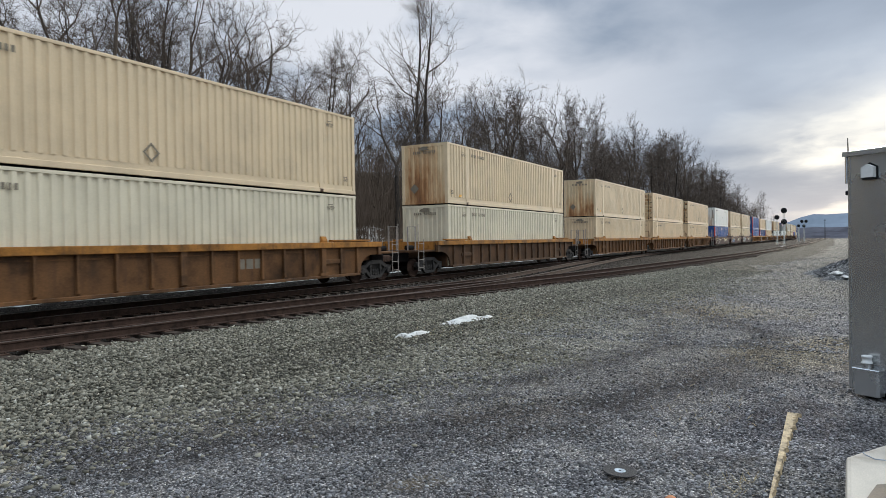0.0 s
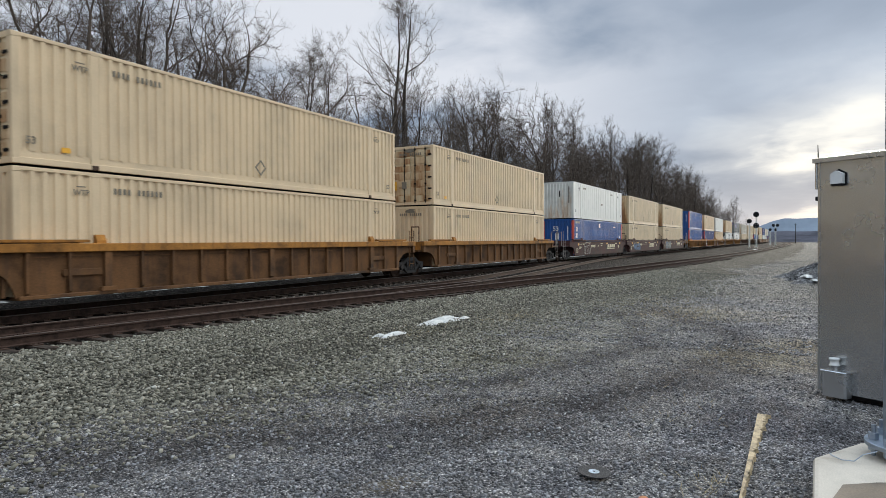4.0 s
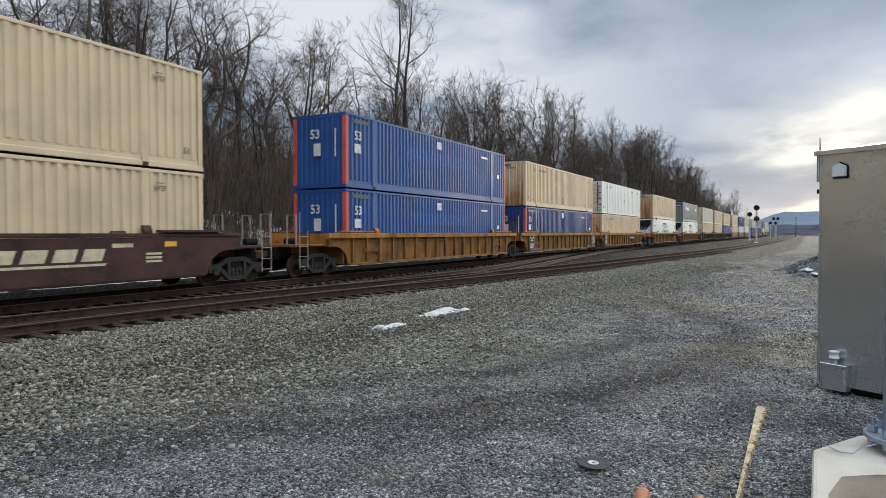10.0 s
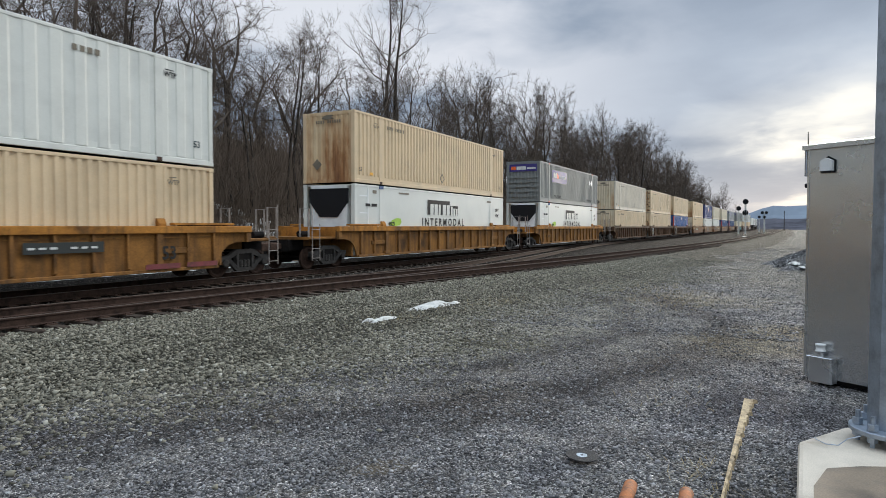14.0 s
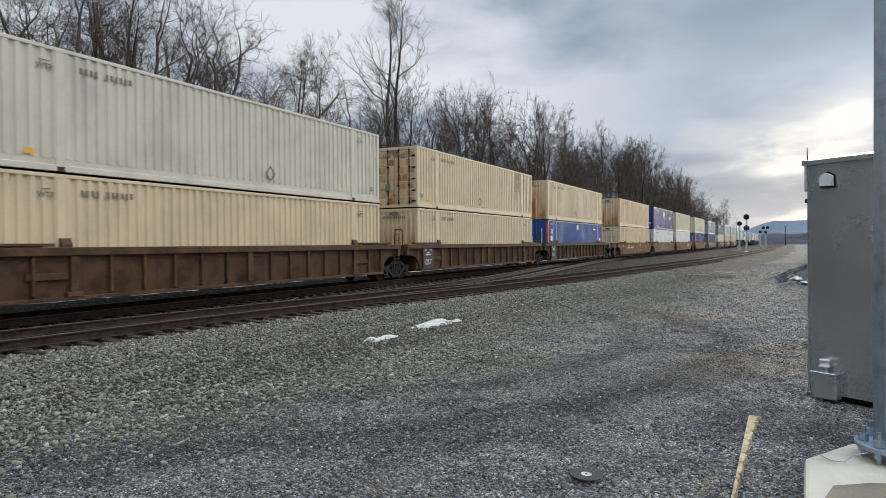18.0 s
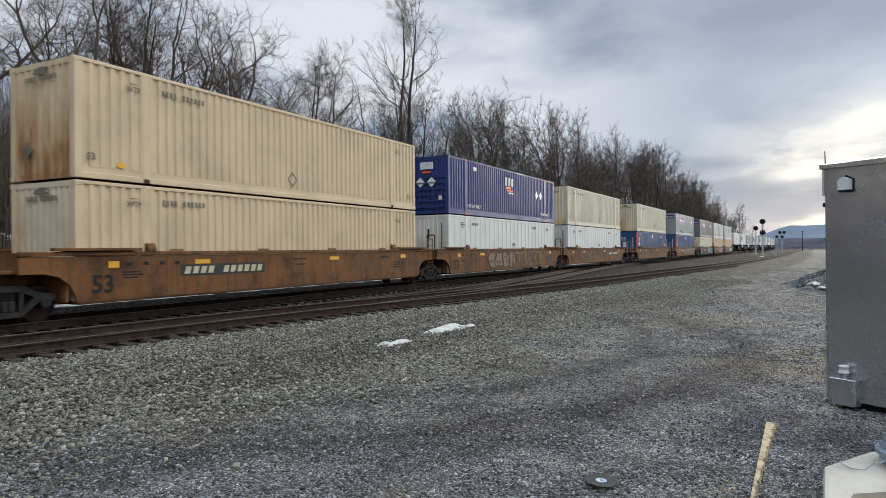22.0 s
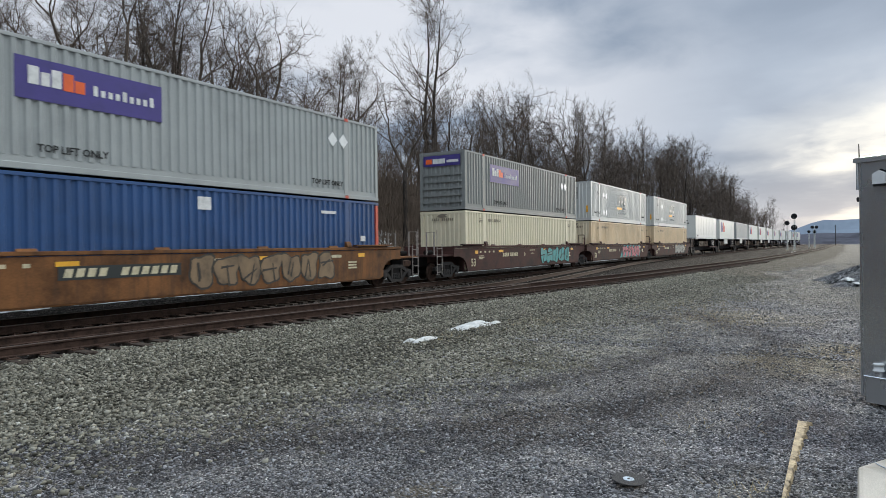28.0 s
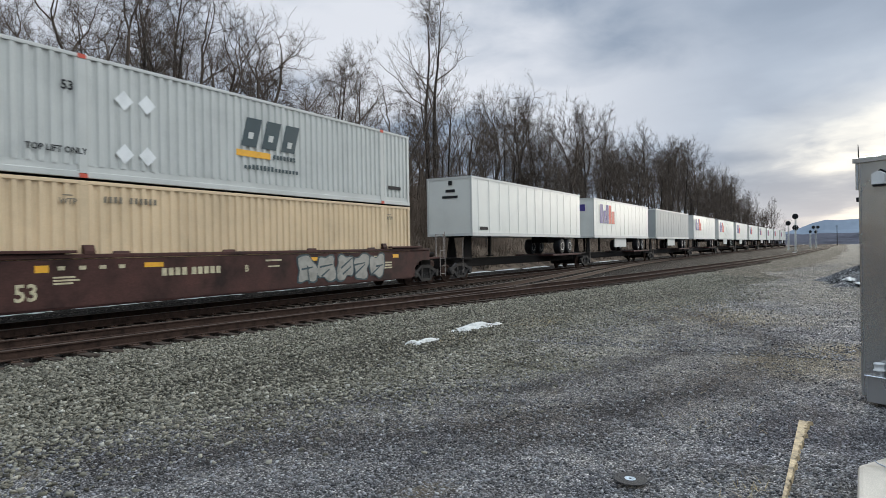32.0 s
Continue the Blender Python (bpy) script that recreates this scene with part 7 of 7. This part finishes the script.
# ---- the bare winter woods on the slope ----
def limb(trunk, crown, p, d, length, radius, level, rng, spread):
    """A crooked limb that ends in a fork, with side limbs on its way."""
    n = (7, 6, 5, 4, 3)[level]
    wander = (0.06, 0.12, 0.19, 0.25, 0.3)[level]
    pts, rad, kids = [p.copy()], [radius], []
    end = radius * (0.7, 0.55, 0.45, 0.4, 0.3)[level]
    for i in range(n):
        d = (d + Vector((rng.gauss(0, wander), rng.gauss(0, wander), rng.gauss(0, wander * 0.6) + (0.05, 0.10, 0.07, 0.04, 0.0)[level]))).normalized()
        p = p + d * (length / n)
        u = (i + 1) / n
        r = radius + (end - radius) * u
        pts.append(p.copy())
        rad.append(r)
        if level < 4 and u < 0.95 and u > (0.45, 0.25, 0.2, 0.2)[level] and rng.random() < (0.55, 0.75, 0.85, 0.8)[level]:
            kids.append((p.copy(), d.copy(), r * rng.uniform(0.4, 0.65), rng.uniform(34, 68), rng.uniform(0.5, 0.85)))
        if level >= 3:
            for _ in range(1 if level == 3 else 2):
                w = Vector((rng.gauss(0, 1), rng.gauss(0, 1), rng.gauss(0.15, 0.8))).normalized()
                e = p + (d * 0.6 + w * 0.75 + Vector((0, 0, 0.12))) * rng.uniform(0.3, 0.75)
                k = d.orthogonal().normalized() * 0.009
                crown.add([tuple(p - k), tuple(p + k), tuple(e)], [(0, 1, 2)])
    (trunk if level == 0 else crown).tube([tuple(q) for q in pts], rad, (8, 6, 4, 3, 3)[level], level < 1)
    if level < 4:
        turn = rng.uniform(0, 6.28)
        forks = rng.choice(((2, 2, 3), (2, 2, 3), (2, 2, 3), (2, 2))[level])
        for k in range(forks):
            kids.append((p.copy(), d.copy(), end * rng.uniform(0.62, 0.92), rng.uniform(14, 40), rng.uniform(0.75, 1.15)))
            kids[-1] += (turn + 6.28 * k / forks,)
    for kid in kids:
        q, e, r, a, f = kid[:5]
        o = e.orthogonal().normalized()
        az = kid[5] if len(kid) > 5 else rng.uniform(0, 6.28)
        side = o * math.cos(az) + e.cross(o) * math.sin(az)
        a = radians(a * spread)
        limb(trunk, crown, q, (e * math.cos(a) + side * math.sin(a)).normalized(), length * f * (0.74, 0.68, 0.62, 0.6)[level], max(0.012, r), level + 1, rng, spread)


def tree_kind(seed, high, radius, spread, bole=0.36):
    rng = random.Random(seed)
    tr, cr = Shape(), Shape()
    lean = Vector((rng.gauss(0, 0.10), rng.gauss(0, 0.10), 1)).normalized()
    limb(tr, cr, Vector((0, 0, -0.4)), lean, high * bole, radius, 0, rng, spread)
    top = max(p[2] for p in cr.v)
    return tr.mesh("trunk", M_BARK, True), cr.mesh("crown", M_TWIG), top


def leader_kind(seed, high, radius, first=0.45, reach=0.24, leaders=1, vines=0):
    """A slender forest tree: stems that run through to the top, side limbs from a share of the height on; vines hang on some."""
    rng = random.Random(seed)
    tr, cr = Shape(), Shape()
    for k in range(leaders):
        p = Vector((k * 0.9, 0.3 * k, -0.4))
        d = Vector((rng.gauss(0, 0.05) + 0.05 * k, rng.gauss(0, 0.05), 1)).normalized()
        pts, rad, n = [tuple(p)], [radius], 16
        tall = high * (1 - 0.06 * k)
        for i in range(n):
            u = (i + 1) / n
            d = (d + Vector((rng.gauss(0, 0.05), rng.gauss(0, 0.05), 0.08))).normalized()
            p = p + d * (tall / n)
            r = radius * (1 - u) ** 0.8 + 0.022
            pts.append(tuple(p))
            rad.append(r)
            if u > first:
                for _ in range(2 if u > 0.8 else 1):
                    az, a = rng.uniform(0, 6.28), radians(rng.uniform(30, 58))
                    o = d.orthogonal().normalized()
                    side = o * math.cos(az) + d.cross(o) * math.sin(az)
                    limb(tr, cr, p.copy(), (d * math.cos(a) + side * math.sin(a)).normalized(), (1 - u) * reach * high + rng.uniform(1.0, 2.0), max(0.028, r * rng.uniform(0.4, 0.65)), 2, rng, 1.0)
            for _ in range(int(vines * (0.4 + u))):
                w = Vector((rng.gauss(0, 1), rng.gauss(0, 1), rng.gauss(-0.2, 0.7))).normalized()
                q = p - d * rng.uniform(0, tall / n)
                e = q + w * rng.uniform(0.3, 0.9) + Vector((0, 0, -rng.uniform(0, 0.5)))
                cr.tube([tuple(q), tuple((q + e) / 2 + Vector((0, 0, 0.12))), tuple(e)], [0.018, 0.014, 0.006], 3, False)
        tr.tube(pts, rad, 8)
    top = max(q[2] for q in cr.v)
    return tr.mesh("trunk", M_BARK, True), cr.mesh("crown", M_TWIG), top


KINDS = [tree_kind(*k) for k in ((21, 14, 0.20, 0.95, 0.42), (22, 13, 0.19, 1.15), (24, 12, 0.20, 1.25, 0.34), (26, 12, 0.18, 1.05, 0.36), (28, 13, 0.20, 1.1, 0.44))]
KINDS += [leader_kind(*k) for k in ((41, 15, 0.17, 0.40, 0.24), (42, 16, 0.16, 0.50, 0.20), (43, 15, 0.18, 0.35, 0.28), (44, 15, 0.15, 0.45, 0.22, 2))]
TALL_KIND = leader_kind(31, 19, 0.25, 0.48, 0.27, 2)
THIN_KIND = leader_kind(32, 17, 0.18, 0.50, 0.14)
VINE_KIND = leader_kind(33, 15, 0.20, 0.40, 0.22, 1, 26)
_rt = random.Random(77)
# how high the woods stand against the sky: (bearing from the track's axis, tangent of the height)
SKYLINE = ((-2, 0.03), (5.4, 0.062), (7, 0.10), (9.2, 0.135), (13, 0.165), (17.6, 0.20), (22.8, 0.225), (26, 0.235), (32, 0.262), (36, 0.275), (38.4, 0.295), (41, 0.268), (43, 0.32), (46.6, 0.38), (54.9, 0.42), (62, 0.42), (95, 0.42), (180, 0.3))


def skyline(x, y):
    b = math.degrees(math.atan2(y, x))
    for (p, e), (q, g) in zip(SKYLINE, SKYLINE[1:]):
        if p <= b <= q:
            return e + (g - e) * (b - p) / (q - p)
    return 0.04


def plant(kind, x, y, share, label="bare grey-brown deciduous tree in winter on the slope"):
    """A tree whose top reaches a share of the woods' outline."""
    z = hill_height(x, y) - 0.1
    full = math.hypot(x, y) * skyline(x, y) + 2.15 - z
    high = min(full * share, 23.0)
    if high < 2.5:
        return
    t = thing("bare_tree", label, "tree", "woods on the slope", at=(x, y, z))
    t.rotation_euler[2] = _rt.uniform(0, 6.28)
    k = high / kind[2]
    w = k * (0.82 if x > 45 else 1.0 if k > 0.6 else 1.2)
    t.scale = (w, w, k)
    part("trunk", kind[0], t)
    part("crown", kind[1], t)


def feature(bearing, off, kind, share, label):
    x = (main_y(40) + off) / math.tan(radians(bearing))
    plant(kind, x, main_y(x) + off, share, label)


feature(31.6, 15, TALL_KIND, 1.75, "tall forked bare tree standing above the woods")
feature(22.4, 15, THIN_KIND, 1.06, "slender tall bare tree above the woods")
feature(17.0, 15, VINE_KIND, 1.12, "tall vine-hung bare tree above the woods")
feature(47.5, 10, KINDS[2], 1.0, "wide-crowned bare tree close behind the train")
feature(38.6, 12, KINDS[4], 1.0, "wide-crowned bare tree close behind the train")
feature(51.0, 10, KINDS[0], 1.0, "dark bare tree close behind the train")
feature(53.7, 12, VINE_KIND, 0.95, "dark vine-hung bare tree close behind the train")
for _b in range(180):
    # along the slope, ever wider apart with distance
    _u = _b / 179
    _x = -14 + 84 * _u + 290 * _u ** 2.6 + _rt.uniform(-1.5, 1.5)
    _off = _rt.choice((9.5, 10.5, 12, 15, 18.5, 22, 27)) + _rt.uniform(-1.6, 1.6)
    plant(_rt.choice(KINDS), _x, main_y(_x) + _off, _rt.uniform(0.70, 1.15))
for _b in range(30):
    _x, _off = 55 + 215 * (_b / 29) ** 1.3 + _rt.uniform(-2, 2), _rt.uniform(9, 16)
    plant(_rt.choice(KINDS), _x, main_y(_x) + _off, _rt.uniform(0.72, 1.02))
for _b in range(50):
    _x, _off = _rt.uniform(-10, 60), _rt.uniform(8, 30)
    plant(_rt.choice(KINDS), _x, main_y(_x) + _off, _rt.uniform(0.35, 0.6), "young bare tree among the woods")
for _b in range(100):
    _x, _off = 45 + 230 * _rt.random() ** 1.2, _rt.uniform(7, 24)
    plant(_rt.choice(KINDS), _x, main_y(_x) + _off, _rt.uniform(0.45, 0.75), "young bare tree among the woods")


def thicket():
    """Brush, vines and saplings that fill the foot of the woods."""
    rng = random.Random(9)
    s = Shape()
    for i in range(21000):
        u = rng.random()
        x = 2 + 60 * u + 240 * u ** 3
        off = 5.0 + 20 * rng.random() ** 1.3
        y = main_y(x) + off
        z = hill_height(x, y) - 0.05
        h = rng.uniform(0.8, 3.6) if off > 8.5 else rng.uniform(0.3, 1.3)
        lx, ly = rng.gauss(0, 0.38) * h, rng.gauss(0, 0.38) * h
        r = rng.uniform(0.008, 0.02) * (1 + x / 90)
        mx, my = lx * 0.35 + rng.gauss(0, 0.1), ly * 0.35 + rng.gauss(0, 0.1)
        s.tube([(x, y, z), (x + mx, y + my, z + h * 0.55), (x + lx, y + ly, z + h * rng.uniform(0.7, 1.0))], [r, r * 0.8, r * 0.4], 3, False)
        for _ in range(2):
            f = rng.uniform(0.3, 0.9)
            bx, by, bz = x + lx * f, y + ly * f, z + h * f * 0.9
            q = (rng.gauss(0, 0.5), rng.gauss(0, 0.5), rng.uniform(0.1, 0.7))
            a = r * 0.5
            s.add([(bx - a, by, bz), (bx + a, by, bz), (bx + q[0], by + q[1], bz + q[2])], [(0, 1, 2)])
    # taller saplings and hanging vines where the slope comes close
    for i in range(7500):
        x = -6 + 58 * rng.random() ** 1.2
        off = 7.0 + 11 * rng.random()
        y = main_y(x) + off
        z = hill_height(x, y) - 0.05
        h = rng.uniform(2.2, 6.0)
        lx, ly = rng.gauss(0, 0.16) * h, rng.gauss(0, 0.16) * h
        r = rng.uniform(0.009, 0.02)
        s.tube([(x, y, z), (x + lx * 0.3, y + ly * 0.3, z + h * 0.5), (x + lx, y + ly, z + h)], [r, r * 0.8, r * 0.35], 3, False)
        for _ in range(5):
            f = rng.uniform(0.3, 0.95)
            bx, by, bz = x + lx * f, y + ly * f, z + h * f
            q = (rng.gauss(0, 0.45), rng.gauss(0, 0.45), rng.uniform(-0.1, 0.7))
            s.add([(bx - r * 0.6, by, bz), (bx + r * 0.6, by, bz), (bx + q[0], by + q[1], bz + q[2])], [(0, 1, 2)])
    return s


thing("brush", "dense dead brush and vines at the foot of the woods", "brush", kind="stuff", me=thicket().mesh("brush", M_BRUSH))


motions()
